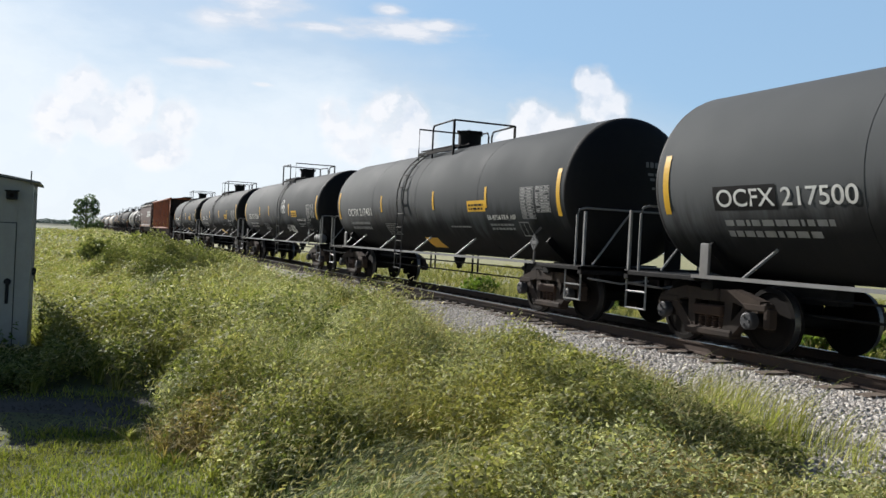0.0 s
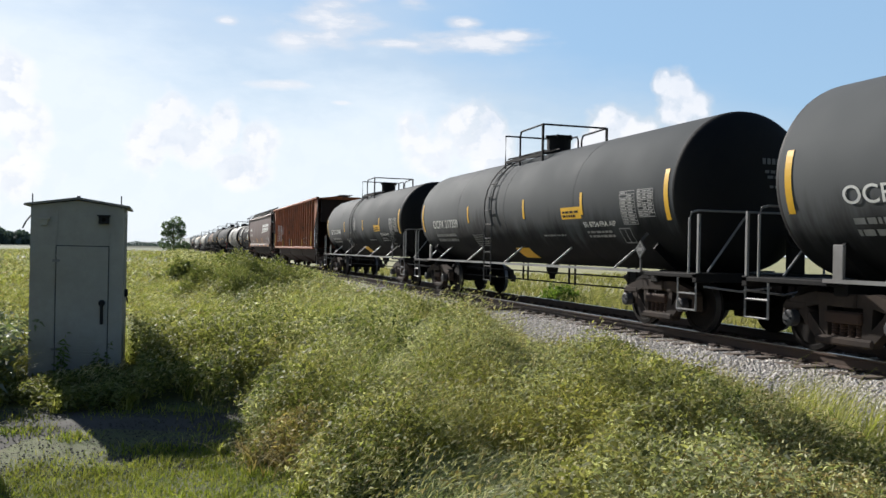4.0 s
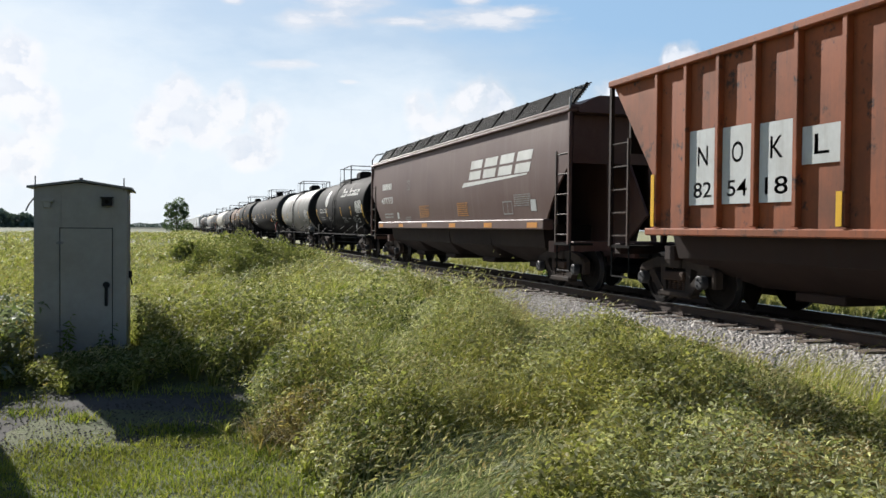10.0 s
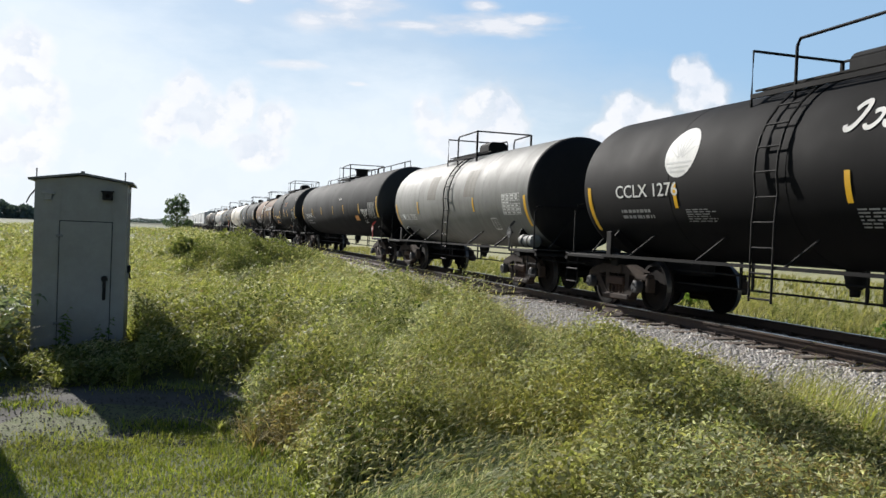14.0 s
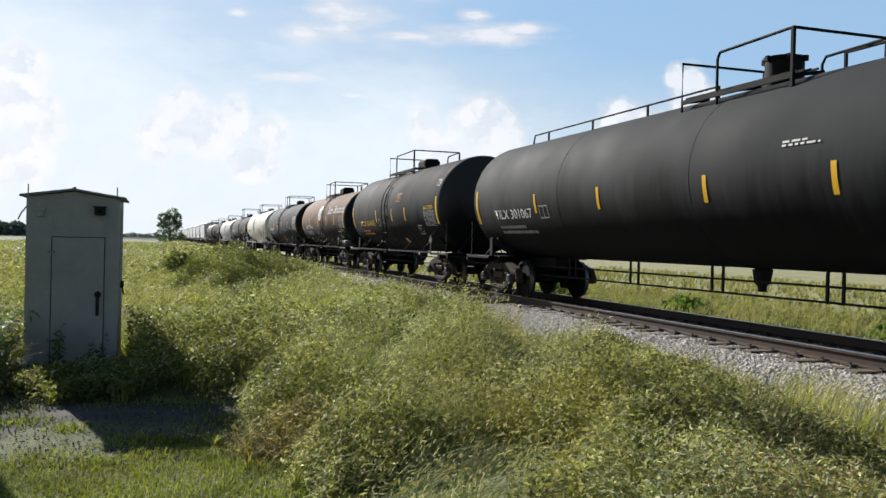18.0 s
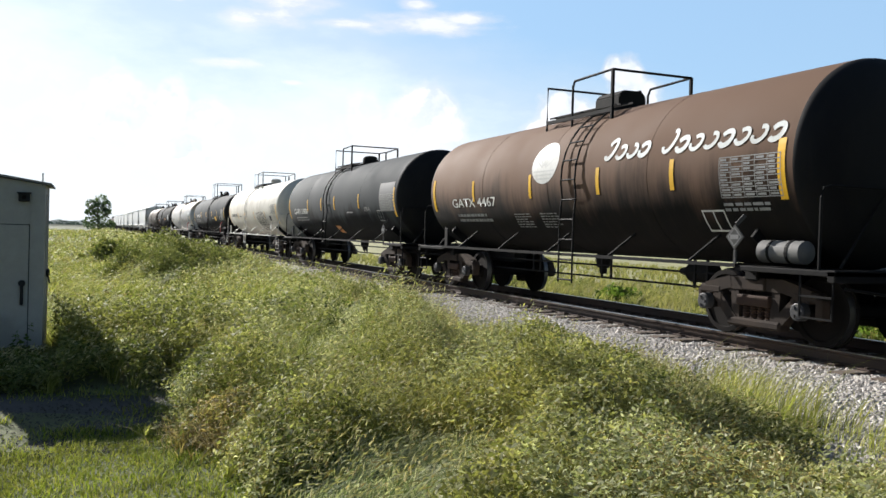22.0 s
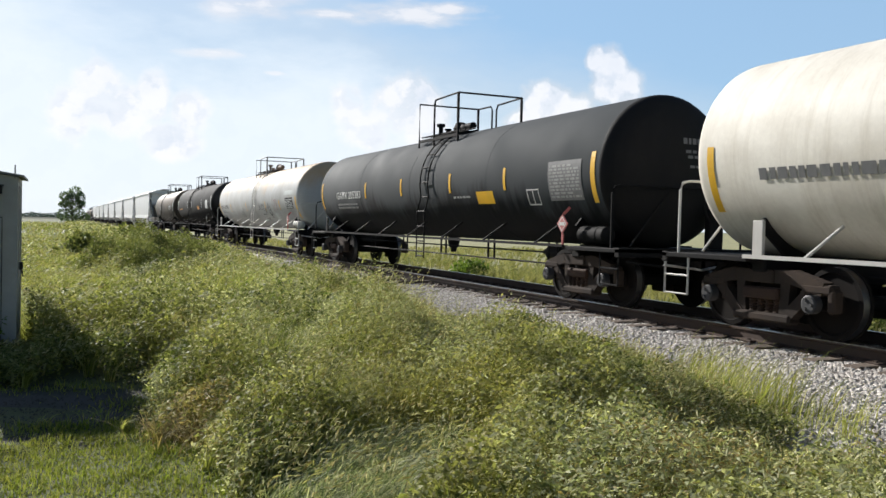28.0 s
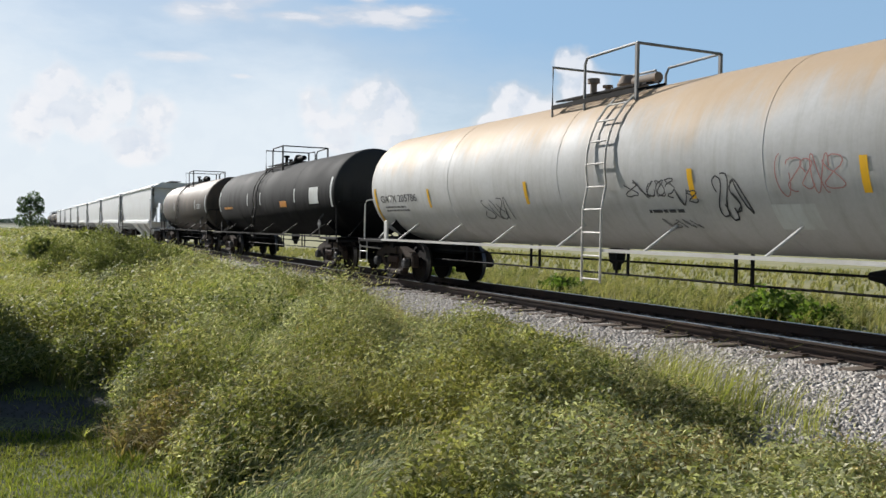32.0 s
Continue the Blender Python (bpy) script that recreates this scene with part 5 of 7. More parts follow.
fl.rows(6.8, 5.2, 1.98, 2.14, 1, AMBER, 91)
fl.patch("data_panel", -5.6, -6.5, 2.0, 2.5, PANEL, "pale panel of small print")
fl.patch("yellow_panel", -2.2, -3.0, 1.95, 2.15, AMBER, "faded yellow panel")
root, fl, half = tank_car(297.96, 311.80, 1.33, BROWNB, "brown stained black tank wagon", dome="valves", strip=PANEL, strips=(-4.0, 2.5), trim=M["black"])
fl.rows(-4.4, -5.6, 2.1, 2.35, 3, PANEL, 95)
for i in range(8):
    f = 315.2 + i * 20.3
    smooth_hopper(f, f + 18.3, PALE, "pale grey covered hopper wagon with panelled sides", False, 3.70)
for i in range(5):
    f = 477.6 + i * 16.5
    tank_car(f, f + 13.6, 1.35, BLACKT if i % 2 else BROWNB, "dark tank wagon far down the line", placard=False)


# ---- shed ----
def equipment_shed():
    root = tagged(new("equipment_shed"), "pale grey metal equipment shed with a closed door", "shed")
    x0, x1, y0, y1, z0, z1 = -1.52, -0.47, 11.4, 12.6, -0.12, 2.10
    xm = (x0 + x1) / 2
    for name, a in (("side_wall", x0), ("side_wall", x1 - 0.03)):
        bm = bmesh.new()
        box(bm, a, a + 0.03, y0 + 0.03, y1 - 0.03, z0, z1)
        part(name, bm, M["shed"], root)
    for name, ya in (("front_wall", y0), ("back_wall", y1 - 0.03)):
        bm = bmesh.new()
        f = bm.faces.new([bm.verts.new((x, ya, z)) for x, z in ((x0, z0), (x1, z0), (x1, z1), (xm, z1 + 0.07), (x0, z1))])
        r = bmesh.ops.extrude_face_region(bm, geom=[f])
        bmesh.ops.translate(bm, verts=[v for v in r["geom"] if isinstance(v, bmesh.types.BMVert)], vec=(0, 0.03, 0))
        bmesh.ops.recalc_face_normals(bm, faces=bm.faces)
        part(name, bm, M["shed"], root)
    for x in (x0 + 0.30, x1 - 0.16):
        bm = bmesh.new()
        box(bm, x - 0.006, x + 0.006, y0 - 0.006, y0, 1.66, z1)
        part("panel_seam", bm, M["shed"], root)
    bm = bmesh.new()
    box(bm, x0, x0 + 0.28, y0 - 0.012, y0, z0, 1.62)
    part("front_panel", bm, M["shed"], root)
    bm = bmesh.new()
    box(bm, x1 - 0.155, x1, y0 - 0.012, y0, z0, 1.62)
    part("front_panel", bm, M["shed"], root)
    bm = bmesh.new()
    box(bm, x0 + 0.285, x1 - 0.16, y0 - 0.006, y0 - 0.001, 0.02, 1.622)
    part("door_gap", bm, M["dark"], root)
    bm = bmesh.new()
    box(bm, x0 + 0.293, x1 - 0.168, y0 - 0.016, y0 - 0.005, 0.03, 1.613, 0.003)
    door = part("door", bm, M["shed"], root, "closed plain metal door")
    bm = bmesh.new()
    xk = x1 - 0.235
    lathe(bm, [(y0 - 0.07, 0.0), (y0 - 0.065, 0.035), (y0 - 0.03, 0.04), (y0 - 0.022, 0.0)], 14, "y", (xk, 0, 0.92))
    box(bm, xk - 0.018, xk + 0.018, y0 - 0.05, y0 - 0.02, 0.66, 0.9, 0.006)
    part("latch_handle", bm, M["dark"], door, "dark latch handle")
    bm = bmesh.new()
    for k in range(10):
        z = 0.16 + k * 0.038
        box(bm, xk - 0.30, xk - 0.08, y0 - 0.032, y0 - 0.02, z, z + 0.018)
    part("louvre", bm, M["shed"], door, "louvred vent slats")
    for z in (0.35, 1.42):
        bm = bmesh.new()
        box(bm, x0 + 0.25, x0 + 0.33, y0 - 0.035, y0 - 0.012, z, z + 0.03, 0.004)
        part("hinge", bm, M["silver"], door)
    # lamp box and cable gland on the front
    bm = bmesh.new()
    box(bm, x1 - 0.285, x1 - 0.165, y0 - 0.10, y0 - 0.012, 1.89, 1.99, 0.008)
    box(bm, x1 - 0.30, x1 - 0.15, y0 - 0.13, y0 - 0.012, 1.985, 2.0)
    lamp = part("lamp_box", bm, M["dark"], root, "small dark lamp box under the eaves")
    bm = bmesh.new()
    lathe(bm, [(y0 - 0.108, 0.0), (y0 - 0.108, 0.022), (y0 - 0.098, 0.026), (y0 - 0.098, 0.0)], 12, "y", (x1 - 0.225, 0, 1.94))
    part("lamp_lens", bm, M["steel"], lamp, "small dark lens")
    bm = bmesh.new()
    box(bm, x0 + 0.08, x0 + 0.22, y0 - 0.06, y0 - 0.002, 1.93, 1.965, 0.004)
    box(bm, x0 + 0.11, x0 + 0.19, y0 - 0.05, y0 - 0.002, 1.86, 1.93, 0.006)
    part("vent_hood", bm, M["shed"], root, "small hooded vent")
    bm = bmesh.new()
    a = []
    for y in (y0 - 0.07, y1 + 0.06):
        a.append([bm.verts.new((x, y, z)) for x, z in ((x0 - 0.07, z1 - 0.005), (xm, z1 + 0.085), (x1 + 0.07, z1 - 0.005), (x1 + 0.07, z1 + 0.02), (xm, z1 + 0.11), (x0 - 0.07, z1 + 0.02))])
    for i in range(6):
        bm.faces.new((a[0][i], a[0][(i + 1) % 6], a[1][(i + 1) % 6], a[1][i]))
    bm.faces.new(a[0])
    bm.faces.new(list(reversed(a[1])))
    bmesh.ops.recalc_face_normals(bm, faces=bm.faces)
    part("roof", bm, M["shedroof"], root, "shallow pitched metal roof")
    bm = bmesh.new()
    lathe(bm, [(z1 + 0.08, 0.0), (z1 + 0.08, 0.03), (z1 + 0.13, 0.02), (z1 + 0.135, 0.0)], 8, "z", (xm, y0 + 0.05, 0))
    part("roof_cap", bm, M["shedroof"], root)
    for x in (x0 + 0.02, x1 - 0.03):
        bm = bmesh.new()
        tube(bm, [(x, y0 - 0.02, z1 - 0.02), (x, y0 - 0.02, z1 + 0.14)], 0.008, 5)
        part("roof_rod", bm, M["silver"], root)
    bm = bmesh.new()
    tube(bm, [(x0 - 0.01, y0 + 0.1, 1.98), (x0 - 0.06, y0 + 0.05, 1.9), (x0 - 0.09, y0 + 0.02, 1.82)], 0.01, 5)
    part("bracket", bm, M["silver"], root)
    bm = bmesh.new()
    box(bm, x1, x1 + 0.05, y0 + 0.35, y0 + 0.47, 0.98, 1.07, 0.01)
    tube(bm, [(x1 + 0.03, y0 + 0.41, 1.0), (x1 + 0.05, y0 + 0.38, 0.9)], 0.01, 5)
    part("side_lock", bm, M["dark"], root)
    for y in (y0 + 0.25, y0 + 0.8):
        bm = bmesh.new()
        box(bm, x1, x1 + 0.012, y - 0.02, y + 0.02, 0.2, 2.0, 0.003)
        part("side_batten", bm, M["shed"], root)
    bm = bmesh.new()
    box(bm, x0 - 0.06, x1 + 0.06, y0 - 0.06, y1 + 0.06, -0.2, -0.06, 0.01)
    part("footing", bm, M["stone_slab"], root, "concrete footing")


M["stone_slab"] = paint("old_concrete", (0.32, 0.31, 0.29), 0.9, (0.15, 0.14, 0.12), 0.6, False, seed=45)
equipment_shed()


def wooden_post(x, y, h, r):
    """A round post just out of view; its shadow lies across the lawn."""
    root = tagged(new("wooden_post"), "tall weathered wooden post standing beside the gravel", "post")
    root.location = (x, y, 0)
    bm = bmesh.new()
    lathe(bm, [(-0.3, 0.0), (-0.3, r * 1.08), (h * 0.5, r), (h - 0.04, r * 0.86), (h, r * 0.7), (h, 0.0)], 14, "z")
    part("pole", bm, M["tie"], root, smooth=True)
    bm = bmesh.new()
    lathe(bm, [(2.0, r * 0.9), (2.0, r + 0.012), (2.06, r + 0.012), (2.06, r * 0.9)], 14, "z")
    part("band", bm, M["silver"], root)


wooden_post(-2.12, 10.0, 5.5, 0.105)


# ---- sky: cumulus far off, drifting slowly ----
def cloud_material():
    m = bpy.data.materials.new("cumulus_and_haze")
    m.use_nodes = True
    nt = m.node_tree
    nt.nodes.clear()
    uv = nt.nodes.new("ShaderNodeUVMap")
    uv.uv_map = "angles"

    def fbm(scale, detail, rough, shift=(0, 0, 0), stretch=(1, 1, 1)):
        mp = nt.nodes.new("ShaderNodeMapping")
        mp.inputs["Location"].default_value, mp.inputs["Scale"].default_value = shift, stretch
        nt.links.new(uv.outputs[0], mp.inputs[0])
        n = nt.nodes.new("ShaderNodeTexNoise")
        n.inputs["Scale"].default_value, n.inputs["Detail"].default_value, n.inputs["Roughness"].default_value = scale, detail, rough
        nt.links.new(mp.outputs[0], n.inputs["Vector"])
        return n.outputs[0]

    def math_node(op, a, b=None, c=None, clamp=False):
        n = nt.nodes.new("ShaderNodeMath")
        n.operation, n.use_clamp = op, clamp
        for i, v in enumerate((a, b, c)):
            if v is None:
                continue
            if isinstance(v, (int, float)):
                n.inputs[i].default_value = v
            else:
                nt.links.new(v, n.inputs[i])
        return n.outputs[0]

    def blob(az, el, ra, re, peak=1.0, u=100.0):
        s = nt.nodes.new("ShaderNodeVectorMath")
        s.operation = "SUBTRACT"
        nt.links.new(uv.outputs[0], s.inputs[0])
        s.inputs[1].default_value = (az / u, el / u, 0)
        k = nt.nodes.new("ShaderNodeVectorMath")
        k.operation = "MULTIPLY"
        nt.links.new(s.outputs[0], k.inputs[0])
        k.inputs[1].default_value = (u / ra, u / re, 0)
        l = nt.nodes.new("ShaderNodeVectorMath")
        l.operation = "LENGTH"
        nt.links.new(k.outputs[0], l.inputs[0])
        return math_node("MULTIPLY", math_node("SUBTRACT", 1.25, l.outputs["Value"]), peak)

    def union(items):
        out = items[0]
        for it in items[1:]:
            out = math_node("SMOOTH_MAX", out, it, 0.25)
        return out

    puffs = [(-33.5, 9.9, 1.15, 2.0), (-32.6, 11.0, 0.7, 1.0), (-34.4, 8.8, 1.3, 1.6), (-29.6, 8.2, 1.7, 1.5), (-31.0, 7.0, 2.2, 1.6), (-28.2, 6.6, 1.6, 1.2),
             (-20.9, 8.2, 1.5, 2.0), (-19.2, 7.4, 1.7, 1.7), (-21.6, 6.4, 1.6, 1.6), (-16.5, 7.8, 1.3, 1.7), (-17.6, 6.2, 1.8, 1.6),
             (-1.0, 7.8, 1.7, 2.1), (-2.4, 6.6, 1.8, 1.8), (-4.3, 7.5, 1.1, 1.9), (-6.4, 6.8, 1.5, 1.4), (-5.2, 5.0, 2.2, 1.2), (0.6, 6.2, 1.4, 2.0),
             (8.6, 9.2, 1.7, 2.4), (7.2, 6.8, 2.0, 2.0), (10.5, 8.0, 2.5, 3.0), (9.0, 4.2, 3.0, 2.0), (15.0, 7.5, 4.0, 3.5), (22.0, 6.5, 4.0, 3.0),
             (-43.0, 4.5, 3.0, 1.6), (-49.5, 5.0, 2.5, 1.7), (-55.0, 4.6, 3.0, 2.0), (33.0, 7.0, 5.0, 3.0), (-64.0, 5.5, 4.0, 2.5)]
    body = math_node("MINIMUM", union([blob(*p) for p in puffs]), 0.62)
    lumps = fbm(45.0, 6.0, 0.52)
    lit_side = fbm(45.0, 6.0, 0.52, (-0.004, -0.009, 0))
    big = fbm(20.0, 6.0, 0.6, (0.3, 0.1, 0))
    dens = math_node("ADD", body, math_node("MULTIPLY", math_node("SUBTRACT", lumps, 0.5), 1.5))
    dens = math_node("ADD", dens, math_node("MULTIPLY", math_node("SUBTRACT", big, 0.5), 0.8))
    mr = nt.nodes.new("ShaderNodeMapRange")
    mr.interpolation_type = "SMOOTHSTEP"
    mr.inputs["From Min"].default_value, mr.inputs["From Max"].default_value = 0.06, 0.62
    nt.links.new(dens, mr.inputs["Value"])
    cumulus = math_node("MULTIPLY", mr.outputs[0], 0.93)
    wisps = [(-20.4, 13.5, 4.2, 0.8), (-23.0, 13.9, 2.0, 0.45), (-10.4, 14.3, 3.4, 1.5), (-8.6, 13.5, 1.9, 0.9), (-7.2, 10.45, 2.2, 0.33), (-11.7, 9.5, 0.8, 0.2), (-19.6, 14.8, 1.2, 0.4),
             (-16.5, 16.3, 1.4, 0.9), (-13.3, 16.6, 1.2, 0.8), (-4.2, 14.2, 0.8, 0.3), (-15.0, 13.4, 3.0, 0.35)]
    thin = math_node("MINIMUM", union([blob(*p) for p in wisps]), 0.85)
    thin = math_node("ADD", thin, math_node("MULTIPLY", math_node("SUBTRACT", fbm(40.0, 7.0, 0.58, (0.7, 0, 0), (0.5, 1.5, 1)), 0.5), 2.6))
    mt = nt.nodes.new("ShaderNodeMapRange")
    mt.interpolation_type = "SMOOTHSTEP"
    mt.inputs["From Min"].default_value, mt.inputs["From Max"].default_value = 0.0, 1.0
    nt.links.new(thin, mt.inputs["Value"])
    # low bank of haze, thicker towards the sun
    sep = nt.nodes.new("ShaderNodeSeparateXYZ")
    nt.links.new(uv.outputs[0], sep.inputs[0])
    tilt = math_node("MULTIPLY_ADD", sep.outputs[0], 23.0, 14.8)
    el = math_node("MULTIPLY", sep.outputs[1], 100.0)
    hz = nt.nodes.new("ShaderNodeMapRange")
    hz.interpolation_type = "SMOOTHSTEP"
    hz.inputs["From Min"].default_value, hz.inputs["From Max"].default_value = 1.75, 0.45
    veil = math_node("ADD", math_node("DIVIDE", el, math_node("MAXIMUM", tilt, 4.4)), math_node("MULTIPLY", math_node("SUBTRACT", fbm(14.0, 6.0, 0.55, (0.2, 0.9, 0), (0.6, 1.6, 1)), 0.5), 1.1))
    nt.links.new(veil, hz.inputs["Value"])
    haze = math_node("MAXIMUM", math_node("MULTIPLY", hz.outputs[0], 0.95), 0.60)
    dens_all = math_node("MAXIMUM", math_node("MAXIMUM", cumulus, math_node("MULTIPLY", mt.outputs[0], 0.78)), haze)
    # self shade: thicker cumulus turns grey blue at its heart and base
    inner = nt.nodes.new("ShaderNodeMapRange")
    inner.inputs["From Min"].default_value, inner.inputs["From Max"].default_value = 0.25, 0.75
    nt.links.new(dens, inner.inputs["Value"])
    core = nt.nodes.new("ShaderNodeMapRange")
    core.interpolation_type = "SMOOTHSTEP"
    core.inputs["From Min"].default_value, core.inputs["From Max"].default_value = 0.44, 0.62
    nt.links.new(math_node("ADD", math_node("MULTIPLY", fbm(26.0, 5.0, 0.55, (0.02, 0.035, 0), (0.8, 1.2, 1)), 0.7), math_node("MULTIPLY", fbm(11.0, 4.0, 0.5, (0.5, 0.1, 0), (0.6, 1.3, 1)), 0.3)), core.inputs["Value"])
    # puffs bright on the side of the sun, grey blue on the other
    relief = nt.nodes.new("ShaderNodeMapRange")
    relief.interpolation_type = "SMOOTHSTEP"
    relief.inputs["From Min"].default_value, relief.inputs["From Max"].default_value = -0.04, 0.08
    nt.links.new(math_node("SUBTRACT", lit_side, lumps), relief.inputs["Value"])
    thick = math_node("MINIMUM", math_node("MAXIMUM", inner.outputs[0], 0.0), 1.0)
    shade = math_node("MULTIPLY", math_node("ADD", math_node("MULTIPLY", relief.outputs[0], 0.65), math_node("MULTIPLY", core.outputs[0], 0.35)), math_node("MAXIMUM", thick, math_node("MULTIPLY", hz.outputs[0], 0.12)))
    clear = mix(nt, hz.outputs[0], (0.455, 0.715, 1.0), (0.875, 0.955, 1.0))
    white = mix(nt, math_node("MAXIMUM", cumulus, mt.outputs[0]), clear, (1.0, 1.0, 1.0))
    colour = mix(nt, math_node("MULTIPLY", shade, 0.75), white, (0.60, 0.71, 0.84))
    em = nt.nodes.new("ShaderNodeEmission")
    nt.links.new(colour, em.inputs[0])
    em.inputs[1].default_value = 0.665
    tr = nt.nodes.new("ShaderNodeBsdfTransparent")
    mx = nt.nodes.new("ShaderNodeMixShader")
    nt.links.new(math_node("MINIMUM", dens_all, 1.0), mx.inputs[0])
    nt.links.new(tr.outputs[0], mx.inputs[1])
    nt.links.new(em.outputs[0], mx.inputs[2])
    out = nt.nodes.new("ShaderNodeOutputMaterial")
    nt.links.new(mx.outputs[0], out.inputs[0])
    return m


def cloud_dome():
    azs, els = np.linspace(-110, 110, 89), np.linspace(-0.5, 22, 19)
    A, E_ = np.meshgrid(azs, els)
    a, e = np.radians(A), np.radians(E_)
    R = 2400.0
    co = np.stack([-np.sin(a) * np.cos(e) * R, np.cos(a) * np.cos(e) * R, np.sin(e) * R], -1)
    ids = np.arange(A.size).reshape(A.shape)
    q = np.stack([ids[:-1, :-1], ids[1:, :-1], ids[1:, 1:], ids[:-1, 1:]], -1).reshape(-1, 4)
    ob = array_mesh("cloud_backdrop", co.reshape(-1, 3), q, cloud_material(), True)
    layer = ob.data.uv_layers.new(name="angles")
    idx = np.empty(len(ob.data.loops), dtype=np.int32)
    ob.data.loops.foreach_get("vertex_index", idx)
    layer.data.foreach_set("uv", np.stack([A.ravel()[idx] / 100, E_.ravel()[idx] / 100], -1).astype(np.float32).ravel())
    ob.location = (0, 0, EYE_Z)
    return tagged(ob, "white cumulus clouds and low haze in a blue sky", "clouds", kind="structure")


clouds = cloud_dome()


# ---- plants ----
def leaf_material(name, greens, glow=0.45, rough=0.6, patch=None):
    """Thin leaves: diffuse and light that passes through, colour varied leaf by leaf and patch by patch."""
    m = bpy.data.materials.new(name)
    m.use_nodes = True
    nt = m.node_tree
    b = nt.nodes["Principled BSDF"]
    geo = nt.nodes.new("ShaderNodeNewGeometry")
    n = len(greens)
    col = ramp(nt, geo.outputs["Random Per Island"], [(i / max(1, n - 1), c) for i, c in enumerate(greens)]).outputs[0]
    big = noise_tex(nt, 0.55, 4, 0.6)
    if patch:
        col = mix(nt, ramp(nt, big.outputs[0], [(0.42, (0, 0, 0)), (0.66, (0.75, 0.75, 0.75))]).outputs[0], col, patch)
    mid = noise_tex(nt, 2.3, 4, 0.6, seed=5)
    col = mix(nt, 0.85, col, ramp(nt, mid.outputs[0], [(0.32, (0.55, 0.55, 0.5)), (0.5, (0.95, 0.92, 0.85)), (0.68, (1.38, 1.3, 1.25))]).outputs[0], "MULTIPLY")
    nt.links.new(col, b.inputs["Base Color"])
    b.inputs["Roughness"].default_value = rough
    b.inputs["Specular IOR Level"].default_value = 0.15
    t = nt.nodes.new("ShaderNodeBsdfTranslucent")
    nt.links.new(mix(nt, 1.0, col, (1.15, 1.22, 0.7), "MULTIPLY"), t.inputs[0])
    mx = nt.nodes.new("ShaderNodeMixShader")
    mx.inputs[0].default_value = glow
    nt.links.new(b.outputs[0], mx.inputs[1])
    nt.links.new(t.outputs[0], mx.inputs[2])
    nt.links.new(mx.outputs[0], nt.nodes["Material Output"].inputs[0])
    return m


M["weed"] = leaf_material("weed_leaves", [(0.08, 0.10, 0.032), (0.18, 0.205, 0.07), (0.30, 0.31, 0.125), (0.42, 0.41, 0.20), (0.62, 0.61, 0.42)], 0.45, 0.6, patch=(0.35, 0.315, 0.125))
M["greenweed"] = leaf_material("green_weed_leaves", [(0.062, 0.09, 0.026), (0.133, 0.17, 0.05), (0.235, 0.27, 0.095), (0.41, 0.41, 0.21)], 0.45, 0.6, patch=(0.27, 0.26, 0.09))
M["paleweed"] = leaf_material("pale_weed_leaves", [(0.14, 0.175, 0.08), (0.30, 0.33, 0.175), (0.52, 0.53, 0.35), (0.78, 0.77, 0.60)], 0.42, 0.6, patch=(0.38, 0.40, 0.21))
M["dryweed"] = leaf_material("dry_weed_leaves", [(0.16, 0.12, 0.045), (0.34, 0.26, 0.11), (0.52, 0.42, 0.22), (0.28, 0.26, 0.09)], 0.38)
M["blade"] = leaf_material("tall_grass_blades", [(0.10, 0.14, 0.03), (0.225, 0.27, 0.065), (0.375, 0.39, 0.14), (0.60, 0.57, 0.33)], 0.48, 0.6, patch=(0.40, 0.37, 0.13))
M["seed"] = leaf_material("grass_seed_heads", [(0.36, 0.36, 0.20), (0.54, 0.53, 0.35), (0.74, 0.71, 0.53), (0.46, 0.37, 0.20)], 0.45)
M["lawn"] = leaf_material("mown_lawn", [(0.085, 0.13, 0.018), (0.19, 0.255, 0.04), (0.28, 0.33, 0.065), (0.37, 0.34, 0.12)], 0.46, patch=(0.24, 0.24, 0.055))
M["bush"] = leaf_material("bush_leaves", [(0.08, 0.14, 0.028), (0.13, 0.20, 0.045), (0.20, 0.265, 0.065)], 0.45)
M["bushy"] = leaf_material("olive_bush_leaves", [(0.12, 0.15, 0.05), (0.20, 0.225, 0.08), (0.30, 0.30, 0.125)], 0.36)
M["tree"] = leaf_material("tree_leaves", [(0.075, 0.12, 0.075), (0.11, 0.165, 0.10), (0.15, 0.20, 0.125)], 0.38)
M["farfield"] = leaf_material("far_field_grass", [(0.19, 0.21, 0.085), (0.28, 0.29, 0.125), (0.40, 0.375, 0.19)], 0.42, patch=(0.38, 0.34, 0.165))
rng = np.random.default_rng(7)


TABLE = rng.random((64, 64))


def vnoise(x, y, size, k=0):
    """Smooth value noise, 0 to 1, of that grain in metres."""
    u, w = x / size + 17.3 * (k + 1), y / size + 9.1 * (k + 1)
    i, j = np.floor(u).astype(int), np.floor(w).astype(int)
    f, g = u - i, w - j
    f, g = f * f * (3 - 2 * f), g * g * (3 - 2 * g)
    t = lambda a, c: TABLE[a % 64, c % 64]
    return (t(i, j) * (1 - f) + t(i + 1, j) * f) * (1 - g) + (t(i, j + 1) * (1 - f) + t(i + 1, j + 1) * f) * g


def ballast_edge(y):
    return 6.0 + 0.25 * np.sin(y * 0.9) + 0.15 * np.sin(y * 2.3 + 1) - 0.85 * np.clip((5.9 - y) / 1.2, 0, 1)


def lawn_edge(y):
    return np.where(y < 7.0, 1.12 - 0.22 * np.clip(y - 5.5, 0, 1.5), 0.79) + 0.10 * np.sin(y * 3.1) + 0.06 * np.sin(y * 7.7 + 1)


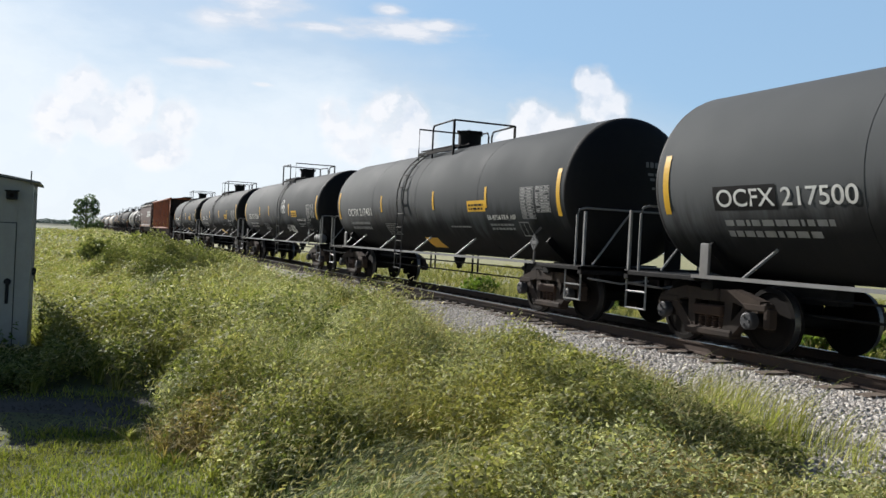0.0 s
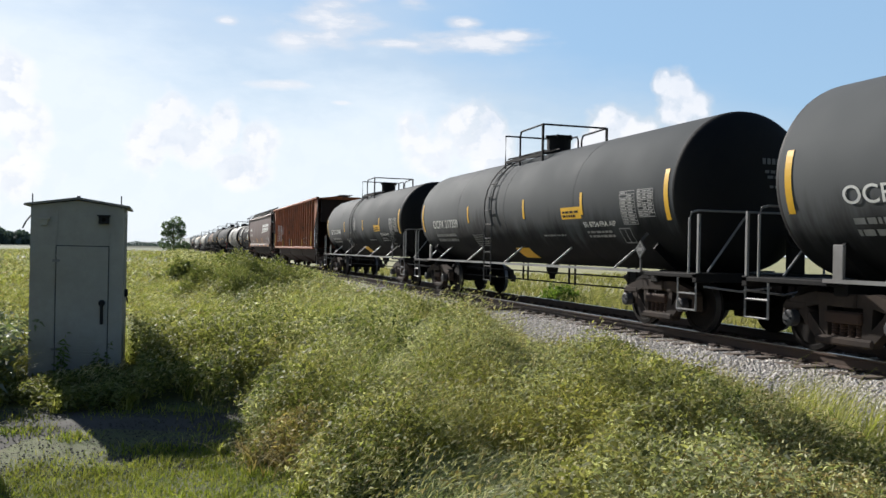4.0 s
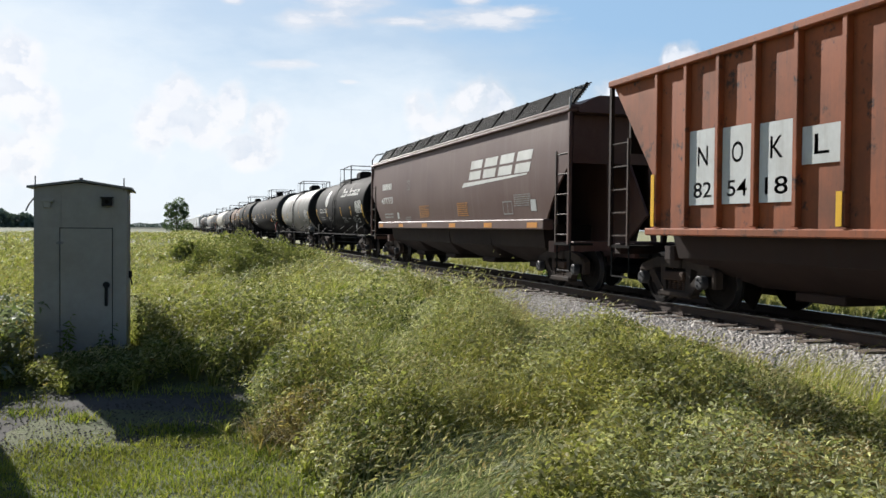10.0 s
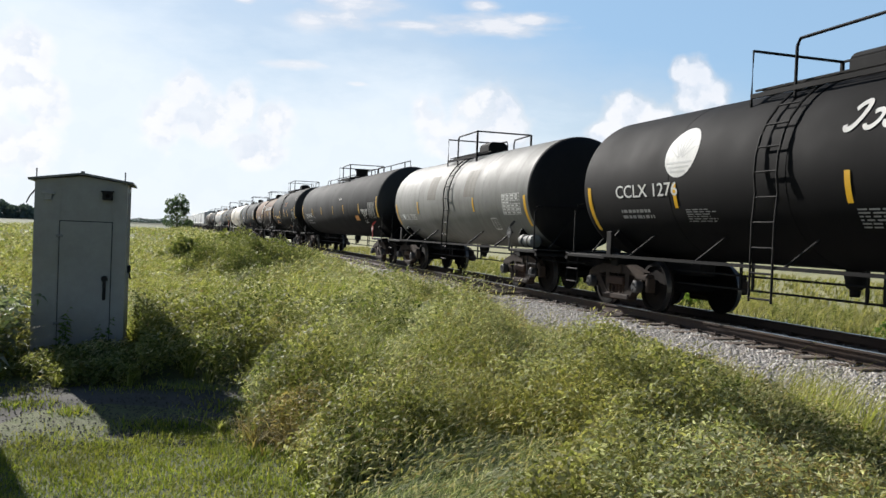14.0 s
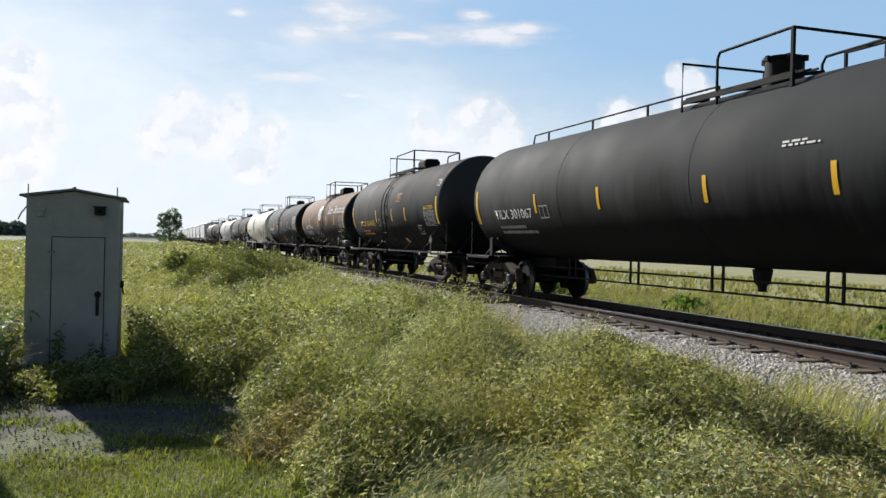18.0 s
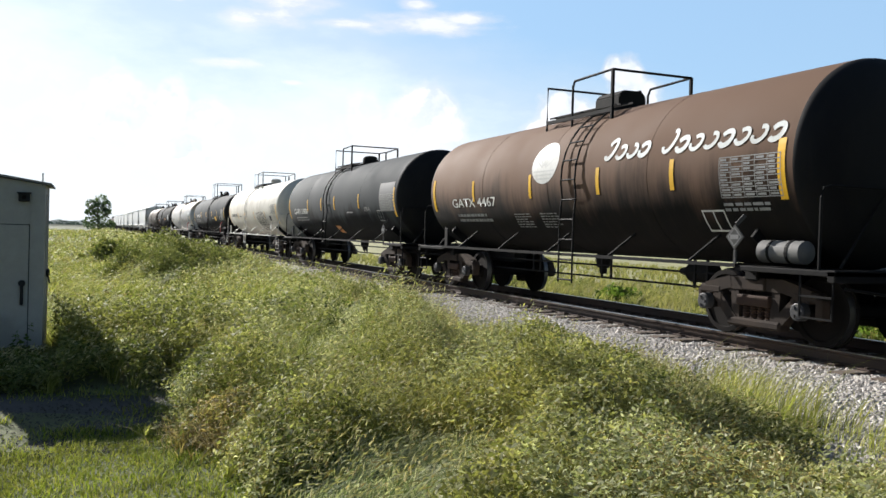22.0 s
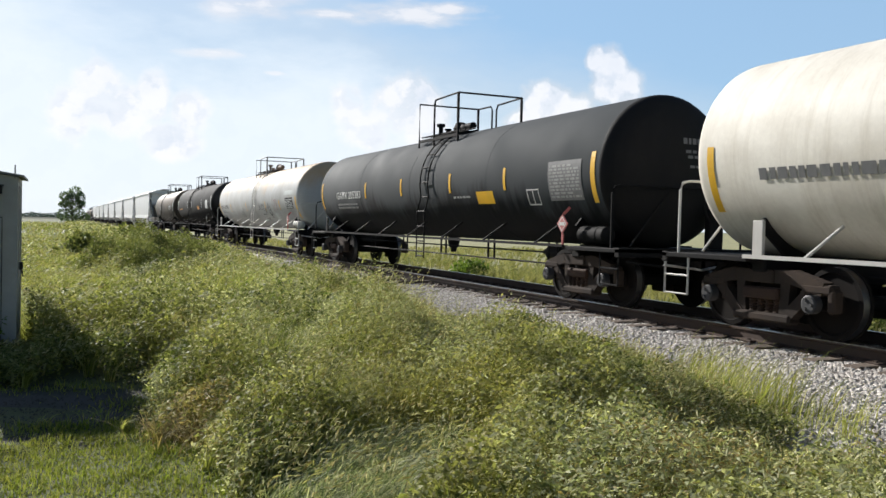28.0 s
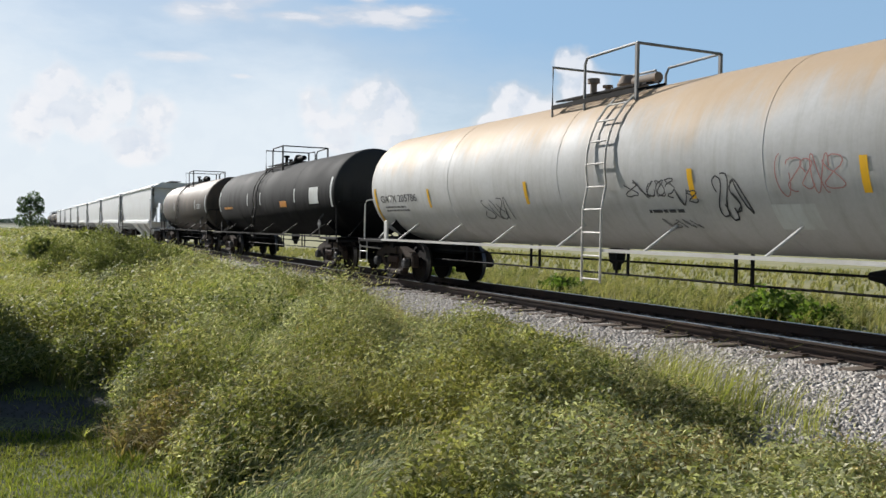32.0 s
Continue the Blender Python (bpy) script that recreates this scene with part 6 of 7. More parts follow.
def bare(x, y):
    """Lawn and gravel pad, where nothing tall grows."""
    pad_back = 9.55 + 0.16 * np.sin(x * 3.1 + 0.6) + 0.08 * np.sin(x * 8.0)
    return (x < lawn_edge(y)) & (y < pad_back)


def weed_ok(x, y):
    shed_box = (x > -1.62) & (x < -0.38) & (y > 11.25) & (y < 12.75)
    fuzzy = rng.normal(0, 0.07, x.shape) + rng.normal(0, 0.14, x.shape) * (x > 4.5)
    return (x + fuzzy < ballast_edge(y)) & ~bare(x + fuzzy, y + fuzzy) & ~shed_box


CELLS = np.random.default_rng(11).random((97, 89, 5))


def mounds(x, y, size, k=0):
    """Domes of leafy clumps: height share 0 to 1, and a number 0 to 1 that names the clump."""
    u, w = x / size + 3.7 * k, y / size + 5.3 * k
    i0, j0 = np.floor(u).astype(int), np.floor(w).astype(int)
    best, who = np.full(x.shape, 0.0), np.zeros(x.shape)
    for di in (-1, 0, 1):
        for dj in (-1, 0, 1):
            c = CELLS[(i0 + di) % 97, (j0 + dj) % 89]
            d2 = (u - (i0 + di + c[..., 0])) ** 2 + (w - (j0 + dj + c[..., 1])) ** 2
            v = (0.45 + 0.55 * c[..., 2]) * (1 - d2 / (0.55 + 0.65 * c[..., 3]) ** 2)
            who = np.where(v > best, c[..., 4], who)
            best = np.maximum(best, v)
    return best, who


STANDS = [(2.45, 10.3, 0.42, 0.50), (1.75, 8.2, 0.26, 0.45), (3.3, 8.9, 0.30, 0.50), (4.2, 10.8, 0.30, 0.60), (3.4, 12.6, 0.34, 0.60), (1.5, 12.0, 0.30, 0.60), (4.9, 13.6, 0.28, 0.60),
          (2.4, 14.8, 0.34, 0.80), (2.9, 7.2, 0.24, 0.40), (3.9, 7.5, 0.26, 0.45), (0.9, 14.6, 0.30, 0.70), (4.0, 16.6, 0.34, 0.90), (1.6, 18.5, 0.36, 1.00), (3.5, 5.7, 0.20, 0.45), (4.6, 8.4, 0.22, 0.45)]


def weed_height(x, y):
    big, _ = mounds(x, y, 1.6)
    small, _ = mounds(x, y, 0.55, 1)
    fine, _ = mounds(x, y, 0.21, 7)
    h = 0.04 + (0.22 + 0.78 * big) * (0.48 + 0.52 * small) * (0.84 + 0.16 * np.clip((y - 6) / 3, 0, 1)) + 0.14 * fine
    shade = (y > 9.4) & (x < 1.3)
    inner = np.where(shade, 1.0, np.clip((x - lawn_edge(y)) / 0.75, 0, 1))
    h = h * (0.30 + 0.70 * inner ** 0.8)
    far = np.clip((y - 13.5) / 5.5, 0, 1)
    room = ballast_edge(y) - x
    h = h * np.clip(0.25 + room / 2.3 + 0.8 * far, 0.25, 1.0)
    # a taller stand along the ballast farther up the line
    stand = far * np.exp(-((x - 5.0) / 1.5) ** 2) * np.clip((70 - y) / 20, 0, 1)
    h = np.maximum(h, stand * (0.50 + 0.30 * small + 0.20 * fine))
    bank = np.clip((y - 9.2) / 2.4, 0, 1)
    h = np.where(shade & (y < 12.3) & (x > -0.25), 0.14 + 0.46 * bank + 0.18 * small + 0.08 * fine, h)
    front = (x > -1.62) & (x <= -0.25) & (y > 9.4) & (y < 11.5)
    h = np.where(front, 0.08 + 0.16 * small + 0.08 * vnoise(x, y, 0.5, 3), h)
    h = np.where((x <= -1.62) & (y > 9.4) & (y < 13), 0.48 + 0.25 * small, h)
    h = h + 0.30 * np.clip((y - 14) / 16, 0, 1) * (big - 0.2) * np.clip(room / 1.5, 0, 1)
    h = h * (1 - 0.70 * swirl(x, y)) * (1 - 0.45 * np.clip((1.5 - x) / 1.0, 0, 1) * np.clip((y - 12.6) / 0.8, 0, 1))
    # a hollow with taller growth behind and beside it
    hollow = np.exp(-((x - 2.35) / 0.32) ** 2 - ((y - 9.9) / 0.55) ** 2)
    rim = np.exp(-((x - 2.75) / 0.75) ** 2 - ((y - 11.2) / 0.6) ** 2) + np.exp(-((x - 3.1) / 0.45) ** 2 - ((y - 9.2) / 0.9) ** 2)
    h = (h + 0.28 * rim) * (1 - 0.75 * hollow)
    # taller stands with a steep side towards the lawn
    for cx, cy, tall, wide in STANDS:
        back = y - cy - 0.25 * (x - cx)
        h = h + tall * np.clip(back / 0.14, 0, 1) * np.exp(-(np.maximum(back, 0) / 0.85) ** 2 - ((x - cx) / wide) ** 4)
    return np.clip(h, 0.06, 1.3)


def swirl(x, y):
    """Share of flattened grass, beside the lawn."""
    u, w = (x - 1.8) * 0.75 - (y - 5.1) * 0.66, (x - 1.8) * 0.66 + (y - 5.1) * 0.75
    return np.exp(-((u / 0.62) ** 2 + (w / 1.2) ** 2) ** 2)


def grassy(x, y):
    """Share of grass among the weeds."""
    g = 0.95 * np.exp(-((x - 2.1) / 1.1) ** 2 - ((y - 8.2) / 2.4) ** 2)
    g = g + 0.8 * np.clip((1.5 - x) / 1.0, 0, 1) * np.clip((y - 12.3) / 0.8, 0, 1)
    g = g + np.clip((y - 10) / 4, 0, 1) * np.clip(2.6 * vnoise(x, y, 2.3, 15) - 0.85, 0, 0.95)
    g = g + np.exp(-((x - 5.7) / 0.7) ** 2 - ((y - 6.4) / 1.0) ** 2)
    return np.clip(np.maximum(g, swirl(x, y) * 1.1), 0, 1)


def scatter(x0, x1, y0, y1, per_m2):
    n = int((x1 - x0) * (y1 - y0) * per_m2)
    x, y = rng.uniform(x0, x1, n), rng.uniform(y0, y1, n)
    k = weed_ok(x, y)
    return x[k], y[k]


def leaves(px, py, h, count, length, width, droop=0.5):
    """Broad leaves round a stem: quads (base, side, tip, side)."""
    n = len(px)
    pz = ground_height(px, py)
    t = rng.uniform(0.25, 1.0, (n, count))
    az = rng.uniform(0, 2 * np.pi, (n, 1)) + np.arange(count)[None, :] * 2.4 + rng.normal(0, 0.3, (n, count))
    lean = rng.normal(0, 0.16, (n, 1)) + 0.10
    leany = rng.normal(0, 0.14, (n, 1))
    bx = px[:, None] + lean * h[:, None] * t ** 2
    by = py[:, None] + leany * h[:, None] * t ** 2
    bz = pz[:, None] + h[:, None] * t
    L = length * rng.uniform(0.6, 1.25, (n, count)) * (1.15 - 0.55 * t)
    W = L * width
    el = rng.normal(0.15, 0.45, (n, count))
    dx, dy, dz = np.cos(az) * np.cos(el), np.sin(az) * np.cos(el), np.sin(el)
    sx, sy = -np.sin(az), np.cos(az)
    roll = rng.normal(0, 0.5, (n, count))
    base = np.stack([bx, by, bz], -1)
    d = np.stack([dx, dy, dz], -1)
    s = np.stack([sx * np.cos(roll), sy * np.cos(roll), np.sin(roll)], -1)
    mid = base + d * (L * 0.45)[..., None]
    tip = base + d * L[..., None]
    tip[..., 2] -= droop * L * rng.uniform(0.1, 0.6, (n, count))
    mid[..., 2] += 0.03 * L
    v = np.stack([base, mid + s * (W / 2)[..., None], tip, mid - s * (W / 2)[..., None]], -2)
    v = v.reshape(-1, 3)
    return v, np.arange(len(v)).reshape(-1, 4)


def blades(px, py, h, count, width, spread=0.35, wind=0.22, segs=3):
    """Arching grass blades, three quads each, that lean with the wind."""
    n = len(px)
    pz = ground_height(px, py)
    az = rng.uniform(0, 2 * np.pi, (n, count))
    H = h[:, None] * rng.uniform(0.55, 1.1, (n, count))
    out = H * spread * rng.uniform(0.3, 1.5, (n, count))
    ts = np.linspace(0, 1, segs + 1)
    w = width * rng.uniform(0.6, 1.3, (n, count))
    rows_ = []
    fx = -np.sin(az + rng.normal(0, 0.5, (n, count)))
    fy = np.cos(az)
    r0 = rng.uniform(0, 0.05, (n, count))
    for t in ts:
        x = px[:, None] + np.cos(az) * (r0 + out * t ** 2) + wind * H * t ** 2
        y = py[:, None] + np.sin(az) * (r0 + out * t ** 2) - wind * 0.4 * H * t ** 2
        z = pz[:, None] + H * (t - 0.28 * t ** 3)
        k = w * (1 - 0.92 * t ** 1.5) / 2
        a = np.stack([x + fx * k, y + fy * k, z], -1)
        c = np.stack([x - fx * k, y - fy * k, z], -1)
        rows_.append((a, c))
    v = np.stack([p for ac in rows_ for p in ac], -2).reshape(-1, 2 * (segs + 1), 3)
    m = len(v)
    base = (np.arange(m) * 2 * (segs + 1))[:, None]
    q = np.concatenate([base + np.array([[2 * i, 2 * i + 1, 2 * i + 3, 2 * i + 2]]) for i in range(segs)], 0)
    return v.reshape(-1, 3), q


def heads(px, py, h, size=0.07):
    """Nodding fuzzy seed heads: four-sided spindles at the top of bent stems, with the stem."""
    n = len(px)
    pz = ground_height(px, py)
    az = rng.normal(-0.35, 0.8, n)
    tilt = rng.uniform(0.2, 1.3, n)
    bx = px + rng.normal(0, 0.04, n) + 0.2 * h
    by = py + rng.normal(0, 0.04, n) - 0.06 * h
    bz = pz + h
    L = size * rng.uniform(0.6, 1.3, n)
    d = np.stack([np.cos(az) * np.sin(tilt), np.sin(az) * np.sin(tilt), np.cos(tilt)], -1)
    s = np.stack([-np.sin(az), np.cos(az), np.zeros(n)], -1)
    u = np.cross(d, s)
    base = np.stack([bx, by, bz], -1)
    r = L * 0.095
    rings = []
    for t, k in ((0.0, 0.6), (0.45, 1.1), (1.0, 0.3)):
        c = base + d * (L * t)[:, None]
        c[:, 2] -= 0.25 * L * t * t
        rr = (r * k)[:, None]
        rings += [c + s * rr, c + u * rr - s * rr * 0.5, c - u * rr - s * rr * 0.5]
    v = np.stack(rings, 1)
    b0 = (np.arange(n) * 9)[:, None]
    q = []
    for i in range(2):
        for j in range(3):
            q.append(b0 + np.array([[3 * i + j, 3 * i + (j + 1) % 3, 3 * i + 3 + (j + 1) % 3, 3 * i + 3 + j]]))
    return v.reshape(-1, 3), np.concatenate(q, 0)


def join(parts_):
    vs, qs, o = [], [], 0
    for v, q in parts_:
        vs.append(v)
        qs.append(q + o)
        o += len(v)
    return np.concatenate(vs), np.concatenate(qs)


def stuff(name, parts_, mat, label, category):
    v, q = join(parts_)
    return tagged(array_mesh(name, v, q, mat), label, category, kind="stuff")


def leaf_cover(x, y, length, width, low=0.12, high=1.0):
    """Single leaves hung through the upper canopy, tilted every way, one quad each."""
    n = len(x)
    h = weed_height(x, y)
    z = ground_height(x, y) + high * h * (1 - (1 - low) * rng.random(n) ** 1.6) * rng.uniform(0.9, 1.08, n)
    az, el, roll = rng.uniform(0, 6.283, n), rng.normal(0.1, 0.5, n), rng.normal(0, 0.6, n)
    d = np.stack([np.cos(az) * np.cos(el), np.sin(az) * np.cos(el), np.sin(el)], -1)
    sd = np.stack([-np.sin(az) * np.cos(roll), np.cos(az) * np.cos(roll), np.sin(roll)], -1)
    L = (length * rng.uniform(0.55, 1.35, n))[:, None]
    c = np.stack([x, y, z], -1)
    tip = c + d * L
    tip[:, 2] -= L[:, 0] * rng.uniform(0.0, 0.4, n)
    mid = c + d * L * 0.42
    v = np.stack([c, mid + sd * L * width / 2, tip, mid - sd * L * width / 2], 1).reshape(-1, 3)
    return v, np.arange(len(v)).reshape(-1, 4)


# tall weeds between lawn and ballast, coarser with distance
def gaps(x, y):
    """Share of growth: full on the clumps, thin in the gaps between them."""
    small, _ = mounds(x, y, 0.55, 1)
    big, _ = mounds(x, y, 1.6)
    return np.clip((0.75 * small + 0.35 * big - 0.17) / 0.26, 0.07, 1)


kinds = {"green": [], "olive": [], "pale": [], "dry": []}
wb, ws = [], []
for x0, x1, y0, y1, nl, nb, nh, k in ((0.4, 6.6, 1.6, 9.5, 9000, 92, 2200, 1.0), (-6.0, 6.6, 9.4, 18.0, 3300, 36, 520, 1.3), (-9.0, 6.6, 18.0, 34.0, 1000, 13, 90, 2.1), (-14.0, 6.6, 34.0, 75.0, 190, 2.5, 14, 4.0), (-30.0, 6.4, 75.0, 220.0, 15, 0.5, 0.3, 8.0)):
    x, y = scatter(x0, x1, y0, y1, nl)
    m = rng.random(len(x)) < gaps(x, y) * (1 - 0.96 * grassy(x, y)) * (1 - 0.95 * swirl(x, y))
    x, y = x[m], y[m]
    _, who = mounds(x, y, 0.85, 4)
    zone = vnoise(x, y, 1.9, 6)
    near = np.exp(-((x - 4.2) / 1.9) ** 2 - ((y - 4.8) / 2.0) ** 2)
    pick = np.clip(0.46 * who + 0.40 * zone + 0.09 + near * rng.normal(0.10, 0.22, len(x)) + rng.normal(0, 0.10, len(x)), 0, 1)
    # leaves by the shed all take the dark green, painting in its shade
    shaded = (y > 9.3) & (y < 12.5) & (x < 1.2)
    tan = np.exp(-((x - 0.98) / 0.28) ** 2 - ((y - 7.0) / 0.5) ** 2) * 1.1 > rng.random(len(x))
    for key, lo, hi, ll, ww in (("green", -1, 0.35, 0.047, 0.48), ("olive", 0.35, 0.58, 0.042, 0.40), ("pale", 0.58, 0.90, 0.042, 0.36), ("dry", 0.90, 2, 0.042, 0.30)):
        m = (pick >= lo) & (pick < hi) & ~tan & ~shaded
        if key == "green":
            m = m | shaded
        if key == "dry":
            m = m | tan
        kinds[key].append(leaf_cover(x[m], y[m], ll * k, ww))
    x, y = scatter(x0, x1, y0, y1, nl * 0.025)
    kinds["dry"].append(leaf_cover(x, y, 0.05 * k, 0.3, 0.1, 0.72))
    # grass in tufts that arch outwards
    x, y = scatter(x0, x1, y0, y1, nb)
    h = weed_height(x, y) * rng.uniform(0.75, 1.15, len(x)) + 0.08
    keep = rng.random(len(x)) < (0.30 + 0.70 * grassy(x, y)) * (1 - swirl(x, y)) * (0.22 + 0.78 * gaps(x, y))
    wb.append(blades(x[keep], y[keep], h[keep], 24, 0.0120 * min(k, 2.4), 0.58, 0.24, 3 if k < 1.5 else 2))
    x, y = scatter(x0, x1, y0, y1, nh)
    h = weed_height(x, y) * rng.uniform(0.7, 1.2, len(x))
    keep = (rng.random(len(x)) < 0.22 + 0.78 * np.clip((y - 3.6) / 2.6, 0, 1)) & (vnoise(x, y, 0.9, 5) * 0.7 + 0.3 * vnoise(x, y, 0.25, 13) > rng.uniform(0.38, 0.8, len(x))) & (rng.random(len(x)) < gaps(x, y) * (1 - 0.85 * grassy(x, y)))
    ws.append(heads(x[keep], y[keep], h[keep], 0.045 * k))
# flattened pale swirl of grass by the lawn
x, y = rng.uniform(0.6, 3.2, 5200), rng.uniform(3.4, 6.8, 5200)
m = swirl(x, y) > rng.uniform(0.15, 0.9, 5200)
x, y = x[m], y[m]
k = rng.random(len(x)) < 0.8
flat = [blades(x[k], y[k], rng.uniform(0.14, 0.40, k.sum()) * (0.6 + 0.8 * vnoise(x[k], y[k], 0.3, 21)), 5, 0.010, 0.8, 0.6)]
ws.append(heads(x, y, rng.uniform(0.14, 0.42, len(x)) * (0.5 + 0.9 * vnoise(x, y, 0.35, 22)), 0.045))
for _ in range(3):
    kinds["pale"].append(leaf_cover(x + rng.normal(0, 0.12, len(x)), y + rng.normal(0, 0.12, len(x)), 0.045, 0.26))
x, y = rng.normal(1.0, 0.14, 240), rng.normal(6.95, 0.25, 240)
dry = [blades(x, y, rng.uniform(0.12, 0.3, 240), 5, 0.010, 1.2, 0.1)]
stuff("broadleaf_weeds", kinds["green"], M["greenweed"], "clumps of broad-leaved green weeds", "weeds")
stuff("weed_thicket", kinds["olive"], M["weed"], "dense green and yellowing weeds beside the railway", "weeds")
stuff("pale_weeds", kinds["pale"], M["paleweed"], "pale-leaved weeds that catch the light", "weeds")
stuff("dry_weeds", kinds["dry"] + dry, M["dryweed"], "dry straw-coloured weeds and dead grass", "weeds")
stuff("tall_grass", wb, M["blade"], "tall unmown grass bent by the wind", "grass")
stuff("flattened_grass", flat, leaf_material("flattened_grass_blades", [(0.10, 0.15, 0.06), (0.26, 0.31, 0.16), (0.45, 0.48, 0.30), (0.66, 0.66, 0.48)], 0.40), "pale grass laid flat in a swirl beside the lawn", "grass")
stuff("grass_seed_heads", ws, M["seed"], "pale nodding grass seed heads over the weeds", "grass")

# a few tall grasses that rise before the track
x = np.concatenate([rng.normal(5.8, 0.34, 190), rng.normal(6.7, 0.30, 40), rng.uniform(6.2, 6.9, 50)])
y = np.concatenate([rng.normal(6.2, 0.6, 190), rng.normal(7.6, 0.6, 40), rng.uniform(8, 30, 50)])
stuff("reed_tufts", [blades(x, y, rng.uniform(0.35, 0.85, len(x)), 6, 0.008, 0.34, 0.30)], M["blade"], "tall grass tufts at the ballast's edge", "grass")

# lawn and tufts on the gravel
n = 100000
x, y = rng.uniform(-4.5, 1.7, n), rng.uniform(3.2, 7.9, n)
rag = 7.36 + 0.22 * np.sin(x * 1.7 + 0.5) + 0.12 * np.sin(x * 6.3) + rng.normal(0, 0.16, n) + 0.35 * (vnoise(x, y, 0.4, 8) - 0.5)
k = (x < lawn_edge(y) + 0.3 + rng.normal(0, 0.15, n)) & (y < rag) & (vnoise(x, y, 0.35, 9) > rng.uniform(-0.4, 0.35, n))
x, y = x[k], y[k]
lawn = [blades(x, y, rng.uniform(0.03, 0.07, len(x)) * (0.6 + 0.9 * vnoise(x, y, 0.3, 10)), 1, 0.008, 0.8, 0.1, 2)]
for cx, cy, r, c in ((-0.72, 8.15, 0.10, 160), (-1.15, 8.5, 0.14, 260), (-1.75, 8.3, 0.25, 520), (-0.05, 7.6, 0.16, 260), (-1.4, 9.2, 0.2, 200), (-2.3, 8.6, 0.4, 500), (0.35, 7.6, 0.2, 260), (0.6, 8.4, 0.2, 240), (0.3, 9.2, 0.25, 240), (-0.4, 9.3, 0.2, 160)):
    x, y = rng.normal(cx, r, c), rng.normal(cy, r * 0.8, c)
    lawn.append(blades(x, y, rng.uniform(0.04, 0.13, c), 1, 0.01, 0.8, 0.1, 2))
n = 26000
x, y = rng.uniform(-6.0, 2.5, n), rng.uniform(-4.0, 3.4, n)
lawn.append(blades(x, y, rng.uniform(0.03, 0.07, n), 1, 0.014, 0.8, 0.1, 2))
stuff("lawn_grass", lawn, M["lawn"], "short mown green lawn", "grass")

# silvery broad weeds beside the shed
x, y = rng.uniform(-3.4, -1.62, 300), rng.uniform(9.75, 12.4, 300)
stuff("silver_weeds", [leaves(x, y, rng.uniform(0.5, 0.95, 300), 18, 0.16, 0.42, 0.9)], leaf_material("silvery_weed_leaves", [(0.10, 0.14, 0.07), (0.22, 0.26, 0.19), (0.32, 0.36, 0.29)], 0.35), "silvery broad-leaved weeds beside the shed", "weeds")
x, y = np.array([-1.16, -1.2, -1.1, -0.72, -0.66]), np.array([11.15, 11.2, 11.2, 11.2, 11.15])
stuff("shed_weeds", [leaves(x, y, np.array([0.62, 0.5, 0.45, 0.4, 0.5]), 26, 0.12, 0.4, 0.5)], M["bush"], "dark weeds against the shed door", "weeds")


def bush(cx, cy, rx, ry, h, count, size, name, mat, label):
    """Many leaves in an uneven mound over short stems."""
    n = count
    u = rng.normal(0, 1, (n, 3))
    u /= np.linalg.norm(u, axis=1)[:, None]
    u[:, 2] = np.abs(u[:, 2])
    r = rng.uniform(0.2, 1.0, n) ** 0.4
    lump = 0.85 + 0.2 * np.sin(5 * u[:, 0] + 3 * u[:, 2]) * np.sin(4 * u[:, 1] + 1)
    c = np.stack([cx + u[:, 0] * r * rx * lump, cy + u[:, 1] * r * ry * lump, ground_height(cx, cy) + u[:, 2] * r * h * lump], -1)
    d = rng.normal(0, 1, (n, 3))
    d /= np.linalg.norm(d, axis=1)[:, None]
    s = np.cross(d, rng.normal(0, 1, (n, 3)))
    s /= np.linalg.norm(s, axis=1)[:, None]
    L = size * rng.uniform(0.5, 1.3, n)[:, None]
    v = np.stack([c - d * L / 2, c + s * L * 0.3, c + d * L / 2, c - s * L * 0.3], 1).reshape(-1, 3)
    return v, np.arange(len(v)).reshape(-1, 4)


def bush_thing(spec, name, mat, label):
    root = tagged(new(name), label, "bush", "roadside bushes")
    for cx, cy, rx, ry, h, n, s in spec:
        v, q = bush(cx, cy, rx, ry, h, n, s, name, mat, label)
        f = array_mesh("foliage", v, q, mat)
        f.parent = root
    bm = bmesh.new()
    for k in range(5):
        cx, cy, rx, ry, h = spec[0][:5]
        a = k * 1.3
        tube(bm, [(cx, cy, -0.1), (cx + 0.3 * rx * math.cos(a), cy + 0.3 * ry * math.sin(a), h * 0.5)], 0.015, 5)
    part("stem_cluster", bm, M["tie"], root)
    return root


bush_thing([(2.5, 26.0, 1.7, 1.4, 1.75, 26000, 0.06), (3.6, 26.6, 1.2, 1.2, 1.5, 13000, 0.06), (1.3, 26.9, 1.2, 1.2, 1.4, 12000, 0.06), (2.3, 24.6, 1.3, 1.0, 1.25, 10000, 0.06)], "roadside_bush", M["bushy"], "broad olive green bush among the weeds")
bush_thing([(1.0, 40, 1.4, 1.4, 1.3, 1500, 0.22)], "roadside_bush", M["bushy"], "low green bush among the weeds")
bush_thing([(3.6, 50, 1.8, 1.8, 1.5, 1500, 0.26)], "roadside_bush", M["bushy"], "low green bush among the weeds")
bush_thing([(13.6, 12.6, 0.75, 1.0, 0.75, 1500, 0.13), (13.4, 11.4, 0.5, 0.6, 0.5, 700, 0.12)], "roadside_bush", M["bush"], "dark green leafy bush beyond the track")
bush_thing([(13.8, 20.5, 0.6, 0.9, 0.5, 700, 0.14)], "roadside_bush", M["bush"], "small green bush beyond the track")
bush_thing([(13.2, 27.5, 0.7, 1.1, 0.75, 900, 0.15)], "roadside_bush", M["bush"], "yellow green bush beyond the track")

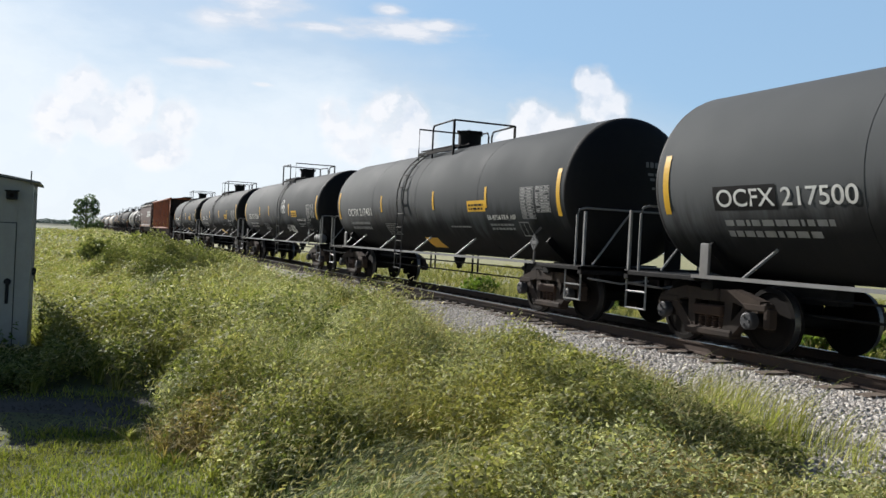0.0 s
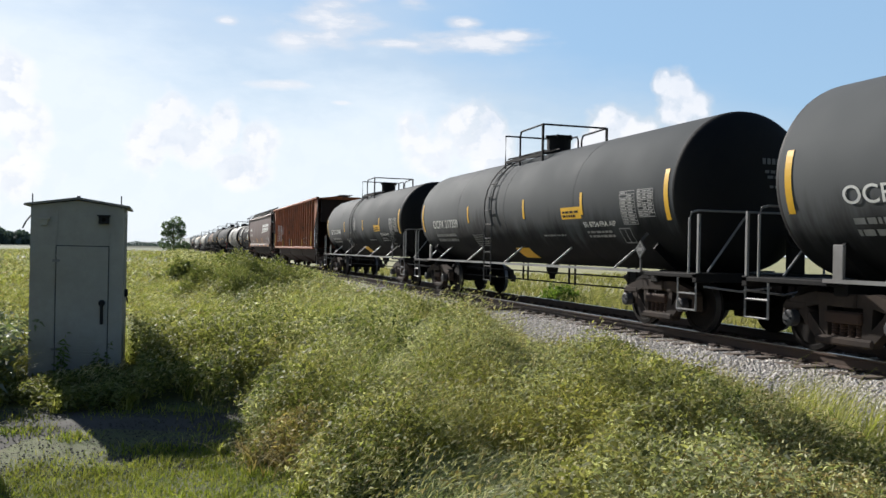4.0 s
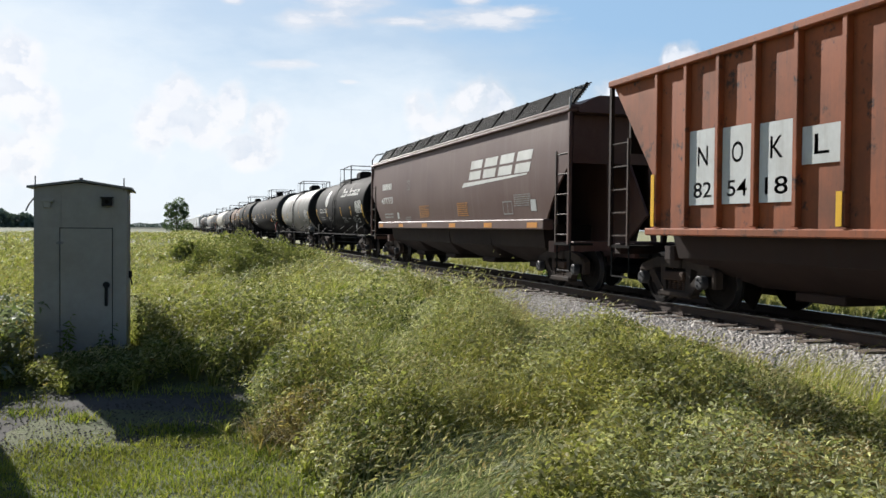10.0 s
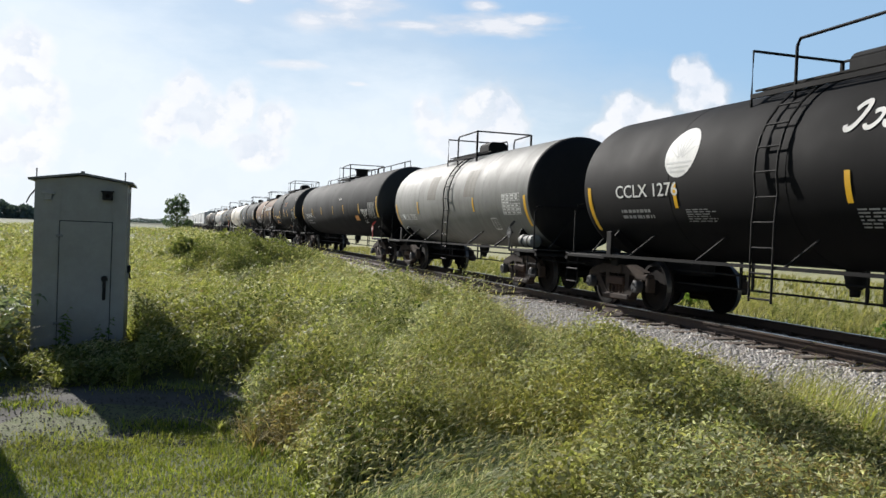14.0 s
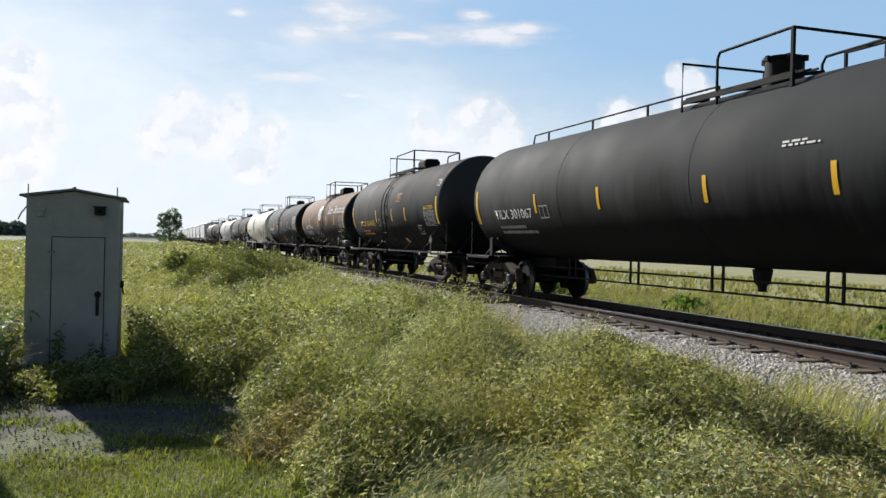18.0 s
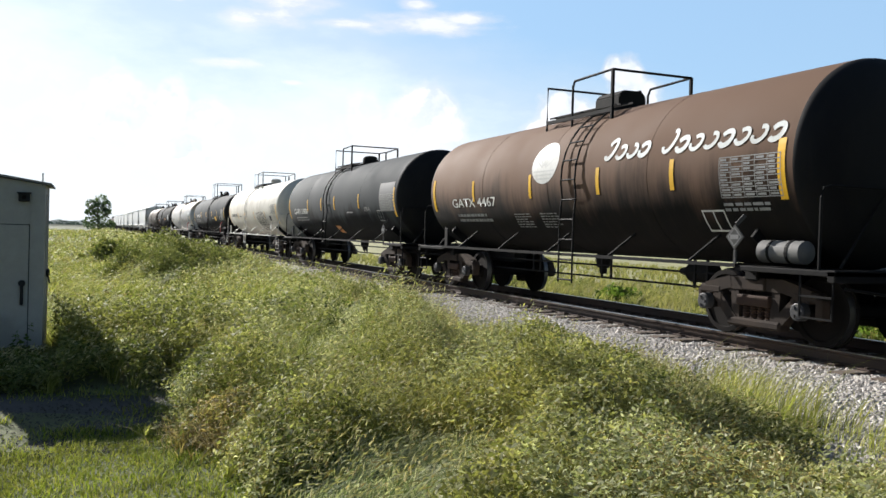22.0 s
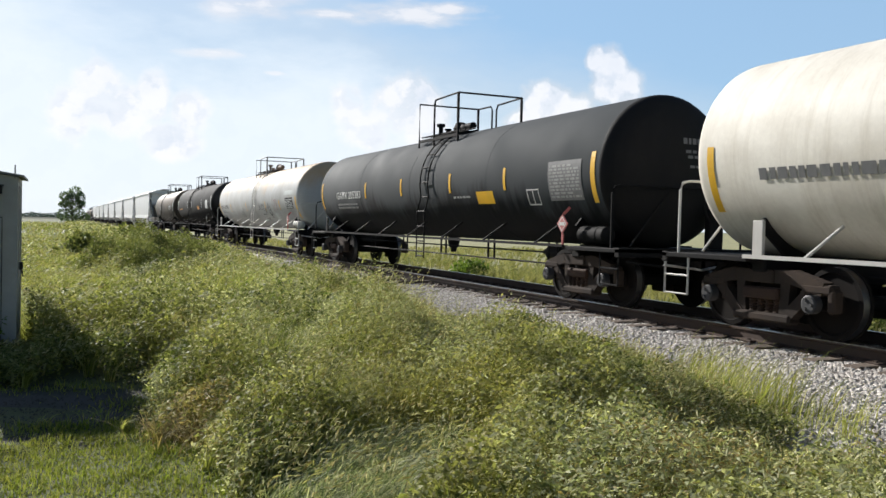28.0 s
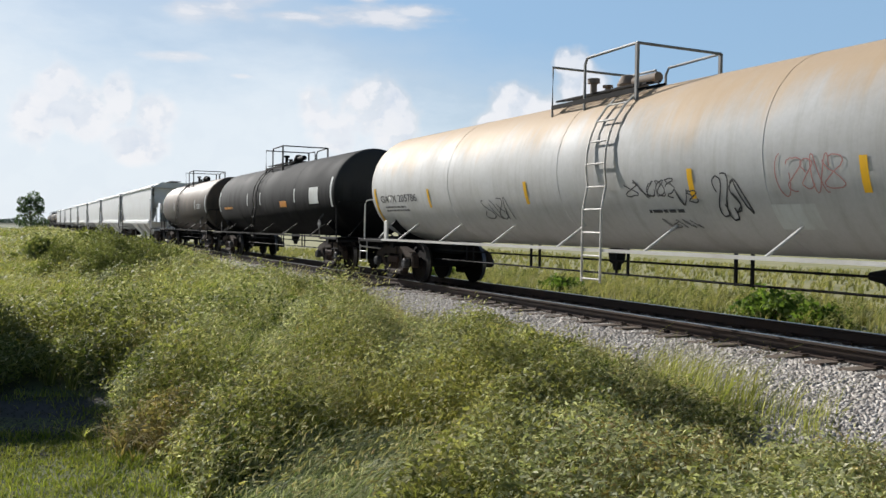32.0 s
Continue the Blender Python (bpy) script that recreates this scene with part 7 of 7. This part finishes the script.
# grass beyond the track and far field
fb = []
for x0, x1, y0, y1, d, k in ((12.9, 18, 4, 30, 24, 1.5), (18, 34, 4, 60, 3.4, 3.0), (13, 18, 30, 80, 5, 2.8), (-40, -3.5, 13, 60, 1.6, 3.6)):
    n = int((x1 - x0) * (y1 - y0) * d)
    x, y = rng.uniform(x0, x1, n), rng.uniform(y0, y1, n)
    fb.append(blades(x, y, rng.uniform(0.22, 0.5, n), 7, 0.016 * k, 0.5, 0.22, 2))
x, y = rng.uniform(12.7, 16.5, 900), 3 + 40 * rng.random(900) ** 1.4
k = vnoise(x, y, 1.6, 12) > rng.uniform(0.2, 0.7, 900)
stuff("verge_weeds", [leaves(x[k], y[k], rng.uniform(0.15, 0.55, k.sum()), 30, 0.10, 0.4, 0.5)], M["greenweed"], "low green weeds beyond the track", "weeds")
stuff("meadow_grass", fb, M["farfield"], "pale green meadow grass beyond the track", "grass")


def tree(cx, cy, h, w):
    root = tagged(new("lone_tree"), "lone dark green tree with an open crown", "tree")
    bm = bmesh.new()
    rr = random.Random(3)
    tips = []
    tube(bm, [(cx, cy, -0.2), (cx + 0.1, cy, h * 0.25), (cx - 0.1, cy, h * 0.5), (cx + 0.1, cy, h * 0.8)], 0.16, 7)
    for k in range(14):
        z = h * rr.uniform(0.22, 0.75)
        a = k * 2.4
        l = w * rr.uniform(0.25, 0.5)
        e = (cx + math.cos(a) * l, cy + math.sin(a) * l, z + h * rr.uniform(0.08, 0.22))
        tube(bm, [(cx, cy, z), ((cx + e[0]) / 2, (cy + e[1]) / 2, (z + e[2]) / 2 + 0.2), e], 0.05, 5)
        tips.append(e)
    part("trunk", bm, M["tie"], root)
    lobes = [(0.1, 0.82, 0.24, 0.16), (-0.22, 0.70, 0.22, 0.13), (0.26, 0.68, 0.20, 0.14), (0.0, 0.62, 0.26, 0.12), (-0.25, 0.48, 0.20, 0.10), (0.30, 0.50, 0.16, 0.10), (0.02, 0.42, 0.30, 0.12), (-0.28, 0.2, 0.24, 0.18), (0.2, 0.2, 0.28, 0.2), (0.42, 0.14, 0.2, 0.13), (-0.02, 0.16, 0.3, 0.18)]
    vs = []
    for lx, lz, lr, lh in lobes:
        n = 330
        u = rng.normal(0, 1, (n, 3))
        u /= np.linalg.norm(u, axis=1)[:, None]
        r = rng.uniform(0.3, 1.0, n)[:, None] ** 0.5
        c = np.array([cx + lx * w, cy + rng.uniform(-0.15, 0.15) * w, lz * h + 0.4]) + u * r * np.array([lr * w, lr * w, lh * h])
        d = rng.normal(0, 1, (n, 3))
        d /= np.linalg.norm(d, axis=1)[:, None]
        s = np.cross(d, rng.normal(0, 1, (n, 3)))
        s /= np.linalg.norm(s, axis=1)[:, None]
        L = 0.42 * rng.uniform(0.5, 1.3, n)[:, None]
        vs.append(np.stack([c - d * L / 2, c + s * L * 0.32, c + d * L / 2, c - s * L * 0.32], 1).reshape(-1, 3))
    v = np.concatenate(vs)
    crown = array_mesh("crown", v, np.arange(len(v)).reshape(-1, 4), M["tree"])
    crown.parent = root
    return root


tree(2.1, 200.0, 7.9, 6.0)

# far woods on the horizon
fw = []
for az0, az1, dist, hmax in ((7.2, 15.0, 700, 13.0), (15.0, 40.0, 900, 14.0), (-0.2, 3.2, 1100, 6.0), (3.2, 7.2, 1300, 5.0), (-62, -44, 1500, 5.0)):
    n = int((az1 - az0) / 8 * 4200) + 300
    a = np.radians(rng.uniform(az0, az1, n))
    ha = hmax * (0.62 + 0.26 * np.sin(a * 90) + 0.18 * np.sin(a * 231 + 1))
    z = rng.uniform(0, 1, n) * ha
    r = dist + rng.uniform(-15, 15, n)
    c = np.stack([-np.sin(a) * r, np.cos(a) * r, z], -1)
    d = rng.normal(0, 1, (n, 3))
    d /= np.linalg.norm(d, axis=1)[:, None]
    s = np.cross(d, rng.normal(0, 1, (n, 3)))
    s /= np.linalg.norm(s, axis=1)[:, None]
    L = (hmax * 0.24) * rng.uniform(0.5, 1.3, n)[:, None]
    v = np.stack([c - d * L / 2, c + s * L * 0.4, c + d * L / 2, c - s * L * 0.4], 1).reshape(-1, 3)
    fw.append((v, np.arange(len(v)).reshape(-1, 4)))
stuff("far_woods", fw, leaf_material("far_wood_leaves", [(0.10, 0.14, 0.15), (0.13, 0.18, 0.19), (0.17, 0.22, 0.22)], 0.35), "dark line of far woods on the horizon", "woods")

# ---- loose stones of the ballast ----
def stones(n, x0, x1, y0, y1, size, zfun):
    base = np.array([(1, 0, -0.5), (-0.5, 0.87, -0.5), (-0.5, -0.87, -0.5), (0.8, 0.5, 0.35), (-0.85, 0.45, 0.4), (0.05, -0.95, 0.4), (0.0, 0.1, 0.8), (0.3, 0.3, -0.7)])
    tri = np.array([(0, 1, 3), (3, 1, 4), (1, 2, 4), (4, 2, 5), (2, 0, 5), (5, 0, 3), (3, 4, 6), (4, 5, 6), (5, 3, 6)])
    x, y = rng.uniform(x0, x1, n), y0 + (y1 - y0) * rng.uniform(0, 1, n) ** 1.5
    s = size * rng.uniform(0.5, 1.35, n)
    a = rng.uniform(0, 6.28, n)
    b = base[None] * (1 + rng.normal(0, 0.18, (n, 8, 3)))
    vx = b[..., 0] * np.cos(a)[:, None] - b[..., 1] * np.sin(a)[:, None]
    vy = b[..., 0] * np.sin(a)[:, None] + b[..., 1] * np.cos(a)[:, None]
    til = rng.normal(0, 0.5, n)[:, None]
    vz = b[..., 2] + vx * til
    v = np.stack([x[:, None] + vx * s[:, None], y[:, None] + vy * s[:, None], zfun(x, y)[:, None] + vz * s[:, None] * 0.8], -1)
    q = (np.arange(n) * 8)[:, None, None] + tri[None]
    return v.reshape(-1, 3), q.reshape(-1, 3)


def bed_height(x, y):
    return np.interp(x - TRACK_X, [p[0] for p in prof], [p[1] for p in prof])


m, nt, b = node_mat("loose_ballast_stone")
geo = nt.nodes.new("ShaderNodeNewGeometry")
c = ramp(nt, geo.outputs["Random Per Island"], [(0.0, (0.20, 0.18, 0.16)), (0.35, (0.40, 0.37, 0.335)), (0.7, (0.53, 0.495, 0.455)), (1.0, (0.66, 0.62, 0.575))]).outputs[0]
n1 = noise_tex(nt, 30, 4, 0.7)
c = mix(nt, 0.5, c, ramp(nt, n1.outputs[0], [(0.3, (0.7, 0.69, 0.67)), (0.7, (1.15, 1.14, 1.13))]).outputs[0], "MULTIPLY")
nt.links.new(c, b.inputs["Base Color"])
b.inputs["Roughness"].default_value = 0.9
M["stone"] = m
stuff("ballast_stones", [stones(64000, 4.8, 8.75, 2.5, 24, 0.021, bed_height), stones(9000, 5.2, 8.75, 2.5, 34, 0.03, bed_height), stones(12000, 8.8, 10.2, 3, 24, 0.022, bed_height), stones(8000, 10.4, 12.8, 3, 24, 0.026, bed_height)], M["stone"], "loose grey crushed stones of the ballast", "stones")
m2 = paint("fine_gravel_and_dirt", (0.078, 0.073, 0.064), 0.95, (0.045, 0.05, 0.026), 0.95, False, seed=44)
stuff("pad_gravel", [stones(3600, -3.2, 0.85, 6.9, 9.8, 0.009, lambda x, y: ground_height(x, y) + 0.012)], m2, "fine loose gravel before the shed", "gravel")
bm = bmesh.new()
ring = []
for k in range(60):
    a = 2 * math.pi * k / 60
    r = 1 + 0.06 * math.sin(3 * a + 1) + 0.05 * math.sin(7 * a) + 0.04 * math.sin(13 * a + 2)
    x, y = -1.2 + 1.95 * r * math.cos(a), 8.4 + 1.4 * r * math.sin(a)
    ring.append(bm.verts.new((x, y, float(ground_height(x, y)) + 0.001)))
cv = bm.verts.new((-1.2, 8.65, float(ground_height(-1.2, 8.65)) + 0.012))
for k in range(60):
    bm.faces.new((cv, ring[k], ring[(k + 1) % 60]))
tagged(mesh_ob("gravel_pad", bm, m2), "bare patch of grey gravel and dirt before the shed", "gravel", kind="structure")

# sleepers
bm = bmesh.new()
box(bm, -1.3, 1.3, -0.11, 0.11, -0.16, 0.0, 0.012)
tie_mesh = quick_mesh("tie", bm, M["tie"])
for k in range(150):
    rr = random.Random(k)
    ob = new("tie", tie_mesh)
    ob.parent = track_bed
    ob.matrix_basis = pose(TRACK_X + rr.uniform(-0.05, 0.05), -3 + k * 0.5 + rr.uniform(-0.03, 0.03), TIE_Z + 0.006 + rr.uniform(-0.014, 0.014), 0, 0, rr.uniform(-1.5, 1.5))
bm = bmesh.new()
box(bm, -0.16, 0.16, -0.09, 0.09, -0.015, 0.012, 0.004)
for sx in (-0.1, 0.1):
    box(bm, sx - 0.02, sx + 0.02, -0.02, 0.02, 0.0, 0.03)
plate_mesh = quick_mesh("tie_plate", bm, M["rail"])
for k in range(60):
    for sx in (-0.7525, 0.7525):
        ob = new("tie_plate", plate_mesh)
        ob.parent = track_bed
        ob.matrix_basis = pose(TRACK_X + sx, -3 + k * 0.5, TIE_Z + 0.02)
# old timbers left beside the rail
for k, (dx, dy, a) in enumerate(((8.35, 20.9, 78), (8.6, 20.2, 84), (8.2, 21.6, 70))):
    bm = bmesh.new()
    box(bm, -0.09, 0.09, -0.85, 0.85, 0.0, 0.08, 0.01)
    ob = tagged(mesh_ob("old_timber", bm, M["tie"]), "weathered brown timber lying on the ballast", "timber", "old timbers")
    ob.matrix_basis = pose(dx, dy, float(bed_height(np.array(dx), 0)) + 0.01, 0, 0, a)


def motions():
    """The train rolls towards the viewer and past; its wheels turn with it."""
    for root, mid in wagons:
        walk(root, [(t, pose(TRACK_X, mid - travel(t), RAIL_Z)) for t in range(0, 33)])
    walk(clouds, [(t, pose(0, 0, EYE_Z, 0, 0, -0.065 * (t - 13))) for t in (0, 8, 16, 24, 32)])
    turning = [(k / 15, math.degrees(travel(k / 15)) / WHEEL_R) for k in range(0, 481)]
    for ws, dy in wheelsets:
        walk(ws, [(t, pose(0, dy, WHEEL_R, a % 360)) for t, a in turning])


motions()
